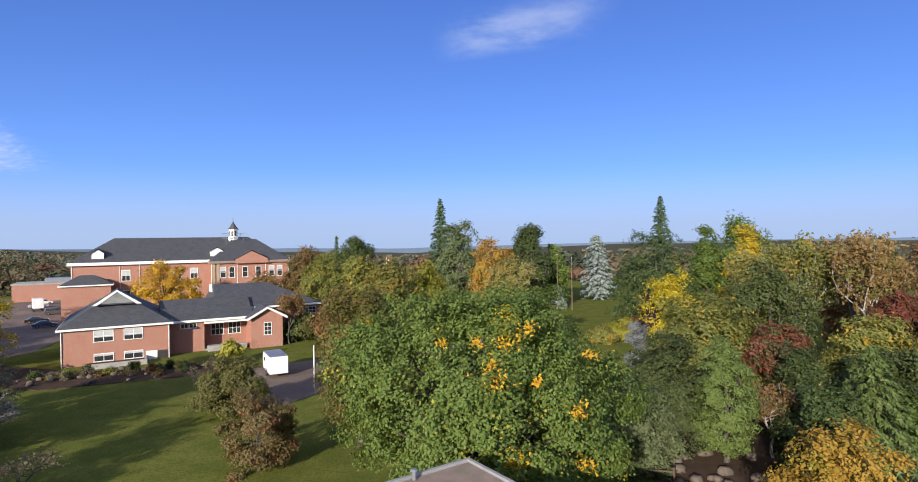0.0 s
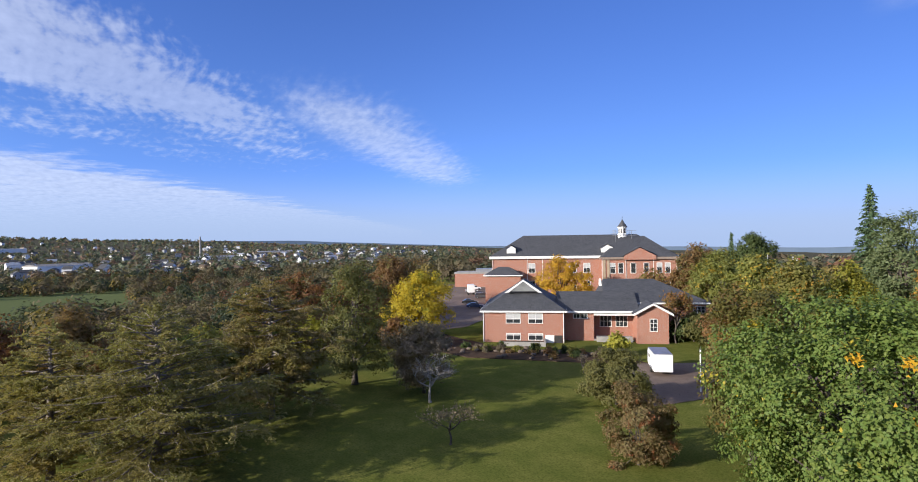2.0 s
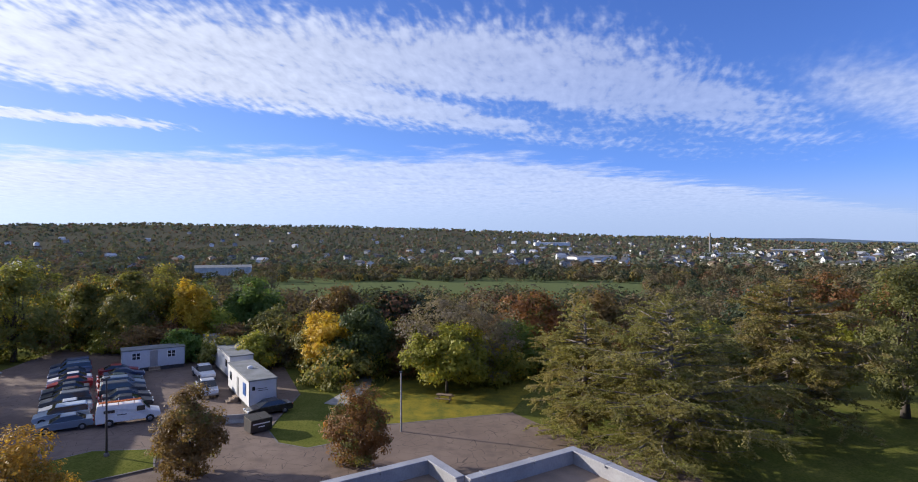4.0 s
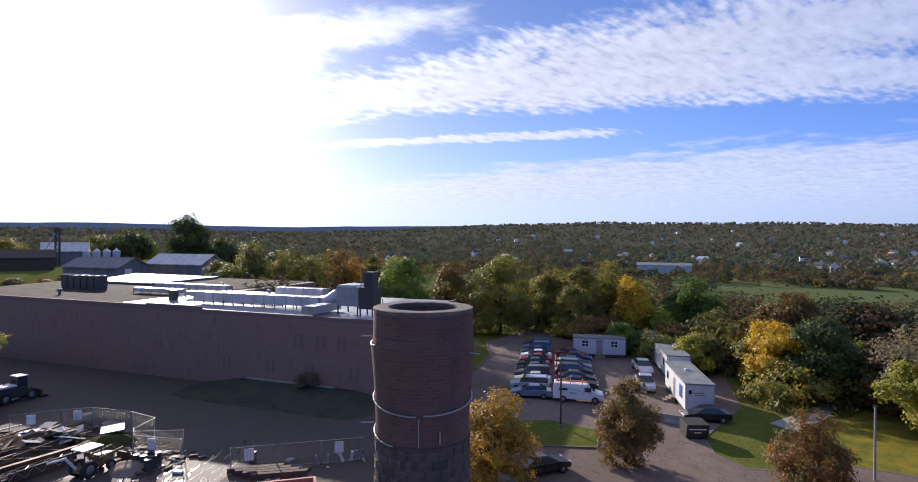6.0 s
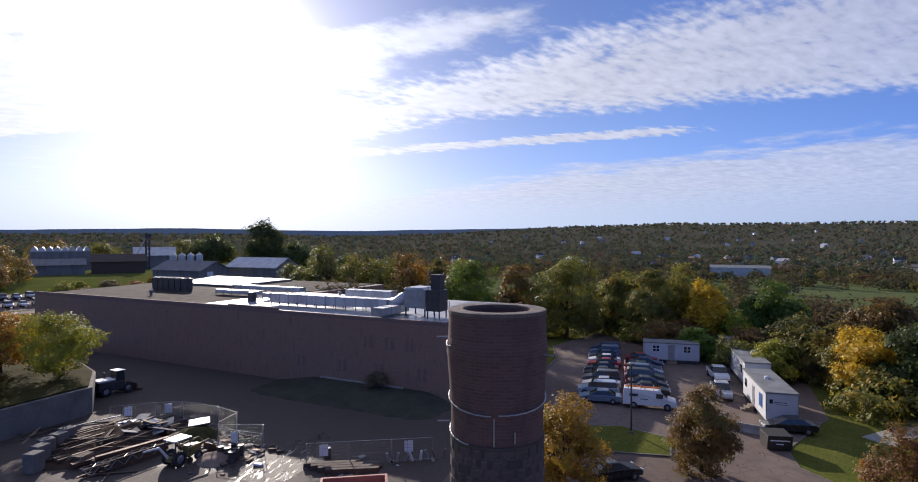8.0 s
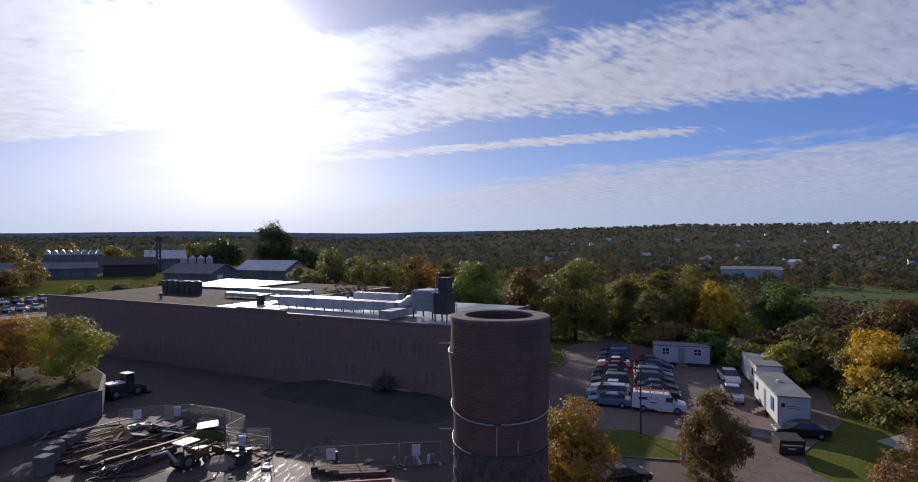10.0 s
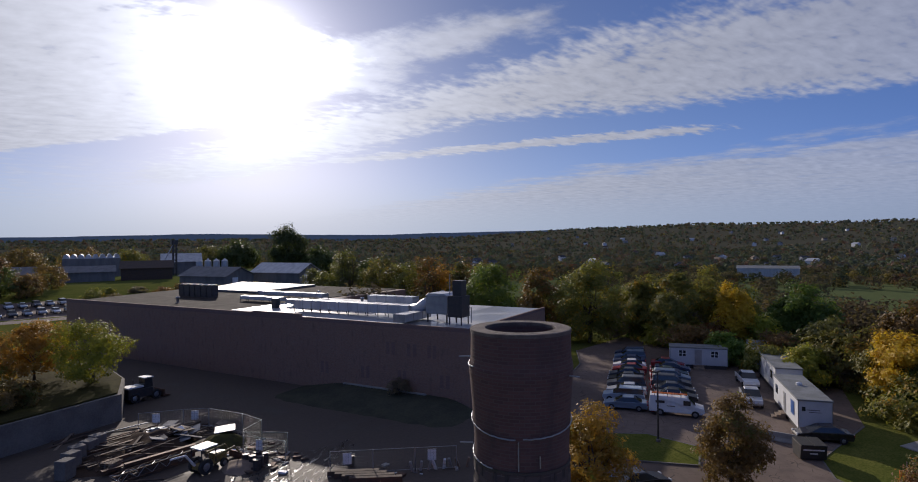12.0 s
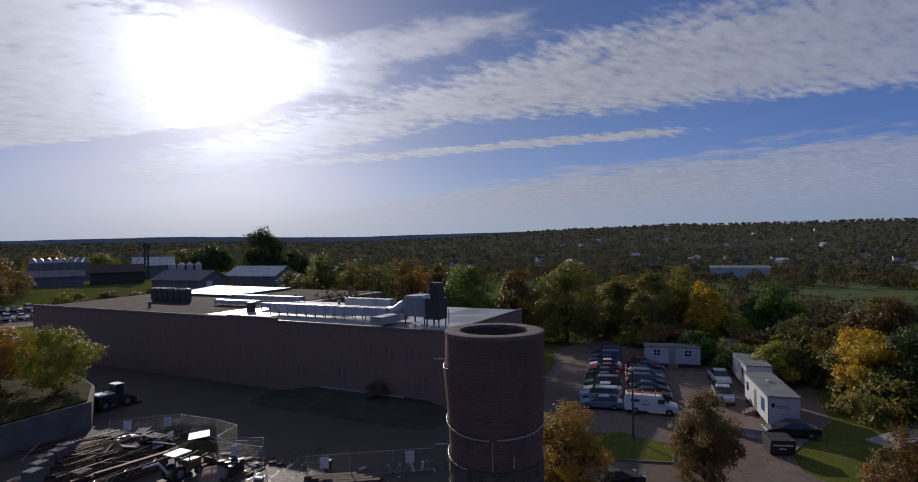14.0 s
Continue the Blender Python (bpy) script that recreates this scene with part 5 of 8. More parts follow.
def bank_z(a, out):
    """Height of the grass bank along the works' front, out metres before the wall."""
    ends = smooth_step(-2.0, 3.0, a) * (1 - smooth_step(17, 25.5, a))
    return 0.02 + 1.1 * ends * (1 - smooth_step(0.3, 7.2, out)) + 0.06 * noise.noise((a * 0.7, out * 0.9, 2))


bank = Shape()
for i in range(28):
    for j in range(9):
        a, out = -2.0 + i, 0.03 + 0.95 * j
        bank.v.append((a, out, bank_z(a, out) if j < 8 and 0 < i < 27 else -0.1))
bank.f = [(9 * i + j, 9 * i + j + 1, 9 * i + j + 10, 9 * i + j + 9)[::-1] for i in range(27) for j in range(8)]
# turf darker than the lawn: the shade before the wall is in its colour
SHADED_TURF = worn("shaded_rough_turf", (0.085, 0.086, 0.06), (0.055, 0.057, 0.045), 0.5, 0.95, bump=0.04, fine=8, spec=0.03)
structure("grass_bank", bank, SHADED_TURF, "rough grass bank along the works wall", wk(0, 0), "ground")
structure("trim", Shape().box(5.5, 17.5, 0.02, 0.35, 0.4, 1.24), CONCRETE, "concrete ledge along the works wall", wk(0, 0), "ledge")


def duct(name, label, a0, a1, b0, b1, z0, z1, legs=True, mat=None):
    t = thing(name, label, "duct", wk(a0, b0, 8.72))
    w, d = a1 - a0, b1 - b0
    part("duct_body", Shape().box(0, w, -d, 0, z0, z1), mat or PALE_METAL, t, bevel=0.04)
    k = 0
    n = max(2, int(max(w, d) / 1.6))
    for i in range(n + 1):
        x, y = (w * i / n, -d / 2) if w > d else (w / 2, -d * i / n)
        part("seam", Shape().box(max(x - 0.04, -0.03), min(x + 0.04, w + 0.03), -d - 0.03, 0.03, z0 - 0.03, z1 + 0.03) if w > d else Shape().box(-0.03, w + 0.03, max(y - 0.04, -d - 0.03), min(y + 0.04, 0.03), z0 - 0.03, z1 + 0.03), GREY_METAL, t)
        if legs:
            for s_ in (0.06, 0.94):
                part("leg", Shape().box(x - 0.04, x + 0.04, -d * s_ - 0.04, -d * s_ + 0.04, 0, z0) if w > d else Shape().box(w * s_ - 0.04, w * s_ + 0.04, y - 0.04, y + 0.04, 0, z0), DARK_METAL, t)
    return t


duct("roof_duct", "long pale sheet metal duct on short legs", 11.5, 31.5, 5.4, 7.2, 0.55, 1.7)
duct("roof_duct", "short pale duct crossing the wet roof", 9.0, 10.6, -0.2 + 1.0, 6.6, 0.3, 1.2, False)
duct("roof_duct", "pale duct at the roof's back", 17.6, 26.0, 15.4, 17.0, 0.5, 1.7)
duct("roof_duct", "low pale duct beside the long one", 22.0, 38.0, 10.0, 11.4, 0.4, 1.1)
duct("roof_duct", "low pale duct along the gravel roof", 40.0, 56.0, 20.5, 22.0, 0.3, 1.0)
vent_stack = Shape().lathe([(0.16, 0), (0.16, 2.1), (0.24, 2.1), (0.24, 2.3), (0.01, 2.36)], 12)
single("vent_stack", vent_stack, GREY_METAL, "slim grey vent stack on the roof", "vent", wk(16.0, 21.5, 8.72), smooth=False)
duct("roof_duct", "pale flat duct near the roof's middle", 42.5, 52.0, 13.0, 14.4, 0.3, 0.9)
elbow = Shape().tube([(11.6, -6.3, 1.1), (10.4, -6.1, 1.25), (9.3, -5.8, 1.9), (8.4, -5.5, 2.3)], [0.75, 0.8, 0.8, 0.75], 12)
single("duct_elbow", elbow, PALE_METAL, "pale round duct elbow leading to the air handler", "duct", wk(0, 0, 8.72), smooth=True)
ahu = thing("air_handler", "pale grey air handler on steel legs", "roof unit", wk(5.2, 4.3, 8.72))
part("body", Shape().box(0, 3.0, -2.6, 0, 1.0, 3.2), GREY_METAL, ahu, bevel=0.05)
part("hood", Shape().side([(-0.1, 3.2), (3.1, 3.2), (2.6, 3.55), (0.4, 3.55)], -2.7, 0.1), PALE_METAL, ahu, "pale curved hood", bevel=0.05)
for x in (0.15, 2.85):
    for y in (-2.45, -0.15):
        part("leg", Shape().box(x - 0.07, x + 0.07, y - 0.07, y + 0.07, 0, 1.0), DARK_METAL, ahu)
tower = thing("exhaust_unit", "dark exhaust stack beside the air handler", "roof unit", wk(2.6, 3.2, 8.72))
part("casing", Shape().box(0, 1.9, -2.0, 0, 0.9, 3.4), DARK_METAL, tower, bevel=0.04)
part("flue", Shape().box(0.2, 1.4, -1.6, -0.3, 3.4, 5.2), DARK_METAL, tower, "dark square stack", bevel=0.03)
for x in (0.15, 1.75):
    for y in (-1.85, -0.15):
        part("leg", Shape().box(x - 0.06, x + 0.06, y - 0.06, y + 0.06, 0, 0.9), DARK_METAL, tower)
part("pipe", Shape().tube([(1.7, -0.2, 0.1), (1.7, -0.2, 5.9)], [0.05, 0.05], 6).tube([(-0.4, -1.6, 0.2), (-0.4, -1.6, 2.0), (0, -1.6, 2.0)], [0.06, 0.06, 0.06], 6), GREY_METAL, tower)
for k in range(6):
    cu = thing("condenser_unit", "dark condenser in a row on the roof", "roof unit", wk(62.5 + k * 1.65, 15.2, 8.66), "condensers on the roof")
    part("body", Shape().box(0, 1.45, -1.45, 0, 0.3, 2.3), DARK_METAL, cu, bevel=0.03)
    part("fan_guard", Shape().lathe([(0.55, 2.3), (0.55, 2.42), (0.5, 2.42), (0.5, 2.3)], 16).moved(Matrix.Translation((0.72, -0.72, 0))), GREY_METAL, cu)
    part("stand", Shape().box(0.05, 1.4, -1.4, -0.05, 0, 0.3), DARK_METAL, cu)
for a, b in ((60.5, 7.0), (30.0, 19.0), (46.0, 26.0), (14.0, 20.5)):
    single("roof_vent", Shape().lathe([(0.22, 0), (0.22, 0.7), (0.36, 0.72), (0.3, 0.95), (0.01, 1.0)], 12), GREY_METAL, "small grey roof vent", "vent", wk(a, b, 8.66), "roof vents", smooth=True)
single("vent_box", Shape().box(0, 0.9, -0.9, 0, 0, 1.5), DARK_METAL, "dark square vent box on the roof", "vent", wk(37.2, 7.2, 8.66), bevel=0.03)

# the terrace at the yard's side
TERRACE = [(10, -57.2), (3, -60.6), (-5.3, -64.6), (-13.0, -68.3), (-14.8, -76.0), (-14.2, -108), (22, -108), (22, -57)]
structure("terrace_wall", Shape().prism(TERRACE, -0.4, 2.8), OLD_CONCRETE, "grey concrete retaining wall of the terrace", category="wall")
structure("terrace_lawn", Shape().prism([(9.9, -57.6), (3.0, -61.0), (-5.2, -65.0), (-12.7, -68.7), (-14.5, -76.1), (-13.9, -107.6), (21.6, -107.6), (21.6, -57.4)], 2.8, 2.97), ROUGH_GRASS,
          "rough grass with fallen leaves on the terrace", category="lawn")


# ---- the yard ----
def fence_panel(a, b, label="temporary wire fence panel on steel feet", sign=0, h=1.9):
    a, b = Vector((*a, 0.045)), Vector((*b, 0.045))
    d = b - a
    n = max(1, round(d.length / 3.2))
    for i in range(n):
        w = d.length / n
        t = thing("temporary_fence", label, "fence", Matrix.Translation(a + d * i / n) @ Matrix.Rotation(math.atan2(d.y, d.x), 4, "Z"), "fence round the yard")
        for x in (0.03, w - 0.03):
            part("post", Shape().tube([(x, 0, 0), (x, 0, h)], [0.03, 0.03], 6), GREY_METAL, t)
            part("foot", Shape().box(x - 0.12, x + 0.12, -0.35, 0.35, 0, 0.1), CONCRETE, t)
        for z in (0.15, h - 0.02):
            part("rail", Shape().tube([(0.03, 0, z), (w - 0.03, 0, z)], [0.022, 0.022], 6), GREY_METAL, t)
        wires = Shape()
        for k in range(1, 16):
            x = w * k / 16
            wires.box(x - 0.004, x + 0.004, -0.004, 0.004, 0.15, h)
        for k in range(1, 7):
            z = 0.15 + (h - 0.15) * k / 7
            wires.box(0.03, w - 0.03, -0.004, 0.004, z - 0.004, z + 0.004)
        part("wire_mesh", wires, DARK_METAL, t)
        if sign and i % 2 == 0:
            s_ = part("sign", Shape().box(w * 0.3, w * 0.3 + 0.7, 0.03, 0.05, 0.8, 1.7), WHITE, t, "white notice board")
            part("lettering", Shape().box(w * 0.3 + 0.1, w * 0.3 + 0.6, 0.05, 0.056, 1.4, 1.5).box(w * 0.3 + 0.1, w * 0.3 + 0.6, 0.05, 0.056, 1.15, 1.2), DARK_METAL, s_)


FENCE = [(-13.3, -62.6), (-17.0, -61.0), (-19.0, -59.6), (-20.8, -55.4), (-21.4, -52.2), (-19.0, -50.5)]
for k, (a, b) in enumerate(zip(FENCE, FENCE[1:])):
    fence_panel(a, b, sign=k in (0, 1))
fence_panel((-18.4, -49.0), (-20.5, -45.1), sign=1)
fence_panel((-18.8, -49.9), (-21.6, -47.1))
fence_panel((-22.0, -40.4), (-30.2, -34.5), "temporary wire fence panel with notices", sign=1)


def beam(name, label, a, b, w, h, mat, z=0.045, category="timber", group=""):
    a, b = Vector((*a, 0)), Vector((*b, 0))
    d = b - a
    return single(name, Shape().box(0, d.length, -w / 2, w / 2, 0, h), mat, label, category,
                  Matrix.Translation((a.x, a.y, z)) @ Matrix.Rotation(math.atan2(d.y, d.x), 4, "Z"), group, bevel=0.012)


def wet_flat(x, y, rx, ry, turn, seed):
    """A flat of churned mud with water standing in its ruts."""
    sh = Shape()
    n, m = 48, 10
    sh.v.append((0.0, 0.0, 0.006))
    for i in range(1, m + 1):
        for j in range(n):
            a = 2 * math.pi * j / n
            k = 1 + 0.4 * noise.noise((math.cos(a) * 1.5 + seed, math.sin(a) * 1.5, seed))
            sh.v.append((rx * k * math.cos(a) * i / m, ry * k * math.sin(a) * i / m, 0.006 if i < m else -0.01))
    sh.f += [(0, 1 + j, 1 + (j + 1) % n) for j in range(n)]
    for i in range(m - 1):
        sh.f += [(1 + i * n + j, 1 + i * n + n + j, 1 + i * n + n + (j + 1) % n, 1 + i * n + (j + 1) % n) for j in range(n)]
    single("puddle", sh, PUDDLE, "muddy flat with water standing in ruts", "puddle", pose(x, y, 0.05, 0, 0, turn), "puddles of the yard")


wet_flat(-21.0, -43.2, 5.6, 3.0, 40, 2)
wet_flat(-17.2, -45.4, 1.6, 0.9, 30, 5)
wet_flat(-26.4, -45.6, 1.5, 0.8, 60, 7)

# stacks of salvaged beams, lying along one another
pile_rng = random.Random(5)
for row in range(13):
    base = Vector((-8.0 - row * 0.2, -57.6 + row * 0.62))
    for level in range(2 if row % 3 else 3):
        length = pile_rng.uniform(3.6, 6.2)
        turn = radians(195 + pile_rng.uniform(-7, 7))
        off = pile_rng.uniform(-1.2, 0.8)
        p = base + Vector((math.cos(turn), math.sin(turn))) * off
        q = p + Vector((math.cos(turn), math.sin(turn))) * length
        beam("salvaged_beam", "salvaged timber beam in a stack", tuple(p), tuple(q), pile_rng.uniform(0.2, 0.42), 0.26,
             pile_rng.choice([TIMBER, TIMBER, TIMBER, RUST]), 0.05 + level * 0.27, "beam", "beams in the yard")
for a, b in (((-9.4, -61.6), (-14.2, -62.4)), ((-9.0, -59.7), (-14.6, -60.8)), ((-10.6, -57.3), (-14.8, -58.6)), ((-8.0, -58.4), (-12.6, -59.3)), ((-8.6, -58.9), (-13.4, -60.3)),
             ((-9.0, -55.4), (-13.0, -56.6)), ((-8.6, -56.6), (-12.0, -57.9))):
    beam("steel_pipe", "long steel pipe on the beams", a, b, 0.11, 0.1, RUST if a[1] > -60 else GREY_METAL, 0.86, "pipe", "pipes in the yard")
for i in range(4):
    sh = Shape()
    w, d = 1.9, 1.3
    sh.box(-w / 2, w / 2, -d / 2, d / 2, 0, 0.05)
    single("metal_sheet", sh, PALE_METAL, "pale metal sheet lying on rubble", "sheet", pose(-13.4 - i * 0.75, -60.4 - i * 0.1, 0.35 + 0.06 * i, 4 * i - 8, 9 - 5 * i, 20 + 25 * i), "sheets in the yard")
single("metal_sheet", Shape().box(-1.4, 1.4, -0.9, 0.9, 0, 0.06), WHITE, "white panel lying on a weedy heap", "sheet", pose(-19.0, -55.0, 0.95, 4, -5, 70))


def heap(name, label, x, y, r, h, mat, seed, category="heap"):
    sh = Shape()
    n, m = 26, 9
    for i in range(m):
        for j in range(n):
            a, q = 2 * math.pi * j / n, r * i / (m - 1)
            f = (1 - (i / (m - 1)) ** 2)
            k = noise.noise((q * math.cos(a) * 0.9 + seed, q * math.sin(a) * 0.9, seed))
            sh.v.append((q * math.cos(a) * (1 + 0.2 * k), q * math.sin(a) * (1 + 0.2 * k), h * f * (1 + 0.5 * k) - 0.05 * i / m))
    for i in range(m - 1):
        sh.f += [(i * n + j, i * n + (j + 1) % n, (i + 1) * n + (j + 1) % n, (i + 1) * n + j) for j in range(n)]
    return single(name, sh, mat, label, category, pose(x, y, 0.05), smooth=True)


heap("weedy_mound", "weedy heap of soil and rubble", -18.3, -53.6, 2.2, 0.9, WEEDS, 3)
heap("soil_mound", "brown mound of soil in the yard", -15.4, -58.6, 2.6, 0.6, SOIL, 8)
heap("gravel_mound", "mound of grey gravel by the fence", -17.6, -47.0, 1.8, 0.5, GRAVEL, 11)
for i in range(150):
    a = pile_rng.uniform(0, 1)
    x, y = pile_rng.choice([(-18.5, -50.5), (-14.4, -59.4), (-16.2, -52.5), (-12.8, -54.0), (-19.0, -46.4), (-24.5, -37.4)])
    x, y = x + pile_rng.gauss(0, 1.3), y + pile_rng.gauss(0, 1.3)
    s_ = pile_rng.uniform(0.12, 0.4)
    single("rubble_piece", Shape().box(-s_, s_, -s_ * 0.6, s_ * 0.6, 0, s_ * 0.5), pile_rng.choice([CONCRETE, STONE, STONE, WHITE, WOOD, RUST, TIMBER, TIMBER, RUST]), "broken piece of rubble in the yard", "rubble",
           pose(x, y, 0.05, pile_rng.uniform(-8, 8), pile_rng.uniform(-8, 8), pile_rng.uniform(0, 180)), "rubble in the yard", bevel=0.02)

heap("rubble_mound", "dark mound of earth and broken timber", -13.0, -57.5, 4.2, 1.1, SOIL, 21)
heap("rubble_mound", "dark mound of earth and broken timber", -9.6, -55.5, 3.0, 0.7, SOIL, 27)
for i in range(70):
    x, y = pile_rng.uniform(-20, -7), pile_rng.uniform(-66, -48)
    if abs((x + 13.5) * 0.8 + (y + 57) * 0.35) > 5.5 or math.hypot(x + 15.4, y + 48.6) < 3:
        continue
    length, w = pile_rng.uniform(1.6, 5.5), pile_rng.choice([0.07, 0.1, 0.16, 0.24])
    turn = pile_rng.choice([195, 195, 205, 185, 240, 150]) + pile_rng.uniform(-14, 14)
    z_ = 0.95 * max(0.0, 1 - ((x + 12.5) ** 2 + (y + 57) ** 2) / 30)
    single("loose_plank", Shape().box(-length / 2, length / 2, -w / 2, w / 2, 0, min(w, 0.09)), pile_rng.choice([WOOD, TIMBER, TIMBER, RUST, TIMBER, TIMBER]), "loose plank or bar on the heaps", "plank",
           pose(x, y, 0.1 + z_, pile_rng.uniform(-6, 6), pile_rng.uniform(-5, 5), turn), "loose planks in the yard", bevel=0.01)
for i in range(16):
    x, y = -15.8 + pile_rng.gauss(0, 2.2), -57.6 + pile_rng.gauss(0, 1.6)
    w, d = pile_rng.uniform(0.5, 1.2), pile_rng.uniform(0.4, 0.8)
    single("broken_panel", Shape().box(-w, w, -d, d, 0, 0.06), pile_rng.choice([WHITE, OLD_CONCRETE, CONCRETE, WOOD, TIMBER]), "broken pale panel on the heap", "panel",
           pose(x, y, 0.6 + pile_rng.uniform(0, 0.4), pile_rng.uniform(-18, 18), pile_rng.uniform(-18, 18), pile_rng.uniform(0, 180)), "broken panels in the yard", bevel=0.01)

# an old tractor with a canopy and a loader arm
tr = thing("tractor", "old tractor with a pale canopy and loader arm", "tractor", pose(-15.3, -48.2, 0.05, 0, 0, 200) @ Matrix.Scale(0.8, 4))
part("chassis", Shape().box(-1.6, 1.9, -0.45, 0.45, 0.55, 1.0), YELLOW, tr, bevel=0.05)
part("hood", Shape().side([(0.3, 1.0), (1.95, 1.0), (1.9, 1.5), (0.3, 1.62)], -0.4, 0.4), YELLOW, tr, bevel=0.06)
part("seat", Shape().box(-0.9, -0.4, -0.28, 0.28, 1.0, 1.2).box(-1.0, -0.88, -0.28, 0.28, 1.2, 1.7), TYRE, tr, bevel=0.04)
part("canopy", Shape().box(-1.5, 0.5, -0.85, 0.85, 2.55, 2.66), WHITE, tr, "pale sheet canopy", bevel=0.03)
for x in (-1.35, 0.3):
    for y in (-0.75, 0.75):
        part("canopy_post", Shape().box(x - 0.04, x + 0.04, y - 0.04, y + 0.04, 0.9, 2.55), DARK_METAL, tr)
for y in (-0.75, 0.75):
    wheel(tr, -0.9, y, 0.78, 0.4)
    wheel(tr, 1.35, y * 0.9, 0.45, 0.28)
    part("loader_arm", Shape().tube([(0.2, y, 1.5), (2.6, y, 1.7), (3.4, y, 0.7)], [0.09, 0.09, 0.08], 6), YELLOW, tr)
part("bucket", Shape().side([(3.3, 0.15), (4.1, 0.1), (4.15, 0.2), (3.5, 0.3), (3.45, 0.85), (3.3, 0.85)], -0.95, 0.95), RUST, tr)
part("backhoe_arm", Shape().tube([(-1.6, 0, 1.0), (-2.6, 0, 2.3), (-4.2, 0, 2.45)], [0.13, 0.12, 0.1], 6), WHITE, tr, "pale boom")

ld = thing("wheel_loader", "dark wheel loader behind the terrace wall", "loader", pose(-16.6, -75.6, 0.05, 0, 0, 195) @ Matrix.Scale(0.8, 4))
part("body", Shape().side([(-2.6, 0.7), (1.0, 0.7), (1.0, 1.9), (-2.6, 2.1)], -1.1, 1.1), DARK_METAL, ld, bevel=0.08)
# sunlight on the bonnet is put in as a white surface
part("bonnet", Shape().box(-2.7, -0.3, -1.0, 1.0, 2.1, 2.35), WHITE, ld, "pale sunlit bonnet", bevel=0.05)
part("cab", Shape().side([(-0.2, 1.9), (1.1, 1.9), (0.95, 3.3), (-0.1, 3.3)], -0.8, 0.8), GLASS, ld, "dark glazed cab")
part("cab_roof", Shape().box(-0.25, 1.15, -0.9, 0.9, 3.3, 3.42), WHITE, ld, bevel=0.04)
part("sign", Shape().box(-2.0, -1.1, 1.1, 1.12, 1.5, 1.75), WHITE, ld, "pale lettering bar")
part("exhaust", Shape().tube([(-1.2, 0.4, 2.3), (-1.2, 0.4, 3.2)], [0.07, 0.07], 8), DARK_METAL, ld)
for x in (-1.7, 1.4):
    for y in (-1.0, 1.0):
        wheel(ld, x, y, 0.72, 0.5)
part("bucket", Shape().side([(2.4, 0.15), (3.4, 0.1), (3.5, 0.25), (2.7, 0.4), (2.6, 1.2), (2.4, 1.2)], -1.3, 1.3), RUST, ld)

boom = thing("lattice_boom", "rusty steel lattice boom lying in the yard", "crane boom", pose(-8.7, -49.7, 0.3, 0, 0, 197))
for y, z in ((-0.3, 0), (0.3, 0), (-0.3, 0.6), (0.3, 0.6)):
    part("chord", Shape().tube([(0, y, z), (6.0, y, z)], [0.04, 0.04], 6), RUST, boom)
for k in range(10):
    x = k * 0.6
    up_, dn = (0, 0.6) if k % 2 else (0.6, 0)
    part("lacing", Shape().tube([(x, -0.3, up_), (x + 0.6, -0.3, dn)], [0.025, 0.025], 5), GREY_METAL, boom)
    part("lacing", Shape().tube([(x, 0.3, up_), (x + 0.6, 0.3, dn)], [0.025, 0.025], 5), GREY_METAL, boom)
    part("lacing", Shape().tube([(x, -0.3 if k % 2 else 0.3, 0.6), (x + 0.6, 0.3 if k % 2 else -0.3, 0.6)], [0.025, 0.025], 5), GREY_METAL, boom)


def drum(x, y, mat, label, h=0.88, r=0.3, z=0.05):
    single("steel_drum", Shape().lathe([(0.01, 0), (r, 0), (r, h * 0.33), (r + 0.015, h * 0.34), (r, h * 0.36), (r, h * 0.66), (r + 0.015, h * 0.67), (r, h * 0.69), (r, h), (r - 0.02, h), (r - 0.02, h - 0.03), (0.01, h - 0.03)], 18),
           mat, label, "drum", pose(x, y, z), "drums in the yard", smooth=False)


for x, y in ((-18.3, -46.6), (-18.9, -47.1), (-18.0, -47.3), (-18.7, -46.0), (-18.2, -45.5), (-19.3, -46.5)):
    drum(x, y, DARK_METAL, "dark steel drum in the yard")
drum(-24.2, -40.9, DARK_METAL, "dark drum beside the timber")
drum(-16.3, -58.2, BLUE_PLASTIC, "blue plastic drum among rubble")
drum(-15.7, -58.6, BLUE_PLASTIC, "blue plastic drum among rubble")
for x, y in ((-7.6, -57.4), (-8.6, -58.4), (-7.0, -56.0), (-6.4, -54.3), (-9.4, -59.5)):
    single("concrete_block", Shape().box(-0.55, 0.55, -0.5, 0.5, 0, 1.5), OLD_CONCRETE, "tall concrete block with rubble on top", "block", pose(x, y, 0.05, 0, 0, pile_rng.uniform(0, 60)), "blocks in the yard", bevel=0.05)
for k in range(5):
    pl = thing("pallet", "stacked wooden pallet in the yard", "pallet", pose(-9.4, -53.6, 0.05 + k * 0.16, 0, 0, 20 + 4 * k), "pallets in the yard")
    for j in range(7):
        part("slat", Shape().box(-0.6, 0.6, -0.55 + j * 0.17, -0.45 + j * 0.17, 0.11, 0.135), WOOD, pl)
    for y in (-0.5, 0, 0.5):
        part("bearer", Shape().box(-0.6, 0.6, y - 0.05, y + 0.05, 0, 0.11), WOOD, pl)
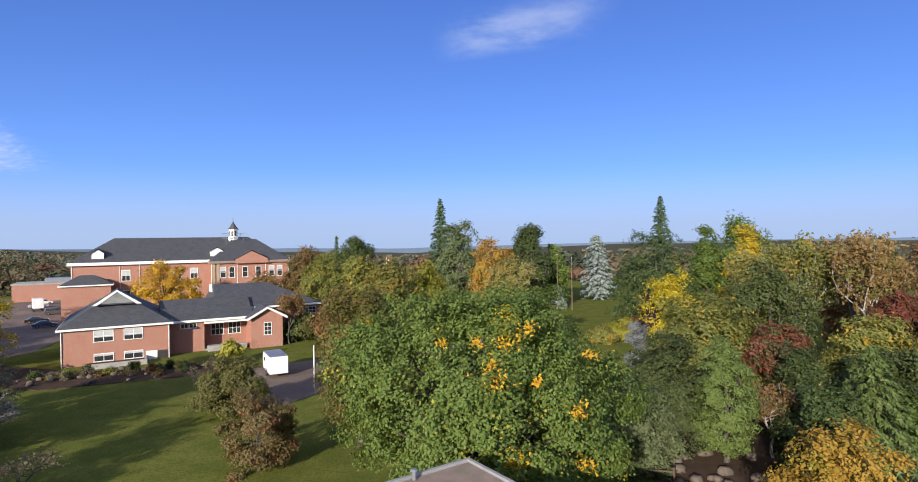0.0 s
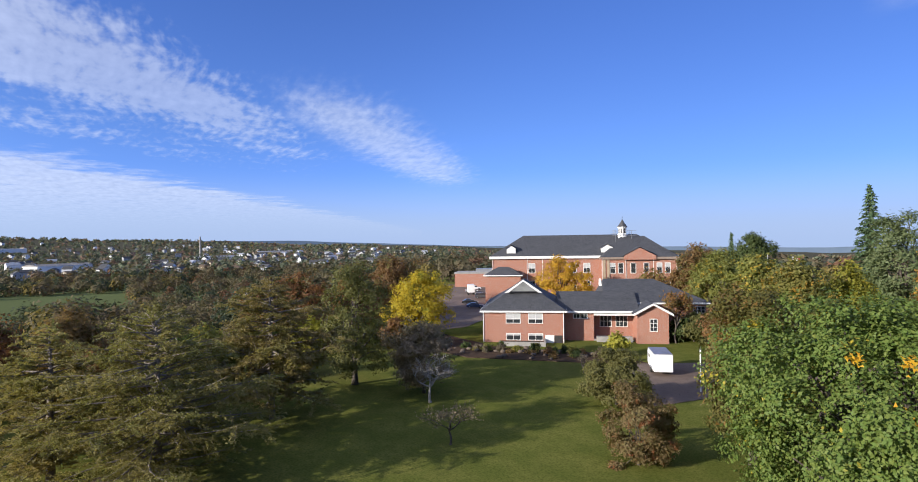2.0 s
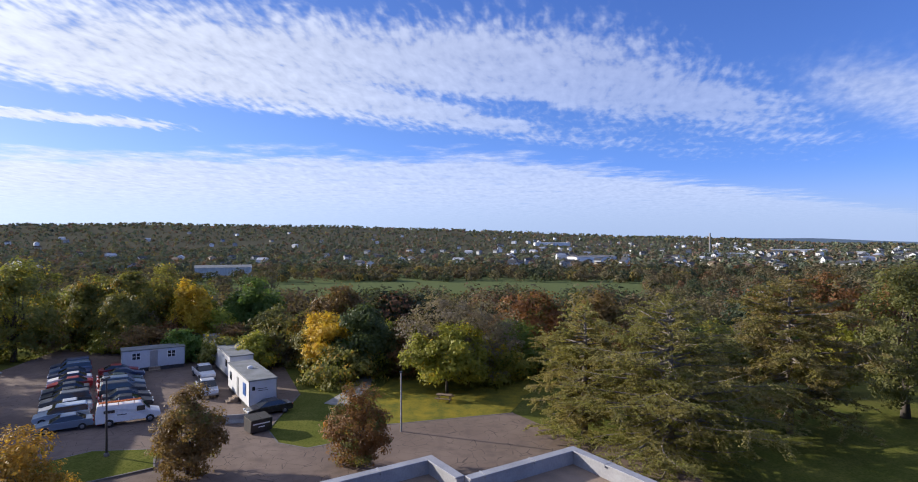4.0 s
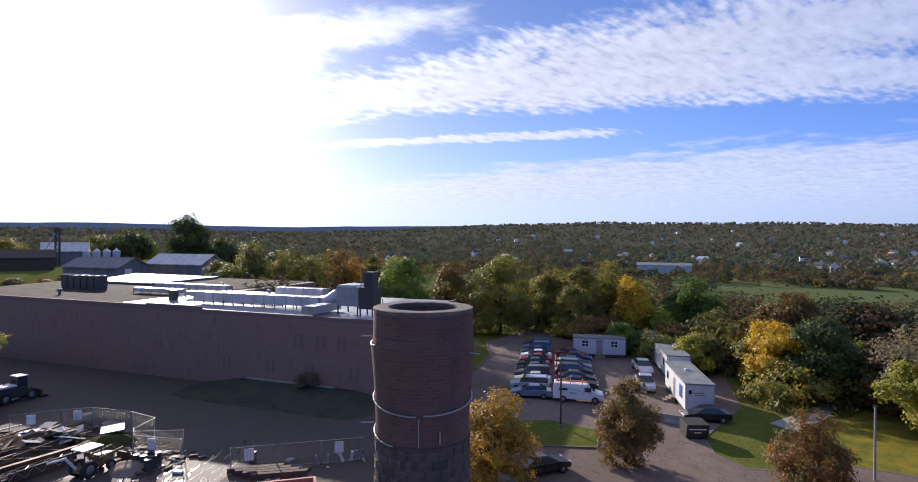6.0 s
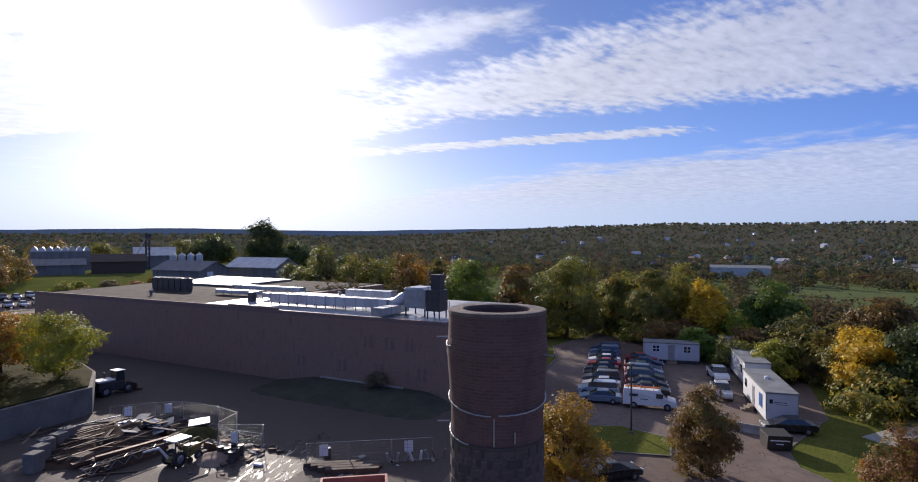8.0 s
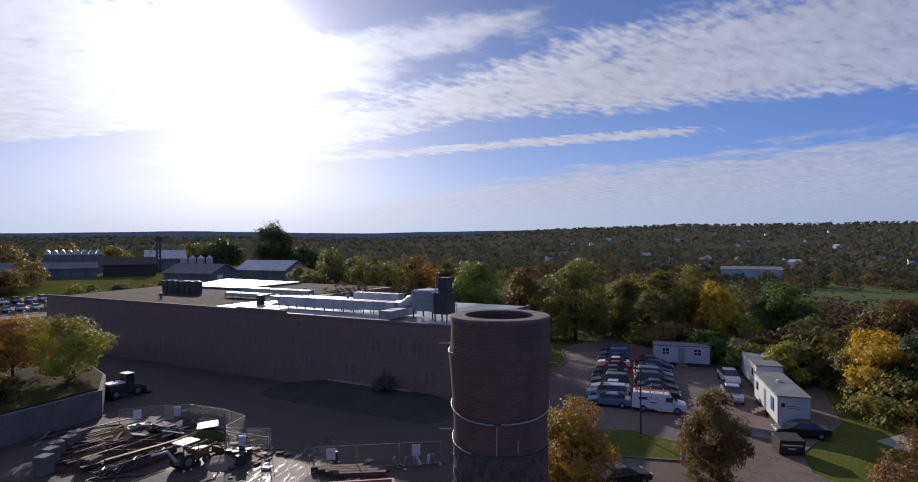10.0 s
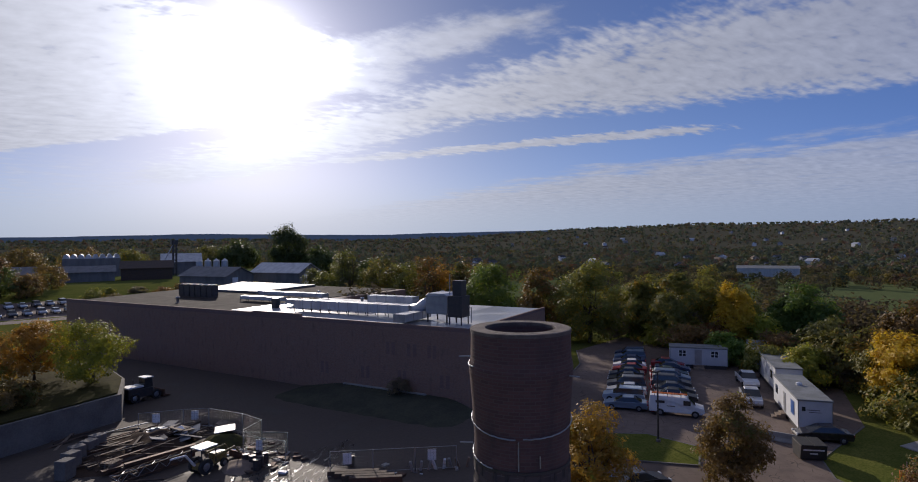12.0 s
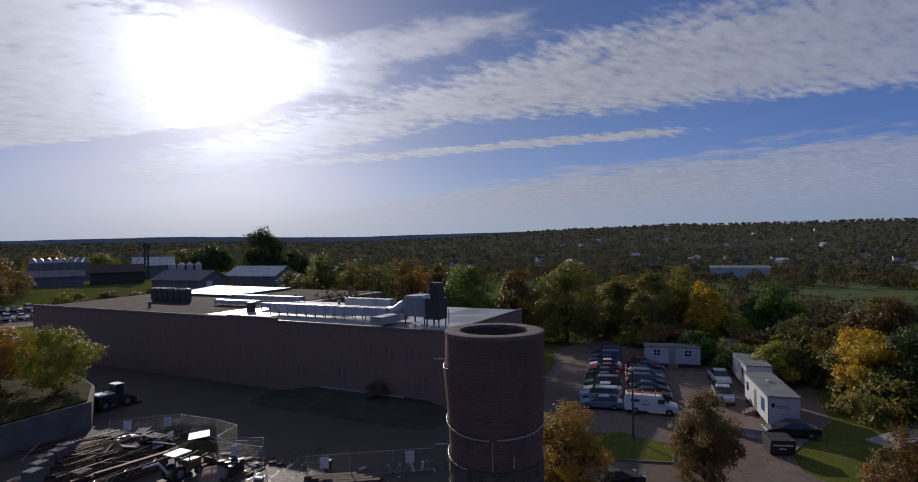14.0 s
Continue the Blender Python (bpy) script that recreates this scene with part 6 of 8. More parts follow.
for k in range(4):
    beam("timber_baulk", "dark timber baulk by the puddle", (-21.8 - k * 0.2, -40.4 + k * 0.75), (-25.0 - k * 0.2, -37.9 + k * 0.75), 0.42, 0.42, TIMBER, 0.05, "timber", "timber by the puddle")
for k in range(8):
    x, y = -27.3 - 0.55 * k, -36.6 + 0.32 * k
    single("short_post", Shape().box(-0.1, 0.1, -0.1, 0.1, 0, 0.9), pile_rng.choice([WOOD, CONCRETE, WHITE]), "short leaning post in a row", "post", pose(x, y, 0.02, pile_rng.uniform(-20, 20), 14, 40), "posts along the fence", bevel=0.01)
skip = thing("open_bin", "faded red steel open bin with rubbish", "bin", pose(-21.1, -32.3, 0.0, 0, 0, -35))
part("body", Shape().box(-2.2, 2.2, -1.1, -1.02, 0.1, 1.5).box(-2.2, 2.2, 1.02, 1.1, 0.1, 1.5).box(-2.2, -2.12, -1.02, 1.02, 0.1, 1.5).box(2.12, 2.2, -1.02, 1.02, 0.1, 1.5).box(-2.12, 2.12, -1.02, 1.02, 0.1, 0.2), FADED_RED, skip)
part("rim", Shape().box(-2.28, 2.28, -1.18, -1.0, 1.5, 1.6).box(-2.28, 2.28, 1.0, 1.18, 1.5, 1.6).box(-2.28, -2.1, -1.0, 1.0, 1.5, 1.6).box(2.1, 2.28, -1.0, 1.0, 1.5, 1.6), FADED_RED, skip)
part("rubbish", Shape().box(-2.0, 2.0, -0.95, 0.95, 0.2, 1.0), SOIL, skip)

# ---- the farm behind the works ----
def barn(name, label, p, q, deep, eave_z, peak_z, wall, roof, doors=0):
    """A gabled barn; p and q are the ends of its front, seen from the works."""
    p, q = Vector((*p, 0)), Vector((*q, 0))
    d = q - p
    t = thing(name, label, "barn", Matrix.Translation((p.x, p.y, ground_z(p.x, p.y))) @ Matrix.Rotation(math.atan2(d.y, d.x), 4, "Z"), "farm buildings")
    w, low_z = d.length, ground_z(p.x, p.y)
    eave_z, peak_z = eave_z - low_z, peak_z - low_z
    part("wall", Shape().prism([(0, 0), (w, 0), (w, deep), (0, deep)], -2, eave_z), wall, t)
    for x in (0.0, w):
        part("gable", Shape().add([(x, 0, eave_z), (x, deep, eave_z), (x, deep / 2, peak_z - 0.2)], [(0, 1, 2)]), wall, t)
    r_ = Shape()
    for y0 in (-0.6, deep + 0.6):
        r_.add([(-0.6, y0, eave_z - 0.25), (w + 0.6, y0, eave_z - 0.25), (w + 0.6, deep / 2, peak_z), (-0.6, deep / 2, peak_z),
                (-0.6, y0, eave_z - 0.05), (w + 0.6, y0, eave_z - 0.05), (w + 0.6, deep / 2, peak_z + 0.2), (-0.6, deep / 2, peak_z + 0.2)],
               [(0, 1, 2, 3), (4, 5, 6, 7), (0, 1, 5, 4), (1, 2, 6, 5), (0, 3, 7, 4)])
    part("roof", r_, roof, t)
    for k in range(doors):
        part("door", Shape().box(w - 0.02, w + 0.1, deep * (0.22 + 0.28 * k), deep * (0.42 + 0.28 * k), -1, eave_z - 0.5), WHITE, t, "pale sliding door")
    return t


barn("barn", "grey metal barn with pale doors", (-88.0, -223.0), (-97.0, -199.7), 12, 7.8, 11.2, BARN_METAL, PALE_METAL, 2)
barn("barn", "long low grey farm barn", (-62.4, -226.6), (-71.7, -204.8), 13, 7.4, 10.4, BARN_METAL, BARN_METAL, 1)
barn("barn", "brown wooden barn of the farm", (-48.8, -255.5), (-66.5, -251.3), 14, 9.8, 12.4, TIMBER, TIMBER)
barn("barn", "grey barn with pale metal roof", (-73.7, -296), (-90.3, -291.8), 14, 11.0, 14.7, BARN_METAL, PALE_METAL)
barn("barn", "low grey shed beside the greenhouse", (-29.1, -258.5), (-46.8, -255.9), 12, 8.8, 10.8, BARN_METAL, BARN_METAL)
barn("barn", "dark shed beside the farm lane", (-2, -262), (-22, -260), 14, 8.5, 11.0, TIMBER, BARN_METAL)
gh = thing("greenhouse", "long greenhouse with rounded pale bays", "greenhouse", pose(-34.7, -298.1, ground_z(-34.7, -298.1), 0, 0, 171.3))
gh_z = 13.3 - ground_z(-34.7, -298.1)
part("wall", Shape().box(0, 21.8, 0, 14, -2, gh_z), BARN_METAL, gh)
for k in range(8):
    arch = Shape().side([(k * 2.72 + 2.72 * i / 6, gh_z + 2.0 * math.sin(math.pi * i / 6) ** 0.6) for i in range(7)][::-1], 0, 14)
    part("bay_roof", arch, PALE_METAL, gh, "rounded pale roof bay")
for k in range(4):
    x, y = -83.6 - 3.4 * k, -272.6 + 1.1 * k
    z_ = ground_z(x, y)
    si = thing("grain_silo", "pale metal grain silo with conical top", "silo", pose(x, y, z_), "silos of the farm")
    part("drum", Shape().lathe([(1.5, -1), (1.5, 11.3 - z_)], 20), PALE_METAL, si)
    part("roof", Shape().lathe([(1.6, 11.3 - z_), (0.25, 12.4 - z_), (0.25, 12.7 - z_), (0.01, 12.7 - z_)], 20), PALE_METAL, si)
el = thing("grain_elevator", "thin grain elevator tower on the farm", "elevator", pose(-75.2, -280.2, ground_z(-75.2, -280.2)))
for x in (-0.7, 0.7):
    for y in (-0.7, 0.7):
        part("leg", Shape().tube([(x, y, -1), (x, y, 15)], [0.24, 0.24], 5), DARK_METAL, el)
for k in range(7):
    part("brace", Shape().tube([(-0.7, -0.7, k * 2.1), (0.7, -0.7, k * 2.1 + 2.1)], [0.09, 0.09], 4).tube([(0.7, 0.7, k * 2.1), (-0.7, 0.7, k * 2.1 + 2.1)], [0.09, 0.09], 4), DARK_METAL, el)
part("head", Shape().box(-1.2, 1.6, -0.9, 0.9, 14.2, 16.2), DARK_METAL, el)
part("spout", Shape().tube([(0.8, 0, 14.0), (4.8, 2, 7)], [0.22, 0.22], 6), GREY_METAL, el)
for k in range(16):
    x, y = -1.5 - 3.1 * (k % 8), -183 - 13 * (k // 8) - 0.4 * (k % 8)
    car(["sedan", "suv"][k % 2], ["silver", "white", "pale blue", "dark grey", "steel blue"][k % 5], pose(x, y, ground_z(x, y) + 0.03, 0, 0, 95), "parked in a far row", "far parked cars")
far_sheet = Shape()
for i in range(13):
    for j in range(13):
        x, y = -32 + 40 * i / 12, -206 + 34 * j / 12
        far_sheet.v.append((x, y, ground_z(x, y) + 0.03))
far_sheet.f = [(i * 13 + j, i * 13 + 13 + j, i * 13 + 14 + j, i * 13 + j + 1) for i in range(12) for j in range(12)]
structure("road_4", far_sheet, ASPHALT, "grey asphalt of the far car park", category="car park")

# ---- trees and shrubs ----
LEAF = {
    "maple": leaves("maple_leaves", (0.085, 0.136, 0.03), (0.14, 0.175, 0.042), (0.34, 0.27, 0.03), 0.5, 0.66, 0.4),
    "green": leaves("green_leaves", (0.0915, 0.152, 0.0335), (0.152, 0.199, 0.0457)),
    "dark": leaves("dark_green_leaves", (0.056, 0.082, 0.028), (0.088, 0.11, 0.038), through=0.42),
    "olive": leaves("olive_leaves", (0.152, 0.168, 0.0457), (0.229, 0.213, 0.061), (0.397, 0.26, 0.0457), 0.5, 0.6),
    "brown": leaves("brown_leaves", (0.168, 0.114, 0.0534), (0.26, 0.152, 0.061), (0.152, 0.152, 0.0457), 0.4, 0.58),
    "yellow": leaves("yellow_leaves", (0.525, 0.375, 0.025), (0.375, 0.3, 0.0375), (0.25, 0.25, 0.0375), 0.35, 0.58, 0.45),
    "gold": leaves("golden_leaves", (0.56, 0.35, 0.04), (0.44, 0.26, 0.035), None, through=0.45),
    "orange": leaves("orange_leaves", (0.62, 0.38, 0.03), (0.55, 0.27, 0.03), None, through=0.45),
    "amber": leaves("amber_leaves", (0.4, 0.22, 0.04), (0.3, 0.2, 0.045), (0.25, 0.25, 0.0375), 0.4, 0.6, 0.45),
    "sage": leaves("sage_green_leaves", (0.12, 0.15, 0.07), (0.17, 0.19, 0.09)),
    "moss": leaves("dark_olive_leaves", (0.12, 0.124, 0.042), (0.168, 0.158, 0.055), through=0.45),
    "berry": leaves("red_brown_leaves", (0.22, 0.145, 0.075), (0.175, 0.155, 0.065), (0.28, 0.11, 0.055), 0.9, 0.62),
    "bronze": leaves("bronze_green_leaves", (0.12, 0.125, 0.036), (0.175, 0.165, 0.045), (0.26, 0.17, 0.045), 0.6, 0.58),
    "frost": leaves("blue_grey_leaves", (0.2, 0.22, 0.25), (0.3, 0.32, 0.35)),
    "pale": leaves("pale_yellow_green_leaves", (0.22, 0.21, 0.075), (0.28, 0.25, 0.085)),
    "lime": leaves("yellow_green_leaves", (0.3, 0.288, 0.0438), (0.213, 0.237, 0.0375), (0.525, 0.4, 0.0375), 0.4, 0.62, 0.45),
    "rust": leaves("rust_leaves", (0.23, 0.115, 0.045), (0.17, 0.1, 0.042), (0.125, 0.125, 0.0375), 0.5, 0.54),
    "red": leaves("red_leaves", (0.2, 0.055, 0.035), (0.12, 0.06, 0.04), (0.0875, 0.0875, 0.0375), 0.6, 0.52),
    "plum": leaves("plum_leaves", (0.0625, 0.0375, 0.0438), (0.1, 0.0562, 0.0625)),
    "grey": leaves("grey_brown_leaves", (0.213, 0.175, 0.125), (0.15, 0.125, 0.0875)),
    "spruce": leaves("spruce_needles", (0.0569, 0.0975, 0.0488), (0.0975, 0.138, 0.065), through=0.25),
    "blue": leaves("blue_spruce_needles", (0.163, 0.2, 0.188), (0.25, 0.288, 0.275), through=0.25),
    "fresh": leaves("fresh_green_needles", (0.072, 0.12, 0.032), (0.115, 0.16, 0.045), through=0.2),
    "larch": leaves("olive_needles", (0.21, 0.18, 0.075), (0.3, 0.25, 0.105), (0.23, 0.215, 0.075), 0.3, 0.5, 0.52),
    "cedar": leaves("cedar_foliage", (0.115, 0.14, 0.036), (0.085, 0.112, 0.03), through=0.15),
}


def unit(a):
    return a / np.maximum(np.linalg.norm(a, axis=-1, keepdims=True), 1e-9)


def leaf_mesh(name, at, facing, size, mat, slim=0.62, along=None, rng=None, folded=False):
    """Many small leaves, each a separate island: a pointed triangle, or two where they are folded."""
    n = len(at)
    facing = unit(facing)
    t = along if along is not None else rng.normal(size=(n, 3))
    t = unit(t - (t * facing).sum(1, keepdims=True) * facing)
    b = np.cross(facing, t)
    s = (size * rng.uniform(0.65, 1.35, n))[:, None]
    droop = facing * s * rng.uniform(-0.1, 0.35, (n, 1))
    if folded:
        corners = [at - t * s, at + b * s * slim + droop, at + t * s, at - b * s * slim + droop]
    else:
        corners = [at - t * s * 0.8 + b * s * slim + droop, at + t * s * 1.2, at - t * s * 0.8 - b * s * slim]
    k = len(corners)
    v = np.stack(corners, 1).reshape(-1, 3)
    me = bpy.data.meshes.new(name)
    me.vertices.add(k * n), me.loops.add(k * n), me.polygons.add(n)
    me.vertices.foreach_set("co", v.astype(np.float32).ravel())
    me.loops.foreach_set("vertex_index", np.arange(k * n, dtype=np.int32))
    me.polygons.foreach_set("loop_start", np.arange(0, k * n, k, dtype=np.int32))
    me.polygons.foreach_set("loop_total", np.full(n, k, np.int32))
    me.materials.append(mat)
    me.update(calc_edges=True)
    return me


def curve_points(a, b, rng, bend=0.12, n=5):
    a, b = np.array(a, float), np.array(b, float)
    off = rng.normal(size=3) * np.linalg.norm(b - a) * bend
    ts = np.linspace(0, 1, n)[:, None]
    return a + (b - a) * ts + off * 4 * ts * (1 - ts)


TREE_NO = [0]


def broadleaf(name, label, x, y, top, wide, mat, leaf=0.3, low=0.22, dense=1.0, bark=None, category="tree", clumps=None, lean=0.98, group="", base=None, limbs=None, trunk=True, cap=16000, shell=0.3, clump=1.0):
    """A tree or shrub: a tapered trunk, limbs to the clumps of its crown, and the leaves."""
    TREE_NO[0] += 1
    rng = np.random.default_rng(100 + TREE_NO[0])
    z0 = (2.9 if "terrace" in label else ground_z(x, y) - 0.1) if base is None else base
    h = top - z0
    a, c = wide / 2, h * (1 - low) / 2
    mid = np.array([0, 0, h * low + c])
    k = clumps or int(min(max(42, 12.0 * (a * a * c) ** 0.4), 150))
    d = unit(rng.normal(size=(k, 3)))
    d[:, 2] = np.where(d[:, 2] < -0.88, -d[:, 2], d[:, 2])
    seed = rng.uniform(0, 50)
    lump = np.array([1 + 0.4 * noise.noise((p[0] * 1.6 + seed, p[1] * 1.6, p[2] * 1.6)) for p in d])[:, None]
    rad = (shell + (0.86 - shell) * np.sqrt(rng.uniform(0, 1, (k, 1)))) * lump
    rc = (a * a * c) ** (1 / 3) * rng.uniform(0.17, 0.31, (k, 1)) * clump
    centre = mid + d * rad * np.array([a, a, c]) * lean
    area = 4 * math.pi * ((a * a) ** 1.6 / 2 + (a * c) ** 1.6) ** (1 / 1.6) * 0.8
    n = int(min(max(2.1 * dense * area / (1.24 * leaf * leaf), 500), cap))
    twigs = max(60, n // 11)
    i = rng.integers(0, k, twigs)
    o = unit(rng.normal(size=(twigs, 3)) + d[i] * 0.7 + np.array([0, 0, 0.3]))
    spread = rng.uniform(0.3, 1.2, (twigs, 1)) ** 0.6
    at = centre[i] + o * rc[i] * spread * np.array([1.15, 1.15, 0.75])
    own = rng.integers(0, twigs, n)
    i, o, at = i[own], o[own], at[own] + rng.normal(size=(n, 3)) * leaf * np.array([1.7, 1.7, 1.2])
    # the crown is brought to its width and height
    fit_xy = a / np.percentile(np.hypot(at[:, 0], at[:, 1]), 96)
    fit_z = (h - mid[2]) / (np.percentile(at[:, 2], 99) - mid[2])
    for points in (at, centre):
        points[:, :2] *= fit_xy
        points[:, 2] = mid[2] + (points[:, 2] - mid[2]) * np.where(points[:, 2] > mid[2], fit_z, 1.0)
    at[:, 2] = np.maximum(at[:, 2], 0.12)
    facing = o + 0.45 * d[i] + np.array([0, 0, 0.5]) + rng.normal(size=(n, 3)) * 0.55
    t = thing(name, label, category, pose(x, y, z0, 0, 0, float(rng.uniform(0, 360))), group)
    wood = Shape()
    r0 = max(0.06, 0.03 * h ** 1.12 * 0.6)
    fork = h * (max(low, 0.1) + 0.12)
    wood.tube([(0, 0, -0.2), (0.03 * h * rng.normal() * 0.3, 0.02 * h * rng.normal() * 0.3, fork * 0.55), (0.0, 0.0, fork)], [r0 * 1.35, r0 * 0.9, r0 * 0.72], 8)
    wood.tube(curve_points((0, 0, fork), mid + np.array([0, 0, c * 0.75]), rng, 0.05), np.linspace(r0 * 0.7, r0 * 0.12, 5), 6)
    for j in rng.permutation(k)[:limbs or min(k, 22)]:
        start = np.array([0, 0, fork * rng.uniform(0.75, 1.0) + max(0, centre[j][2] - fork) * rng.uniform(0, 0.4)])
        wood.tube(curve_points(start, centre[j], rng), np.linspace(r0 * 0.42, r0 * 0.05, 5), 5)
    part("trunk", wood.mesh("trunk", bark or BARK, True), bark or BARK, t)
    part("crown", leaf_mesh("crown", at, facing, leaf, LEAF[mat], rng=rng, folded=math.hypot(x, y) < 40), LEAF[mat], t)
    return t


def spruce(name, label, x, y, top, wide, mat="spruce", leaf=0.3, low=0.08, step=0.55, group="", base=None, droop=0.25, taper=0.9, airy=1.0, cap=16000, bark=None):
    """A conifer: a straight trunk, whorls of boughs and flat sprays of needles along them."""
    TREE_NO[0] += 1
    rng = np.random.default_rng(300 + TREE_NO[0])
    z0 = ground_z(x, y) - 0.1 if base is None else base
    h = top - z0
    t = thing(name, label, "tree", pose(x, y, z0, 0, 0, float(rng.uniform(0, 360))), group)
    wood = Shape().tube([(0, 0, -0.2), (0, 0, h * 0.5), (0, 0, h * 0.985)], [0.018 * h + 0.05, 0.01 * h + 0.03, 0.015], 8)
    at, along, face = [], [], []
    z = h * low
    while z < h * 0.985:
        u = (z / h - low) / (1 - low)
        reach = wide / 2 * (1 - u) ** taper * (1 if u > 0.07 else 0.75) + 0.12
        m = max(4, int((6 + 3 * (1 - u)) * airy))
        turn = rng.uniform(0, 6.28)
        for j in range(m):
            a = turn + 2 * math.pi * j / m + rng.normal() * 0.15
            length = reach * rng.uniform(0.72, 1.12)
            rise = rng.normal() * 0.08 - droop * (1 - 0.9 * u)
            end = np.array([math.cos(a) * length, math.sin(a) * length, z + length * rise])
            pts = curve_points((0, 0, z), end, rng, 0.05, 4)
            pts[1:3, 2] += length * 0.05
            if length > 0.8:
                wood.tube(pts, np.linspace(0.012 * length + 0.012, 0.008, 4), 4, False)
            q = max(3, int(length / leaf * 4.2))
            f = rng.uniform(0.12, 1.04, q)
            p = np.stack([np.interp(f, np.linspace(0, 1, 4), pts[:, i]) for i in range(3)], 1)
            side = np.array([-math.sin(a), math.cos(a), 0])
            sway = rng.uniform(-1, 1, (q, 1)) * length * 0.2 * (1.1 - f[:, None])
            at.append(p + side * sway + rng.normal(size=(q, 3)) * leaf * 0.25 - np.array([0, 0, 1]) * np.abs(sway) * 0.35)
            along.append(np.array([math.cos(a), math.sin(a), rise - 0.25]) + side * np.sign(sway) * 0.7 + rng.normal(size=(q, 3)) * 0.25)
            face.append(np.array([math.cos(a) * 0.5, math.sin(a) * 0.5, 0.8]) + rng.normal(size=(q, 3)) * 0.4)
        z += step * rng.uniform(0.8, 1.2) * (1 - 0.45 * u)
    at, along, face = np.concatenate(at), np.concatenate(along), np.concatenate(face)
    if len(at) > cap:
        keep = rng.permutation(len(at))[:cap]
        at, along, face = at[keep], along[keep], face[keep]
    at[:, 2] = np.maximum(at[:, 2], 0.1)
    part("trunk", wood.mesh("trunk", bark or BARK, True), bark or BARK, t)
    part("crown", leaf_mesh("crown", at, face, leaf, LEAF[mat], 0.42, along, rng), LEAF[mat], t)
    return t


def pine(name, label, x, y, top, wide, mat="larch", leaf=0.2, low=0.12, boughs=70, cap=30000, group=""):
    """A broad open conifer: long uneven boughs with tufts, and gaps between the layers."""
    TREE_NO[0] += 1
    rng = np.random.default_rng(500 + TREE_NO[0])
    z0 = ground_z(x, y) - 0.1
    h = top - z0
    t = thing(name, label, "tree", pose(x, y, z0, 0, 0, float(rng.uniform(0, 360))), group)
    wood = Shape().tube([(0, 0, -0.2), (0.1, 0.05, h * 0.4), (-0.05, 0.1, h * 0.75), (0, 0, h * 0.97)], [0.34, 0.25, 0.14, 0.04], 9)
    at, along, face = [], [], []
    for b in range(boughs):
        u = (b + rng.uniform(0, 1)) / boughs
        z = h * (low + (1 - low) * u * 0.98)
        reach = wide / 2 * (math.sin(math.pi * min(1.0, 0.3 + 0.70 * u)) ** 0.65) * rng.uniform(0.45, 1.1)
        a = b * 2.4 + rng.normal() * 0.4
        rise = rng.uniform(-0.2, 0.12) + 0.25 * u
        end = np.array([math.cos(a) * reach, math.sin(a) * reach, z + reach * rise])
        pts = curve_points((0, 0, z), end, rng, 0.07, 6)
        wood.tube(pts, np.linspace(0.025 + 0.014 * reach, 0.012, 6), 5, False)
        for w in range(int(6 + reach * 3.6)):
            f = rng.uniform(0.22, 1.0)
            p0 = np.array([np.interp(f, np.linspace(0, 1, 6), pts[:, i]) for i in range(3)])
            s = 1 if w % 2 else -1
            tw = np.array([math.cos(a + s * 0.9), math.sin(a + s * 0.9), rng.normal() * 0.2 - 0.08]) * reach * rng.uniform(0.12, 0.32)
            if reach > 2 and w % 3 == 0:
                wood.tube([p0, p0 + tw], [0.012, 0.006], 3, False)
            q = int(max(5, np.linalg.norm(tw) / leaf * 5))
            g_ = rng.uniform(0, 1.1, (q, 1))
            at.append(p0 + tw * g_ + rng.normal(size=(q, 3)) * leaf * np.array([0.7, 0.7, 0.45]))
            along.append(unit(tw[None]) + rng.normal(size=(q, 3)) * 0.6)
            face.append(np.array([0, 0, 1.0]) + rng.normal(size=(q, 3)) * 0.5)
    at, along, face = np.concatenate(at), np.concatenate(along), np.concatenate(face)
    if len(at) > cap:
        keep = rng.permutation(len(at))[:cap]
        at, along, face = at[keep], along[keep], face[keep]
    at[:, 2] = np.maximum(at[:, 2], 0.1)
    part("trunk", wood.mesh("trunk", GREY_BARK, True), GREY_BARK, t, "grey bark with bare inner boughs")
    part("crown", leaf_mesh("crown", at, face, leaf, LEAF[mat], 0.36, along, rng), LEAF[mat], t)
    return t


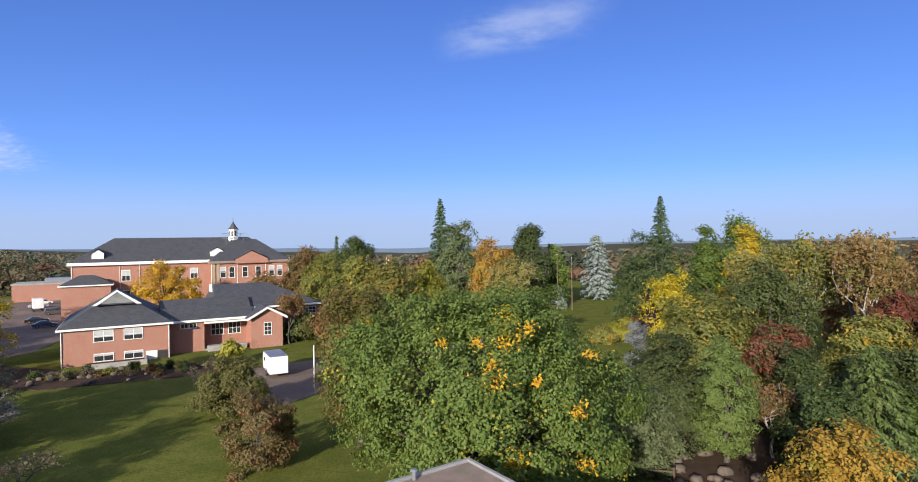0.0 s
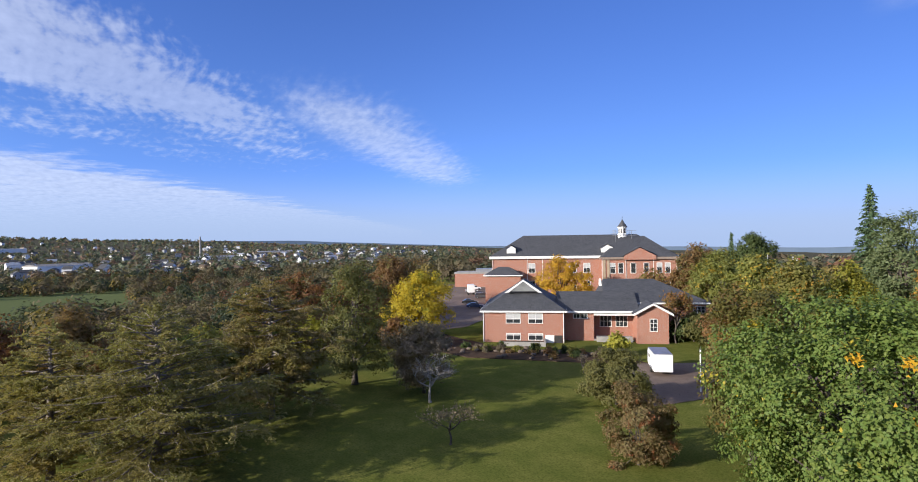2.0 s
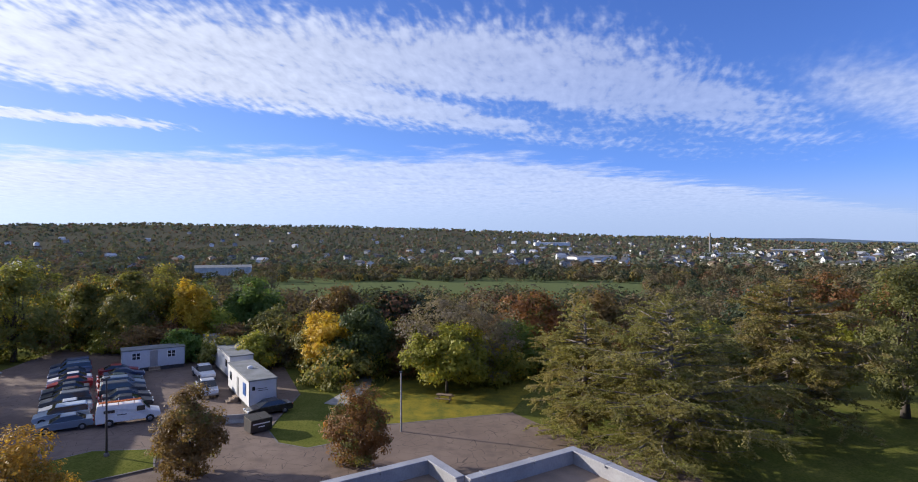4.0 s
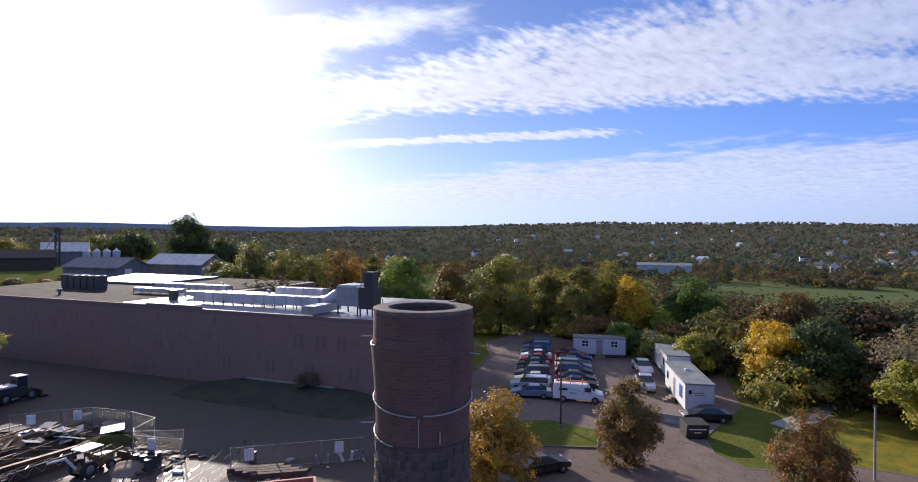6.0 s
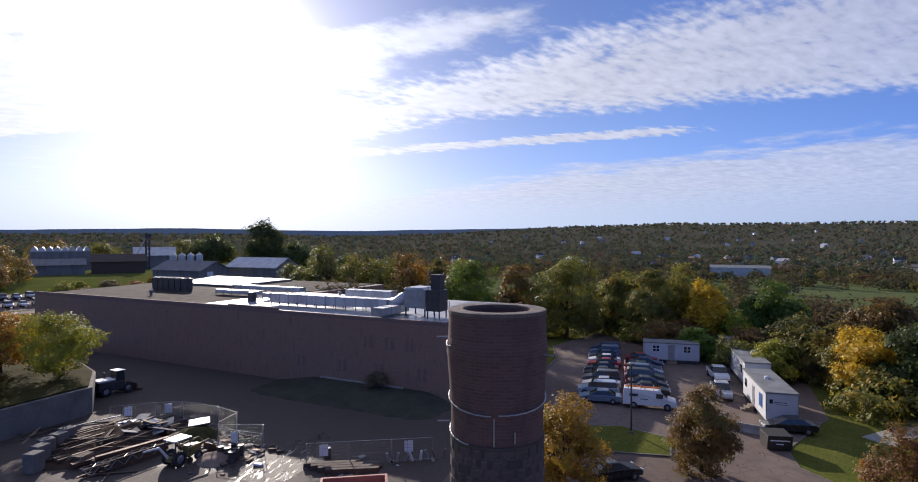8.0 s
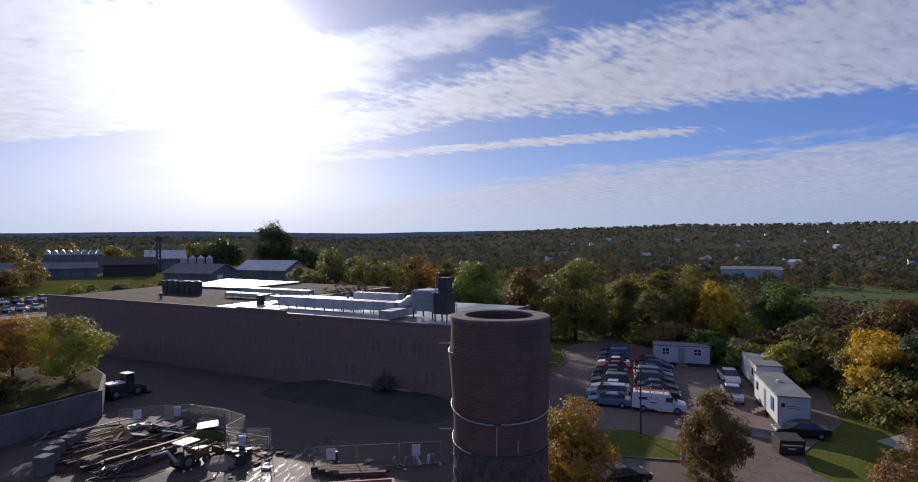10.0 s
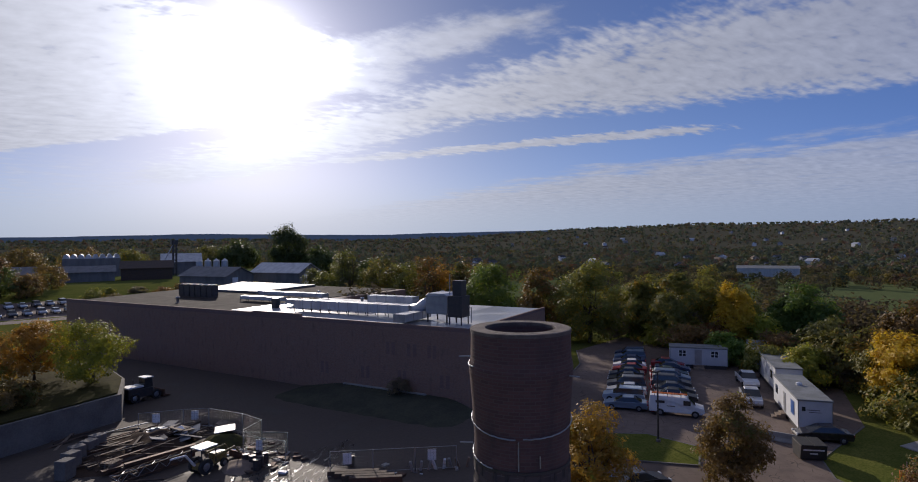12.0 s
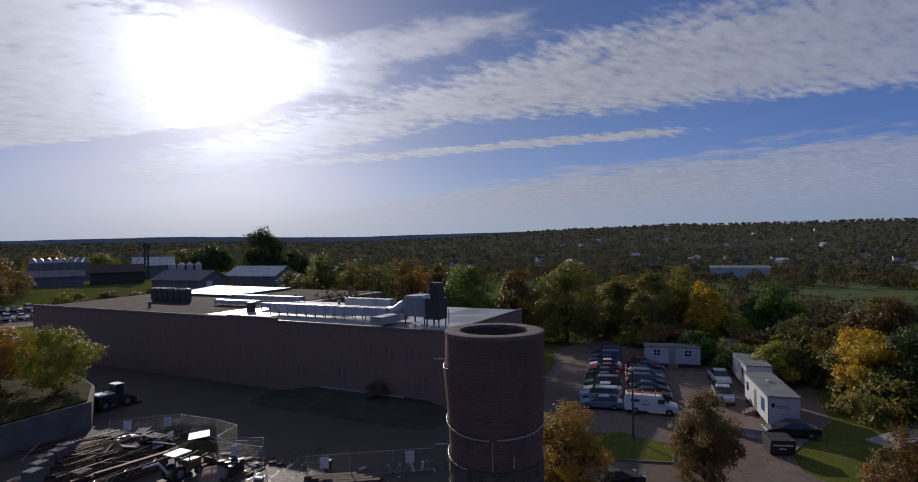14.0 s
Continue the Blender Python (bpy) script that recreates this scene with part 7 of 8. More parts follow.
def bare_tree(name, label, x, y, top, wide, mat="grey", leaf=0.14, count=1500, bark=None, levels=4, low=0.18):
    """Spreading twigs with few leaves left."""
    TREE_NO[0] += 1
    rng = np.random.default_rng(700 + TREE_NO[0])
    z0 = ground_z(x, y) - 0.1
    h = top - z0
    t = thing(name, label, "tree", pose(x, y, z0, 0, 0, float(rng.uniform(0, 360))))
    wood, tips = Shape(), []
    r0 = 0.011 * h + 0.025

    def grow(p, d, length, r, level):
        end = p + d * length
        pts = curve_points(p, end, rng, 0.06, 4)
        wood.tube(pts, np.linspace(r, r * 0.6, 4), 5 if level < 2 else 3, False)
        if level >= 2:
            tips.extend(pts[1:])
        if level < levels:
            for j in range(3 if level else 5):
                spread = np.array([rng.normal() * wide / h, rng.normal() * wide / h, rng.uniform(0.1, 0.7)]) * 0.75
                e = unit((d * 0.75 + spread)[None])[0]
                grow(end if j < 2 or level == 0 else pts[2], e, length * rng.uniform(0.6, 0.85), max(r * 0.58, 0.008), level + 1)

    grow(np.array([0, 0, -0.1]), np.array([0, 0, 1.0]), h * low, r0, 0)
    v = np.array(wood.v)
    sx = wide / max(1e-6, np.ptp(v[:, 0])), wide / max(1e-6, np.ptp(v[:, 1])), h / v[:, 2].max()
    wood.v = [(p[0] * sx[0], p[1] * sx[1], p[2] * sx[2] if p[2] > 0 else p[2]) for p in wood.v]
    part("trunk", wood.mesh("trunk", bark or PALE_BARK, True), bark or PALE_BARK, t)
    tips = np.array(tips) * np.array(sx)
    if count:
        at = tips[rng.integers(0, len(tips), count)] + rng.normal(size=(count, 3)) * leaf * 1.6
        part("crown", leaf_mesh("crown", at, rng.normal(size=(count, 3)) + np.array([0, 0, 0.4]), leaf, LEAF[mat], rng=rng), LEAF[mat], t)
    return t


# greyer than LEAF: some haze of distance is put into these colours
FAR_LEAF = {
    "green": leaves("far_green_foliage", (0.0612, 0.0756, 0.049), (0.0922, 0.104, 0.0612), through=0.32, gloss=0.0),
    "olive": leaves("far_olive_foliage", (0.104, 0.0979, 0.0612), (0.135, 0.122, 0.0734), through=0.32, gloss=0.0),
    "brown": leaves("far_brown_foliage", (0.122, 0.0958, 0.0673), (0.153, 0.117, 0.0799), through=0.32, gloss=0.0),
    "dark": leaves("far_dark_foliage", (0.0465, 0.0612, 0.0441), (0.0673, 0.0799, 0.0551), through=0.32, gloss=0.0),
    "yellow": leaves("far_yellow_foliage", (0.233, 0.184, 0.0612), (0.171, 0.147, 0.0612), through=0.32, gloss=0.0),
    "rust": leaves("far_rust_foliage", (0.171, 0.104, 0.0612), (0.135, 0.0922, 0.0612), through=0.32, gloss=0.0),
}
# north of the camera
maple = broadleaf("maple_tree", "large broad green maple with a few orange clumps", 1.4, 33.5, 14.7, 17.6, "maple", 0.095, 0.16, 2.0, clumps=210, limbs=90, cap=155000, shell=0.5, clump=0.72)
turned_rng = np.random.default_rng(61)
spots = []
for x, y, z, r in ((2.1, 25.3, 11.4, .75), (3.1, 25.3, 7.6, .75), (3.9, 27.6, 13.6, .5), (1.3, 26.5, 13.1, .35), (-0.4, 26.8, 13.1, .3), (6.3, 26.3, 9.7, .5), (7.5, 28.5, 12.0, .4),
                   (7.0, 28.3, 6.3, .5), (1.9, 25.7, 12.2, .4), (4.1, 25.6, 11.4, .35), (2.7, 26.5, 13.1, .4), (4.5, 25.8, 7.2, .35)):
    spots.append(np.array((x, y, z)) + turned_rng.normal(size=(int(210 * r * r) + 16, 3)) * r * np.array([0.6, 0.6, 0.45]))
spots = np.concatenate(spots)
to_tree = np.array(maple.matrix_basis.inverted())
spots = spots @ to_tree[:3, :3].T + to_tree[:3, 3]
part("turned_leaves", leaf_mesh("turned_leaves", spots, turned_rng.normal(size=spots.shape) + np.array([0, 0, 1.0]), 0.1, LEAF["orange"], rng=turned_rng), LEAF["orange"], maple, "sprays of turned orange leaves")
broadleaf("maple_tree", "olive green maple turning brown at its edge", -8.3, 48.5, 13.6, 8.2, "bronze", 0.15, 0.1, 1.4, clumps=130, cap=30000)
broadleaf("round_shrub", "rounded yellow-green shrub on the lawn", -23.6, 58.2, 5.9, 7.0, "moss", 0.11, -0.15, 1.5, category="shrub", cap=26000)
broadleaf("berry_shrub", "brown-red and green shrub on the lawn", -15.6, 43.5, 6.2, 6.0, "berry", 0.1, -0.12, 1.2, category="shrub", cap=24000)
# kind, label, x, y, top, width, leaves, leaf size
SCHOOL_TREES = [
    ("tree", "brown autumn tree behind the school wing", -29.0, 122.0, 15.0, 11.0, "olive", 0.4),
    ("tree", "rust brown autumn tree behind the school wing", -38.5, 143.6, 15.4, 14.0, "brown", 0.55),
    ("tree", "olive tree behind the school wing", -20.5, 118, 14.2, 12.0, "olive", 0.5),
    ("tree", "tall green tree beyond the school", -29.7, 166.0, 18.4, 11.5, "dark", 0.55),
    ("tree", "olive green tree by the drive", -10.6, 88.1, 14.3, 8.5, "olive", 0.38),
    ("tree", "brown green tree by the drive", -16.0, 78.0, 11.0, 7.0, "brown", 0.34),
    ("tree", "yellow-green tree by the drive", -4.4, 93.6, 13.6, 7.5, "lime", 0.38),
    ("tree", "grey-green tall tree beside a spruce", 0.3, 123.7, 21.3, 11.0, "sage", 0.4),
    ("tree", "golden yellow maple in the park", 6.7, 108.6, 17.6, 9.5, "amber", 0.36),
    ("tree", "pale yellow-green round tree", 8.5, 83.4, 14.7, 9.0, "pale", 0.28),
    ("tree", "dark green tree in the park", 17.9, 137.7, 20.7, 10.0, "dark", 0.5),
    ("tree", "small green tree in the park", 25.5, 146.6, 15.8, 7.0, "green", 0.5),
]
PARK_TREES = [
    ("tree", "broad dark green tree turning at the tips", 37.6, 107.6, 18.6, 16.5, "dark", 0.36),
    ("tree", "bright yellow small tree", 27.2, 70.8, 13.1, 7.6, "yellow", 0.26),
    ("tree", "green tree in the park", 53.1, 117.6, 19.5, 7.5, "green", 0.45),
    ("tree", "tall green tree in the park", 56.4, 110.5, 21.1, 10.0, "green", 0.45),
    ("tree", "bright yellow tree among green ones", 46.3, 87.6, 19.0, 7.8, "yellow", 0.36),
    ("tree", "dark green dense tree in the garden", 34.3, 60.0, 14.6, 9.5, "dark", 0.28),
    ("tree", "narrow plum-coloured tree in the garden", 26.1, 74.5, 10.2, 3.4, "plum", 0.26),
    ("tree", "yellow-green broad garden tree", 25.8, 56.5, 11.8, 11.0, "olive", 0.24),
    ("tree", "dark green rounded garden tree", 18.6, 48.0, 9.4, 9.6, "dark", 0.2),
    ("shrub", "grey-green rounded garden shrub", 14.7, 42.5, 6.5, 6.0, "sage", 0.18),
    ("shrub", "dark red autumn shrub in the garden", 30.0, 51.0, 9.8, 6.4, "red", 0.24),
    ("shrub", "dark green pine-like shrub", 24.9, 36.0, 8.0, 4.4, "dark", 0.18),
]
GARDEN_PLANTS = [
    ("shrub", "yellow autumn shrub by the wall", 21.2, 29.3, 7.7, 6.8, "amber", 0.15),
    ("shrub", "dark green rounded shrub in the garden", 33.5, 44.5, 8.5, 7.0, "dark", 0.22),
    ("shrub", "olive green rounded garden shrub", 39.0, 52.0, 10.0, 8.0, "olive", 0.26),
    ("tree", "bronze autumn tree in the garden", 56.0, 78.0, 17.0, 9.0, "rust", 0.36),
    ("tree", "dark green tree in the garden", 47.0, 49.0, 11.0, 8.0, "dark", 0.28),
    ("shrub", "red autumn shrub in the garden", 45.0, 56.0, 12.0, 5.5, "red", 0.26),
    ("shrub", "dark green low garden shrub", 27.5, 41.0, 5.5, 6.5, "dark", 0.2),
    ("shrub", "olive green low garden shrub", 31.5, 46.5, 6.5, 6.0, "olive", 0.2),
    ("shrub", "green low garden shrub by the rocks", 36.5, 41.0, 6.0, 6.5, "green", 0.22),
    ("shrub", "dark green garden shrub by the trees", 39.5, 46.5, 8.0, 6.5, "dark", 0.24),
    ("tree", "tall bronze-green tree in the garden", 53.5, 62.0, 16.5, 10.0, "brown", 0.32),
    ("shrub", "dark green shrub before the red one", 28.6, 45.7, 8.6, 4.6, "dark", 0.2),
    ("shrub", "blue-grey shrub beside the garden path", 22.4, 68.0, 7.4, 3.4, "frost", 0.2),
    ("shrub", "blue-grey low shrub beside the garden path", 18.6, 57.0, 4.4, 2.6, "frost", 0.18),
    ("shrub", "low yellow-green shrub in the park", 29.5, 99.0, 3.6, 5.0, "lime", 0.3),
    ("shrub", "low rust-coloured shrub in the park", 33.0, 104.0, 3.2, 6.0, "rust", 0.3),
    ("shrub", "low olive shrub in the park", 25.0, 96.0, 2.6, 6.0, "olive", 0.3),
    ("shrub", "low green shrub beside the path", 20.5, 72.0, 3.2, 4.2, "olive", 0.24),
    ("shrub", "small grey-green plant among the rocks", 14.2, 35.2, 1.6, 2.2, "sage", 0.12),
]
LAWN_TREES = [
    ("tree", "dark olive dense tree at the lawn's edge", -53.8, 47.5, 15.1, 9.0, "moss", 0.26),
    ("tree", "bright yellow tree by the drive", -70.7, 78.7, 12.1, 12.5, "yellow", 0.34),
    ("tree", "small yellow tree behind pines", -63.1, 47.3, 8.6, 4.2, "lime", 0.26),
    ("shrub", "grey-brown thinning shrub at the lawn's edge", -43.8, 49.5, 8.0, 8.0, "grey", 0.2),
    ("tree", "orange-brown autumn tree on the slope", -88.2, 63.7, 12.0, 13.0, "rust", 0.42),
    ("tree", "brown autumn tree on the slope", -97.3, 99.0, 13.8, 17.0, "brown", 0.5),
    ("tree", "orange brown tree on the slope", -92.0, 82.0, 11.5, 12.0, "rust", 0.45),
    ("tree", "yellow-green broad tree above the leafy lawn", -65.5, 2.0, 7.6, 10.0, "lime", 0.26),
    ("tree", "grey-brown thinning tree on the slope", -70.5, 3.5, 11.0, 15.0, "grey", 0.26),
    ("tree", "rust brown tree on the slope", -83.3, 14.8, 9.8, 12.5, "rust", 0.38),
    ("tree", "dark brown tree on the slope", -74.2, 22.7, 10.4, 9.5, "brown", 0.32),
    ("tree", "dark green tree on the slope", -74.2, -8.6, 9.0, 8.5, "dark", 0.32),
]
SLOPE_TREES = [
    ("tree", "yellow tree on the slope", -76.0, -13.5, 7.6, 8.0, "gold", 0.32),
    ("tree", "olive tree behind the office trailers", -93.4, -47.9, 12.3, 8.5, "olive", 0.38),
    ("tree", "bright yellow tree behind the trailers", -92.5, -37.9, 10.8, 6.0, "gold", 0.38),
    ("tree", "green tree behind the trailers", -100.3, -31.0, 10.8, 10.5, "green", 0.42),
    ("tree", "golden autumn tree beside the grass bank", -84.5, -16.5, 6.6, 9.0, "amber", 0.34),
    ("tree", "brown tree on the slope's brow", -105.0, -17.1, 9.1, 9.0, "brown", 0.45),
    ("tree", "dark olive tree behind the trailers", -86.9, -23.4, 7.4, 6.6, "moss", 0.34),
    ("tree", "brown-green young tree in the car park island", -43.6, -18.4, 6.5, 5.3, "brown", 0.14),
    ("tree", "red-brown young tree by the road", -44.2, -5.6, 6.3, 5.0, "rust", 0.13),
    ("tree", "yellow young tree beside the chimney", -32.4, -23.2, 6.9, 5.6, "amber", 0.13),
    ("tree", "green tree behind the brick works", -77.3, -78.3, 13.5, 14.0, "green", 0.42),
    ("tree", "orange and green tree behind the brick works", -88.1, -74.0, 12.8, 9.0, "rust", 0.42),
]
LOT_TREES = [
    ("tree", "olive broad tree behind the car park", -88.2, -62.5, 14.3, 13.0, "olive", 0.4),
    ("tree", "green tree behind the car park", -97.2, -56.3, 11.2, 10.0, "olive", 0.42),
    ("tree", "olive green tree behind the car park", -102.9, -48.8, 12.7, 12.0, "olive", 0.42),
    ("tree", "yellow-green tree on the slope", -102.0, -41.5, 10.2, 8.0, "lime", 0.42),
    ("shrub", "dark brown shrub on the terrace edge", -3.6, -69.5, 5.4, 5.5, "brown", 0.2),
    ("shrub", "dark green shrub on the terrace edge", -0.8, -72.0, 6.0, 6.0, "dark", 0.2),
    ("tree", "dark green tree on the slope", -78.9, -14.0, 6.9, 8.5, "olive", 0.32),
    ("tree", "yellow-green tree in the yard terrace", -11.6, -76.0, 9.8, 10.0, "lime", 0.19),
    ("tree", "orange autumn tree on the yard terrace", -6.8, -82.0, 9.4, 9.0, "amber", 0.21),
]
ROWS = SCHOOL_TREES + PARK_TREES + GARDEN_PLANTS + LAWN_TREES + SLOPE_TREES + LOT_TREES
edge_rng = random.Random(17)
for k in range(44):
    # the thicket along the brow of the slope
    f = k / 43
    if f < 0.45:
        g_ = f / 0.45
        x, y = -101 + 24 * g_, -62 + 52 * g_
    else:
        g_ = (f - 0.45) / 0.55
        x, y = -77 - 2 * g_ + 6 * math.sin(g_ * 3), -10 + 70 * g_
    ROWS.append(("shrub", "thick autumn shrub on the brow of the slope", x + edge_rng.gauss(0, 3.0), y + edge_rng.gauss(0, 3.0), edge_rng.uniform(3.2, 7.0), edge_rng.uniform(6, 10),
                 edge_rng.choice(["olive", "green", "brown", "lime", "green", "olive", "grey", "rust"]), 0.34))
SHRUB_LOW = {"shrub": -0.15, "tree": -0.06}
for kind, label, x, y, top, wide, mat, leaf in ROWS:
    close = math.hypot(x, y) < 66
    low_edge = 0.42 if mat == "red" else 0.16 if "leafy lawn" in label else -0.02 if "terrace" in label else SHRUB_LOW[kind] if mat != "grey" else 0.05
    broadleaf("autumn_tree" if kind == "tree" else "garden_shrub", label, x, y, top, wide, mat, leaf * (0.7 if close else 0.56), low_edge,
              1.3 if mat not in ("grey", "rust") else 0.7, category=kind, cap=19000 if close else 6000 if "brow of" in label else 16000, clumps=110 if close and wide < 7 else None)
broadleaf("golden_maple", "golden orange maple before the school", -69.0, 131.0, 13.2, 15.0, "gold", 0.24, 0.1, 0.75, cap=11000, clumps=60, clump=0.85)
broadleaf("bare_shrub", "brown thinning tree before the school", -52.0, 150.0, 9.5, 9.0, "brown", 0.4, 0.1, 0.5, cap=3000)
spruce("spruce_tree", "tall slender spruce in the park", -3.7, 129.5, 27.6, 9.0, "spruce", 0.34, step=0.8, cap=14000, taper=0.72)
spruce("spruce_tree", "tall dark spruce behind a broad tree", 44.3, 121.1, 27.2, 9.5, "spruce", 0.3, step=0.7, cap=18000, taper=0.75)
spruce("spruce_tree", "small spruce beyond the school", -41.9, 194.2, 19.8, 5.0, "spruce", 0.5, step=1.0, cap=3000)
spruce("blue_spruce", "grey-blue spruce on the park lawn", 40.7, 163.9, 19.0, 12.5, "blue", 0.4, step=0.8, taper=0.6, cap=16000)
spruce("blue_spruce", "small blue spruce on the park lawn", 25.9, 143.0, 6.0, 5.2, "blue", 0.35, cap=3000)
spruce("green_spruce", "fresh green spruce in the garden", 28.6, 37.2, 10.8, 10.4, "fresh", 0.19, 0.03, 0.42, cap=26000)
broadleaf("cedar_tree", "dense columnar yellow-green cedar", 21.8, 44.0, 9.6, 4.7, "cedar", 0.085, -0.05, 2.0, clumps=190, cap=26000, shell=0.6, clump=0.7, limbs=12)
pine("larch_tree", "broad olive-brown larch with long boughs", -42.0, 18.2, 13.3, 15.5, leaf=0.1, boughs=160, cap=115000)
pine("larch_tree", "olive-brown larch behind another", -50.5, 14.0, 12.0, 11.0, leaf=0.11, boughs=125, cap=75000)
pine("larch_tree", "open olive-brown larch with a bare trunk", -50.0, 33.0, 14.8, 14.5, leaf=0.15, boughs=120, low=0.16, cap=60000)
pine("larch_tree", "olive larch at the lawn's edge", -56.5, 24.5, 12.6, 11.0, leaf=0.2, boughs=70, cap=26000)
broadleaf("great_tree", "great dark round tree behind the farm", -126, -272, 27.0, 19.0, "dark", 0.42, 0.05, 1.3, cap=15000)
broadleaf("farm_tree", "dark tree in the farm's wood", -108, -292, 20.0, 22.0, "dark", 0.5, 0.0, 1.3, cap=9000)
broadleaf("farm_tree", "dark tree in the farm's wood", -138, -262, 17.0, 20.0, "dark", 0.5, 0.0, 1.3, cap=9000)
bare_tree("bare_tree", "small bare pale grey tree on the lawn", -40.6, 46.9, 5.6, 6.4, count=120, leaf=0.08, levels=5)
bare_tree("bare_tree", "small weeping grey-brown tree with few leaves", -30.6, 38.0, 3.6, 5.2, "grey", 0.07, 900, BARK, low=0.3)
bare_tree("bare_tree", "grey thinning tree at the lawn's edge", -47.0, 52.0, 8.6, 7.5, "grey", 0.16, 2500, BARK)
bare_tree("bare_tree", "thin rust-leaved tree before the school wing", -29.6, 98.2, 9.4, 5.5, "rust", 0.16, 2600, BARK)
bare_tree("bare_tree", "tiny sapling on the lawn", -33.0, 69.5, 2.6, 1.4, "grey", 0.08, 60, BARK, 3)
for x, y, top, wide in ((42.1, 67.1, 18.0, 9.0), (49.8, 68.0, 18.6, 10.0), (46.0, 59.0, 17.8, 8.5), (38.0, 72.0, 16.5, 7.0)):
    bare_tree("thinning_tree", "tall thinning tree with pale limbs and orange leaves", x, y, top, wide, "olive" if x < 45 else "brown", 0.2, 8000, PALE_BARK)
bare_tree("thinning_tree", "thin garden tree with pale limbs", 26.0, 44.5, 6.4, 5.0, "brown", 0.14, 2200, PALE_BARK)
bare_tree("thinning_tree", "bare orange-tipped tree behind pines", -80.0, 50.0, 11.0, 9.0, "rust", 0.25, 1800, PALE_BARK)

# ---- round the school ----
tl = thing("cargo_trailer", "white enclosed cargo trailer on the drive", "trailer", pose(-24.8, 75.8, 0.05, 0, 0, 118) @ Matrix.Scale(1.14, 4))
part("body", Shape().side([(-2.3, 0.45), (2.1, 0.45), (2.5, 0.75), (2.5, 2.0), (2.2, 2.4), (-2.3, 2.45)], -1.05, 1.05), WHITE, tl, bevel=0.05)
part("roof", Shape().box(-2.25, 2.15, -1.0, 1.0, 2.45, 2.5), GREY_METAL, tl, "pale grey roof")
part("stone_guard", Shape().box(2.5, 2.54, -1.0, 1.0, 0.7, 1.1), GREY_METAL, tl, "bright metal stone guard")
part("window", Shape().box(0.9, 1.6, 1.04, 1.07, 1.5, 1.9), GLASS, tl)
part("vent", Shape().box(2.49, 2.53, 0.3, 0.8, 1.5, 1.7), DARK_METAL, tl)
part("drawbar", Shape().tube([(2.3, -0.6, 0.5), (3.6, 0, 0.5), (2.3, 0.6, 0.5)], [0.05, 0.05, 0.05], 6), DARK_METAL, tl)
for s_ in (-1, 1):
    wheel(tl, -0.4, s_ * 1.05, 0.34)
    part("mudguard", Shape().box(-0.85, 0.05, s_ * 1.08 - 0.14, s_ * 1.08 + 0.14, 0.7, 0.76), GREY_METAL, tl)
post_ = thing("white_post", "white post beside the drive", "post", pose(-17.6, 68.4, 0))
part("post", Shape().tube([(0, 0, -0.2), (0, 0, 5.3)], [0.08, 0.08], 8), TRIM, post_)
stone_rng = random.Random(3)


def stone(x, y, r, z=0.1):
    sh = Shape()
    for i in range(1, 5):
        for j in range(8):
            a, b = 2 * math.pi * j / 8, math.pi * i / 5
            k = 1 + 0.35 * noise.noise((x + math.cos(a) * 1.3, y + math.sin(a) * 1.3, i * 0.8))
            sh.v.append((r * k * math.sin(b) * math.cos(a), r * 0.85 * k * math.sin(b) * math.sin(a), r * 0.6 * k * math.cos(b)))
    for i in range(3):
        sh.f += [(i * 8 + j, i * 8 + (j + 1) % 8, i * 8 + 8 + (j + 1) % 8, i * 8 + 8 + j) for j in range(8)]
    sh.f += [tuple(range(8))[::-1], tuple(range(24, 32))]
    single("garden_rock", sh, STONE, "grey-brown rock in the rock garden", "rock", pose(x, y, z + r * 0.3, 0, 0, stone_rng.uniform(0, 90)), "rocks of the rock garden", smooth=True)


for k in range(46):
    f = k / 45
    stone(-58 + 27 * f + stone_rng.gauss(0, 1.4), 73.2 + 7.5 * f + stone_rng.gauss(0, 1.9), stone_rng.uniform(0.22, 0.62))
for k in range(22):
    stone(stone_rng.uniform(16, 27), stone_rng.uniform(38, 46), stone_rng.uniform(0.3, 0.75), 0.0)
for k in range(26):
    x, y = -56 + 24 * k / 25 + stone_rng.gauss(0, 0.9), 74.0 + 7 * k / 25 + stone_rng.gauss(0, 1.5)
    broadleaf("low_shrub", "low brown-green plant in the rock garden", x, y, stone_rng.uniform(0.6, 1.5), stone_rng.uniform(1.0, 2.2), stone_rng.choice(["grey", "brown", "olive", "dark"]), 0.12, 0.02, 0.9, category="shrub", group="plants of the rock garden", limbs=5, cap=700)
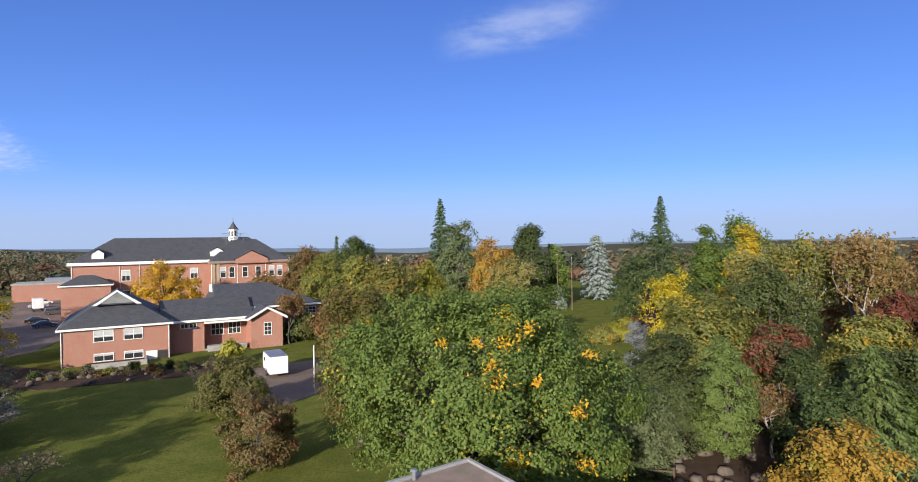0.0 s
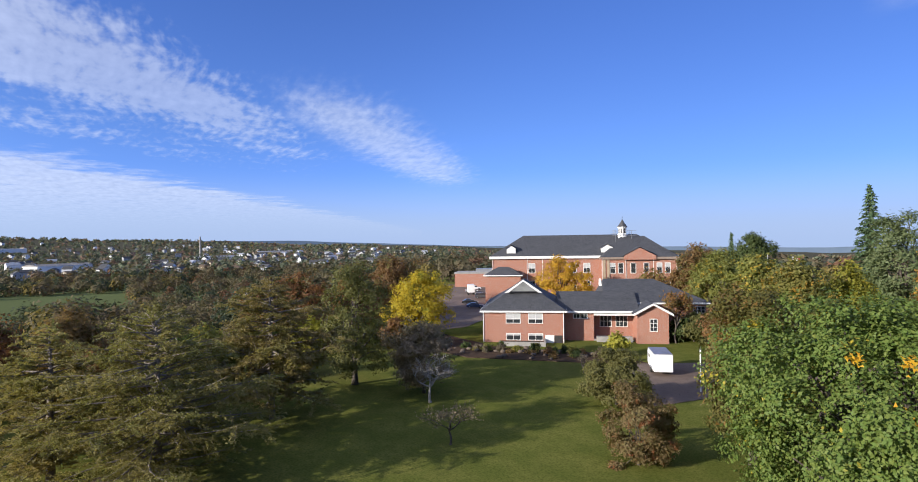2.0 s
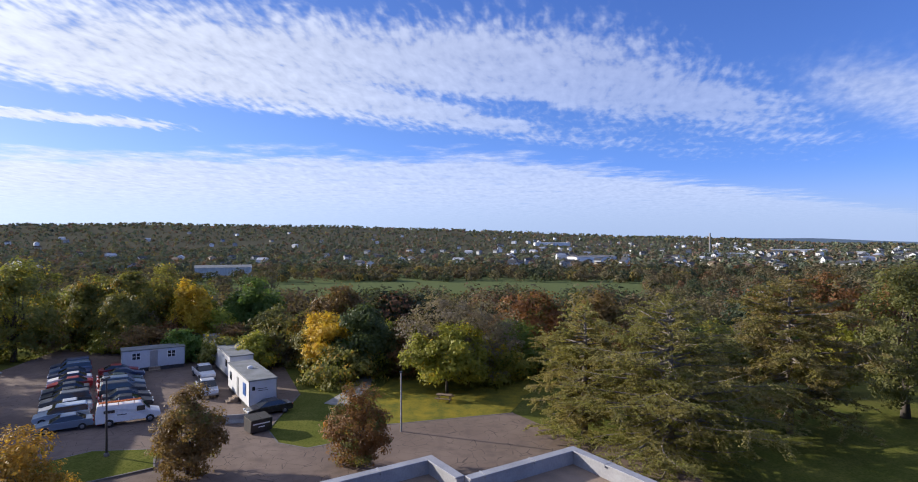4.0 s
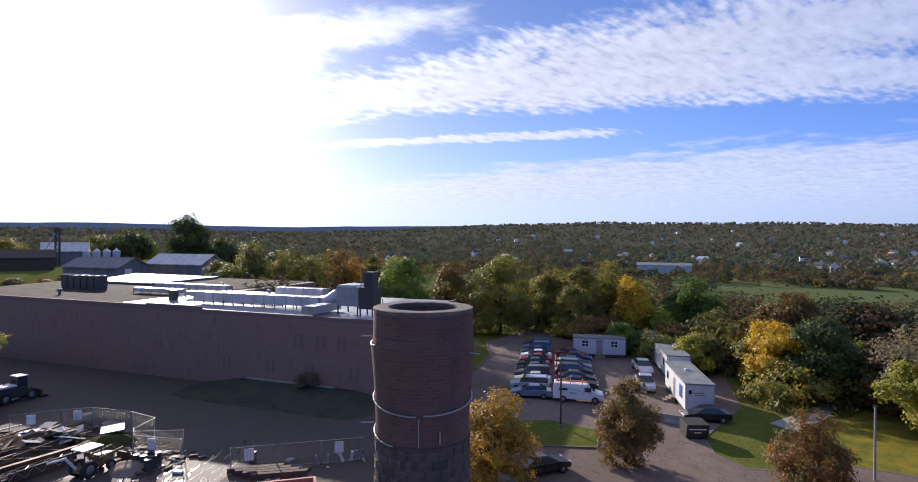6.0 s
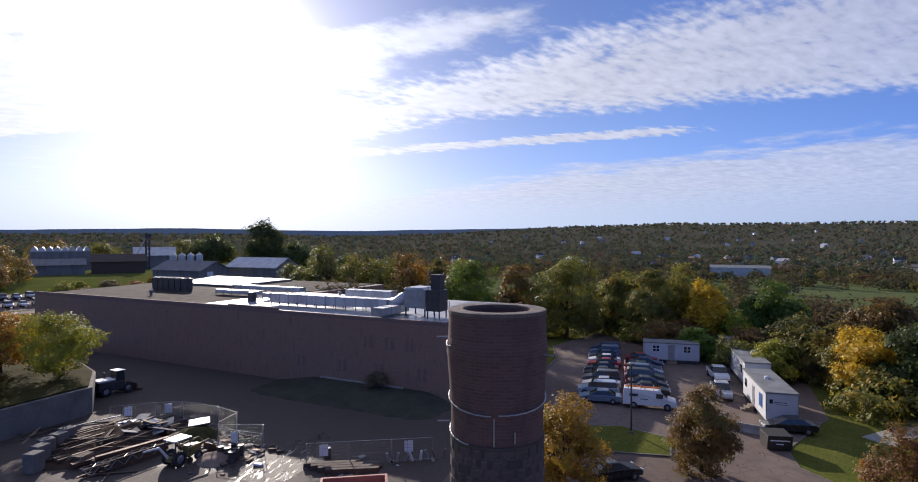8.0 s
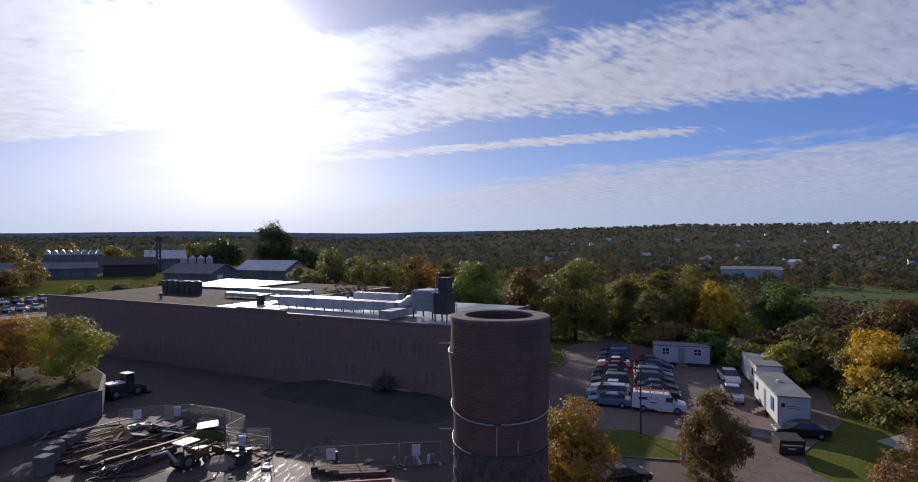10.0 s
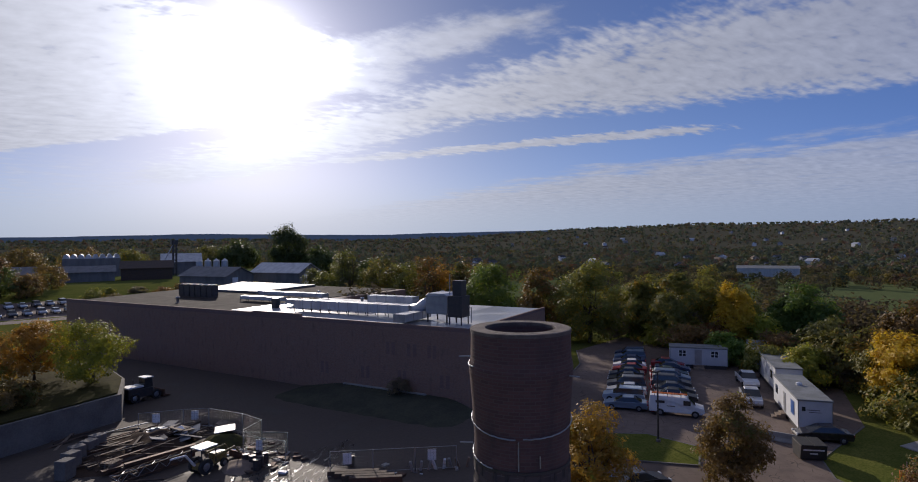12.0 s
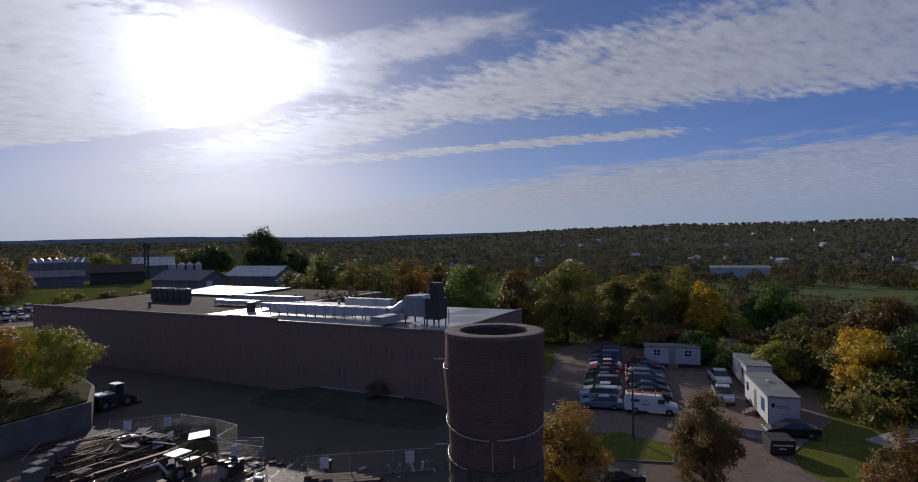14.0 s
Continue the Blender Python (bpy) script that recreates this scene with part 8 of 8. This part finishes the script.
for x, y, top, w, mat in ((-33.5, 82.5, 3.6, 3.6, "lime"), (-17.5, 93.5, 5.5, 6.0, "dark"), (-13.5, 96.0, 6.0, 6.0, "dark"), (-20.5, 91.5, 3.5, 3.5, "olive"), (-22.0, 95.5, 8.0, 5.5, "brown"),
                          (-10.0, 99.0, 6.5, 6.5, "dark"), (-29.4, 100.4, 4.2, 4.4, "dark"), (-27.6, 101.4, 5.0, 4.8, "moss"), (-25.8, 102.8, 4.4, 5.0, "dark"), (-62.5, 71.0, 4.0, 5.0, "dark"), (-67.0, 68.0, 5.0, 5.5, "brown")):
    broadleaf("round_shrub", "rounded shrub beside the school wing", x, y, top, w, mat, 0.24, 0.02, 1.2, category="shrub", cap=5000)


def flagpole(x, y, top, flag):
    t = thing("flagpole", "tall plain pole in the park" if not flag else "flagpole with a red and white flag", "flagpole", pose(x, y, ground_z(x, y)))
    part("pole", Shape().tube([(0, 0, -0.3), (0, 0, top)], [0.1, 0.05], 8), TRIM if x < 0 else WOOD, t)
    part("ball", Shape().lathe([(0.01, top - 0.12), (0.14, top), (0.01, top + 0.14)], 10), TRIM, t)
    if flag:
        for k, mat in enumerate((RED, WHITE, RED)):
            part("flag_stripe", Shape().add([(0.1 + k * 0.4, 0.08 * k, top - 0.2), (0.5 + k * 0.4, 0.08 * (k + 1), top - 0.3), (0.5 + k * 0.4, 0.08 * (k + 1), top - 1.0), (0.1 + k * 0.4, 0.08 * k, top - 0.9),
                                              (0.1 + k * 0.4, 0.08 * k + .02, top - 0.2), (0.5 + k * 0.4, 0.08 * (k + 1) + .02, top - 0.3), (0.5 + k * 0.4, 0.08 * (k + 1) + .02, top - 1.0), (0.1 + k * 0.4, 0.08 * k + .02, top - 0.9)],
                                             [(0, 1, 2, 3), (7, 6, 5, 4), (0, 4, 5, 1), (3, 2, 6, 7)]), mat, t)


flagpole(-23.9, 148.0, 14.0, False)
flagpole(-19.0, 150.0, 13.2, True)
flagpole(24.6, 137.3, 14.0, False)
flagpole(28.5, 139.0, 13.0, False)
bench = thing("park_bench", "pale wooden park bench by the garden path", "bench", pose(38.0, 92.0, 0, 0, 0, -20))
part("seat", Shape().box(-1.2, 1.2, -0.25, 0.25, 0.42, 0.48), WOOD, bench)
part("backrest", Shape().box(-1.2, 1.2, 0.22, 0.28, 0.55, 1.0), WOOD, bench)
for x in (-1.0, 1.0):
    part("leg", Shape().box(x - 0.06, x + 0.06, -0.22, 0.28, 0, 0.42), CONCRETE, bench)
for k in range(7):
    single("fence_post", Shape().tube([(0, 0, -0.2), (0, 0, 1.1)], [0.09, 0.08], 7), WOOD, "short wooden fence post in the garden", "post", pose(30 + 2.6 * k, 90.5 + 0.5 * k, 0), "posts by the garden")
for k in range(4):
    single("fence_post", Shape().tube([(0, 0, -0.2), (0, 0, 1.25)], [0.1, 0.09], 7), TIMBER, "dark wooden fence post beside the shrubs", "post", pose(9.5 + 2.2 * k, 41.6 - 0.5 * k, 0), "posts by the maple")
    if k < 3:
        beam("fence_rail", "dark wooden fence rail between posts", (9.5 + 2.2 * k, 41.6 - 0.5 * k), (11.7 + 2.2 * k, 41.1 - 0.5 * k), 0.08, 0.12, TIMBER, 0.85, "rail", "rails by the maple")
bt = thing("box_truck", "white box truck on the school's back drive", "truck", pose(-113.5, 151, 0.05, 0, 0, 130))
part("box", Shape().box(-3.2, 1.2, -1.15, 1.15, 0.9, 3.4), WHITE, bt, bevel=0.04)
part("cab", Shape().side([(1.25, 0.6), (3.0, 0.6), (3.1, 1.5), (2.5, 2.4), (1.25, 2.5)], -1.05, 1.05), WHITE, bt, bevel=0.06)
part("windscreen", Shape().add([(3.08, -0.9, 1.55), (3.08, 0.9, 1.55), (2.58, 0.85, 2.3), (2.58, -0.85, 2.3)], [(0, 1, 2, 3)]), GLASS, bt)
for x in (-2.0, 2.2):
    for y in (-0.95, 0.95):
        wheel(bt, x, y, 0.45, 0.3)
for k, (x, y, c) in enumerate(((-118.5, 158.0, "silver"), (-103.0, 143.0, "dark grey"), (-96.5, 128.0, "black"), (-123.0, 166.0, "white"), (-89.5, 121.0, "dark blue"))):
    car(["sedan", "suv"][k % 2], c, pose(x, y, 0.05, 0, 0, 40), "parked behind the school", "cars behind the school")

# shrubs between the works and the farm
hedge_rng = random.Random(23)
for x, y, top, mat in ((-70, -172, 3.2, "brown"), (-76, -164, 2.6, "olive"), (-85, -159, 9.5, "moss"), (-89, -151, 16.6, "moss"), (-93, -143, 13.4, "olive"), (-97, -134, 11.8, "olive"),
                       (-82, -168, 4.0, "brown"), (-101, -148, 14.6, "moss"), (-66, -180, 3.6, "grey"), (-92, -160, 15.5, "olive"), (-98, -155, 13.0, "dark"), (-104, -140, 12.4, "olive"),
                       (-88, -170, 10.2, "moss"), (-96, -165, 15.0, "moss"), (-106, -152, 11.5, "olive"), (-79, -176, 3.4, "brown"), (-100, -126, 14.0, "rust"), (-108, -130, 13.6, "amber"),
                       (-112, -145, 13.4, "brown"), (-107, -120, 12.6, "moss"), (-112, -123, 13.2, "rust"), (-110, -112, 12.6, "olive"), (-116, -118, 11.8, "brown")):
    broadleaf("farm_tree", "brown-green autumn tree behind the works", x, y, top, hedge_rng.uniform(8, 11), mat, 0.27, -0.05, 1.1, group="trees behind the works", cap=5000)
broadleaf("wall_shrub", "grey-brown bare shrub on the grass bank", -37.8, -53.1, 2.9, 2.9, "grey", 0.1, 0.0, 0.7, category="shrub", base=0.9, limbs=12, cap=1500)
for x, y, h, wide, mat in ((-8, -238, 11, 13, "brown"), (4, -244, 12, 15, "moss"), (-22, -316, 13, 18, "brown"), (-46, -326, 13, 20, "brown"), (-68, -332, 12, 18, "olive"), (12, -236, 10, 14, "dark"), (-98, -305, 13, 18, "moss")):
    broadleaf("farm_tree", "brown autumn tree round the farm", x, y, ground_z(x, y) + h, wide, mat, 0.32, -0.05, 1.2, group="trees round the farm", cap=7000)
for x, y, h, mat in ((-36, -166, 4.5, "rust"), (-41, -170, 4.0, "brown"), (-16, -214, 7.0, "brown"), (-10, -216, 9.0, "dark"), (-24, -232, 8.0, "brown"), (-4, -210, 8.0, "olive"), (-47, -176, 3.2, "olive")):
    broadleaf("farm_shrub", "autumn shrub beside the farm lane", x, y, ground_z(x, y) + h, h * 1.4, mat, 0.25, -0.1, 1.1, category="shrub", group="shrubs by the farm lane", cap=4000)
for k in range(22):
    x, y = hedge_rng.uniform(-66, -30), hedge_rng.uniform(-214, -172)
    broadleaf("farm_shrub", "low brown autumn scrub before the farm", x, y, ground_z(x, y) + hedge_rng.uniform(1.2, 3.0), hedge_rng.uniform(4, 8), hedge_rng.choice(["brown", "rust", "grey", "olive"]), 0.2, -0.2, 1.1,
              category="shrub", group="scrub before the farm", limbs=6, cap=1500)
marker = thing("marker_post", "short post with a yellow top by the lawn", "post", pose(-51.0, -9.1, 0.03))
part("post", Shape().tube([(0, 0, -0.1), (0, 0, 2.2)], [0.035, 0.035], 8), WOOD, marker)
part("sign", Shape().box(-0.12, 0.12, -0.02, 0.02, 1.2, 1.75), YELLOW_SIGN, marker, "small yellow sign plate")
notice = on_grid(-62.4, 13.36, 1.4)
single("notice_board", Shape().box(-0.6, 0.6, -0.03, 0.0, 0, 1.3), BLUE_PLASTIC, "blue notice board on the trailer's side", "sign", notice, bevel=0.01)

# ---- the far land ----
# hill foliage with the air's haze mixed in: paler and bluer than FAR_LEAF
HAZY_HILL_LEAF = {
    "green": leaves("hazy_hill_green_foliage", (0.098, 0.117, 0.078), (0.138, 0.152, 0.101), through=0.2, gloss=0.0),
    "olive": leaves("hazy_hill_olive_foliage", (0.138, 0.135, 0.091), (0.178, 0.166, 0.111), through=0.2, gloss=0.0),
    "brown": leaves("hazy_hill_brown_foliage", (0.155, 0.122, 0.091), (0.196, 0.147, 0.111), through=0.2, gloss=0.0),
    "dark": leaves("hazy_hill_dark_foliage", (0.076, 0.096, 0.073), (0.103, 0.117, 0.088), through=0.2, gloss=0.0),
    "yellow": leaves("hazy_hill_yellow_foliage", (0.253, 0.205, 0.091), (0.196, 0.170, 0.091), through=0.2, gloss=0.0),
    "rust": leaves("hazy_hill_rust_foliage", (0.190, 0.129, 0.091), (0.161, 0.115, 0.091), through=0.2, gloss=0.0),
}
# the houses of the town: the turn from north, the distance, the turn of the house and its kind
rng_town = np.random.default_rng(21)
TOWN = []
for k in range(270):
    az = rng_town.choice([rng_town.uniform(40, 100), rng_town.uniform(46, 84), rng_town.uniform(98, 138)], p=[0.3, 0.52, 0.18])
    TOWN.append((az, 690 * (2700 / 690) ** rng_town.uniform(0, 1), rng_town.uniform(0, 180), int(rng_town.choice(4, p=[0.34, 0.3, 0.24, 0.12]))))
# long halls: label, x, y, turn, width, depth, height
HALLS = [("long white factory hall in the valley", -864, 253, 107, 70, 30, 9), ("pale blue-grey shed in the valley", -560, -199, 110, 50, 26, 9),
         ("white store in the town", -1150, 620, 70, 80, 30, 8), ("pale store on the hill", -1900, 420, 90, 120, 30, 10),
         ("low pale store in the town", -1350, 900, 60, 90, 40, 9)]


def far_woods():
    """Woods and hedges too far to tell tree from tree, one object for each colour."""
    rng = np.random.default_rng(9)
    names = ["green", "olive", "brown", "dark", "yellow", "rust"]
    seen = [(az, r, 11.0) for az, r, _, _ in TOWN] + [(math.degrees(math.atan2(-x, y)), math.hypot(x, y), w * 0.55) for _, x, y, _, w, _, _ in HALLS]
    seen = np.array(seen)
    rows = []

    def plant(az, r, h, w, shares, lobes):
        """One tree, unless it would stand in or close before a house."""
        side = np.abs((seen[:, 0] - az) * math.pi / 180 * r)
        gap = seen[:, 1] - r
        if ((side < seen[:, 2]) & (gap > -14) & (gap < 60)).any():
            return
        x, y = -r * math.sin(radians(az)), r * math.cos(radians(az))
        rows.append((x, y, ground_z(x, y), h, w, rng.choice(6, p=shares), lobes))

    HILL, VALE = [0.2, 0.26, 0.18, 0.27, 0.03, 0.06], [0.15, 0.33, 0.27, 0.12, 0.05, 0.08]
    count = 0
    while count < 15500:
        az, r = rng.uniform(-45, 186), 610 * (4200 / 610) ** rng.uniform(0, 1)
        x, y = -r * math.sin(radians(az)), r * math.cos(radians(az))
        if noise.noise((x * 0.0045, y * 0.0045, 7)) < -0.36 or (az < 22 and (r > 1500 or rng.uniform() < 0.4)) or (az < 46 and r > 3000):
            continue
        plant(az, r, rng.uniform(7, 12) * max(1.0, r / 3000), rng.uniform(7, 13) * max(1.0, r / 2000), HILL, 26 if r < 1200 else 15 if r < 2200 else 9)
        count += 1
    for _ in range(430):                      # the slope below the plateau
        plant(rng.uniform(46, 150), rng.uniform(112, 265), rng.uniform(6, 10.5), rng.uniform(7, 11), VALE, 480)
    for _ in range(420):                      # north of the field the woods come nearer
        plant(rng.uniform(36, 68.5), rng.uniform(240, 620), rng.uniform(7, 12), rng.uniform(8, 13), VALE, 230)
    for _ in range(560):                      # the hedge beyond the field
        plant(rng.uniform(64, 140), rng.uniform(470, 640), rng.uniform(6, 11), rng.uniform(8, 14), VALE, 130)
    for _ in range(60):                       # a copse in the field
        plant(rng.uniform(105, 124), rng.uniform(300, 470), rng.uniform(6, 10), rng.uniform(8, 13), VALE, 140)
    for _ in range(200):                      # behind the farm and the brick works
        az = rng.uniform(138, 186)
        plant(az, rng.uniform(345 if az > 150 else 255, 620), rng.uniform(7, 11), rng.uniform(9, 14), VALE, 150)
    for _ in range(420):                      # beyond the school and the park
        r = 230 * (2600 / 230) ** rng.uniform(0, 1)
        plant(rng.uniform(-45, 40), r, rng.uniform(6, 10.5), rng.uniform(10, 18) * (1 + r / 2500), VALE, 90 if r < 900 else 40)
    table = np.array(rows)
    away = np.hypot(table[:, 0], table[:, 1])
    for near, name, tone, words in ((True, "far_wood", FAR_LEAF, "far autumn woodland in "), (False, "distant_wood", HAZY_HILL_LEAF, "hazy distant wooded hills in ")):
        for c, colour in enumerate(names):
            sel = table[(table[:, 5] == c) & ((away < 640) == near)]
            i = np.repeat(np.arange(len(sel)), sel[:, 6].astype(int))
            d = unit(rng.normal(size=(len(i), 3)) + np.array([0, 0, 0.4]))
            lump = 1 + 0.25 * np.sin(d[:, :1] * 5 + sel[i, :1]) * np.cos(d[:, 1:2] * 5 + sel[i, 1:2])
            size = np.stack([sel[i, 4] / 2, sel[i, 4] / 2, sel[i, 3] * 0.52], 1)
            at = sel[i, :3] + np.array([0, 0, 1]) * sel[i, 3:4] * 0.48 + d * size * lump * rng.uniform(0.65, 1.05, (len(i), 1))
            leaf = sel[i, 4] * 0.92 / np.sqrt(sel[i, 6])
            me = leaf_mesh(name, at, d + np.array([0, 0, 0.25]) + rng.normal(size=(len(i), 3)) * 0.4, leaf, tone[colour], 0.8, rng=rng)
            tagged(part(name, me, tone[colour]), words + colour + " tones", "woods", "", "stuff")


far_woods()


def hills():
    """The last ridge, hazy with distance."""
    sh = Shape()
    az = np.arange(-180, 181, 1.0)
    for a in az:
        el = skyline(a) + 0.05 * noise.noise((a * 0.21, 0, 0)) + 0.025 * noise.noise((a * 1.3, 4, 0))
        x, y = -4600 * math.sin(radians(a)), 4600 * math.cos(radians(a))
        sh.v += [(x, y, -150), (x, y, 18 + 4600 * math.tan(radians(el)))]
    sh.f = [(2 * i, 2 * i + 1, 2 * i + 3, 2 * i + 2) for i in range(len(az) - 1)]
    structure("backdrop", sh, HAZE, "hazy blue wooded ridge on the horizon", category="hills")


# distance haze is put into the ridge's blue base colour
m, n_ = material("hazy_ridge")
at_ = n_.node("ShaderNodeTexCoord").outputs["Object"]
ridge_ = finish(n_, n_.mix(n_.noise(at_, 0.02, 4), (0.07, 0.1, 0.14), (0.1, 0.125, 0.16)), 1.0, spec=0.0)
ridge_.inputs["Emission Color"].default_value, ridge_.inputs["Emission Strength"].default_value = (0.45, 0.63, 1.0, 1), 0.05   # air light before the far ridge, put in as its own glow
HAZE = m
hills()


def house(name, label, wall, roof, w, d, h, rise):
    t = thing(name, label, "house", pose(0, 0, -500), "houses of the town")
    part("wall", Shape().side([(-w / 2, -3), (w / 2, -3), (w / 2, h), (0, h + rise), (-w / 2, h)], -d / 2, d / 2), wall, t)
    r = Shape()
    for s_ in (-1, 1):
        r.add([(0, -d / 2 - .4, h + rise + .05), (0, d / 2 + .4, h + rise + .05), (s_ * (w / 2 + .5), d / 2 + .4, h - .3), (s_ * (w / 2 + .5), -d / 2 - .4, h - .3),
               (0, -d / 2 - .4, h + rise + .3), (0, d / 2 + .4, h + rise + .3), (s_ * (w / 2 + .5), d / 2 + .4, h - .05), (s_ * (w / 2 + .5), -d / 2 - .4, h - .05)],
              [(0, 1, 2, 3), (7, 6, 5, 4), (3, 2, 6, 7), (0, 3, 7, 4), (1, 5, 6, 2)])
    part("roof", r, roof, t)
    wn = Shape()
    for s_ in (-1, 1):
        for k in (-1, 0, 1):
            wn.box(s_ * w / 2 - 0.03, s_ * w / 2 + 0.03, k * d * 0.3 - 0.6, k * d * 0.3 + 0.6, h * 0.45, h * 0.8)
    for k in (-1, 1):
        part("window", Shape().box(k * w * 0.25 - 0.5, k * w * 0.25 + 0.5, -d / 2 - 0.03, -d / 2 + 0.03, h * 0.5, h * 0.82), GLASS, t)
    return t


GREY_WALL = worn("grey_clapboard", (0.4, 0.42, 0.44), (0.3, 0.31, 0.33), 0.8)
BEIGE_WALL = worn("beige_clapboard", (0.5, 0.44, 0.34), (0.4, 0.35, 0.28), 0.8)
KINDS = [house("town_house", "white clapboard house with grey roof", WHITE, SHINGLE, 9, 11, 5.5, 3),
         house("town_house", "grey house with dark roof", GREY_WALL, SHINGLE, 8, 12, 5, 2.5),
         house("town_house", "beige house with brown roof", BEIGE_WALL, TIMBER, 9, 13, 4, 2.5),
         house("town_house", "white house with pale metal roof", WHITE, PALE_METAL, 11, 16, 5, 3)]
for k, (az, r, turn, kind) in enumerate(TOWN):
    x, y = -r * math.sin(radians(az)), r * math.cos(radians(az))
    m = pose(x, y, ground_z(x, y) + 1.8, 0, 0, turn)
    if k < 4:
        KINDS[k].matrix_basis = m
    else:
        copy_thing(KINDS[kind], m)


def long_hall(name, label, x, y, turn, w, d, h, wall, roof, rise=1.5, group=""):
    z = ground_z(x, y)
    t = thing(name, label, "building", pose(x, y, z, 0, 0, turn), group)
    part("wall", Shape().side([(-w / 2, -2), (w / 2, -2), (w / 2, h), (-w / 2, h)], -d / 2, d / 2), wall, t)
    rf = Shape().add([(-w / 2 - .6, -d / 2 - .6, h - .2), (w / 2 + .6, -d / 2 - .6, h - .2), (w / 2 + .6, 0, h + rise), (-w / 2 - .6, 0, h + rise), (w / 2 + .6, d / 2 + .6, h - .2), (-w / 2 - .6, d / 2 + .6, h - .2)],
                     [(0, 1, 2, 3), (3, 2, 4, 5), (0, 3, 5), (1, 4, 2), (0, 5, 4, 1)])
    part("roof", rf, roof, t)
    return t


for k, (label, x, y, turn, w, d, h) in enumerate(HALLS):
    long_hall("factory_hall", label, x, y, turn, w, d, h, (WHITE, PALE_METAL, WHITE, WHITE, BEIGE_WALL)[k], (BARN_METAL, OLD_ROOF, PALE_METAL, PALE_METAL, PALE_METAL)[k], 2 if k < 2 else 1)
stack = thing("factory_stack", "tall thin pale factory chimney in the town", "chimney", pose(-1336, 684, ground_z(-1336, 684)))
part("shaft", Shape().lathe([(2.6, -2), (1.7, 48), (1.9, 48.2), (1.9, 49.5)], 12), CONCRETE, stack)
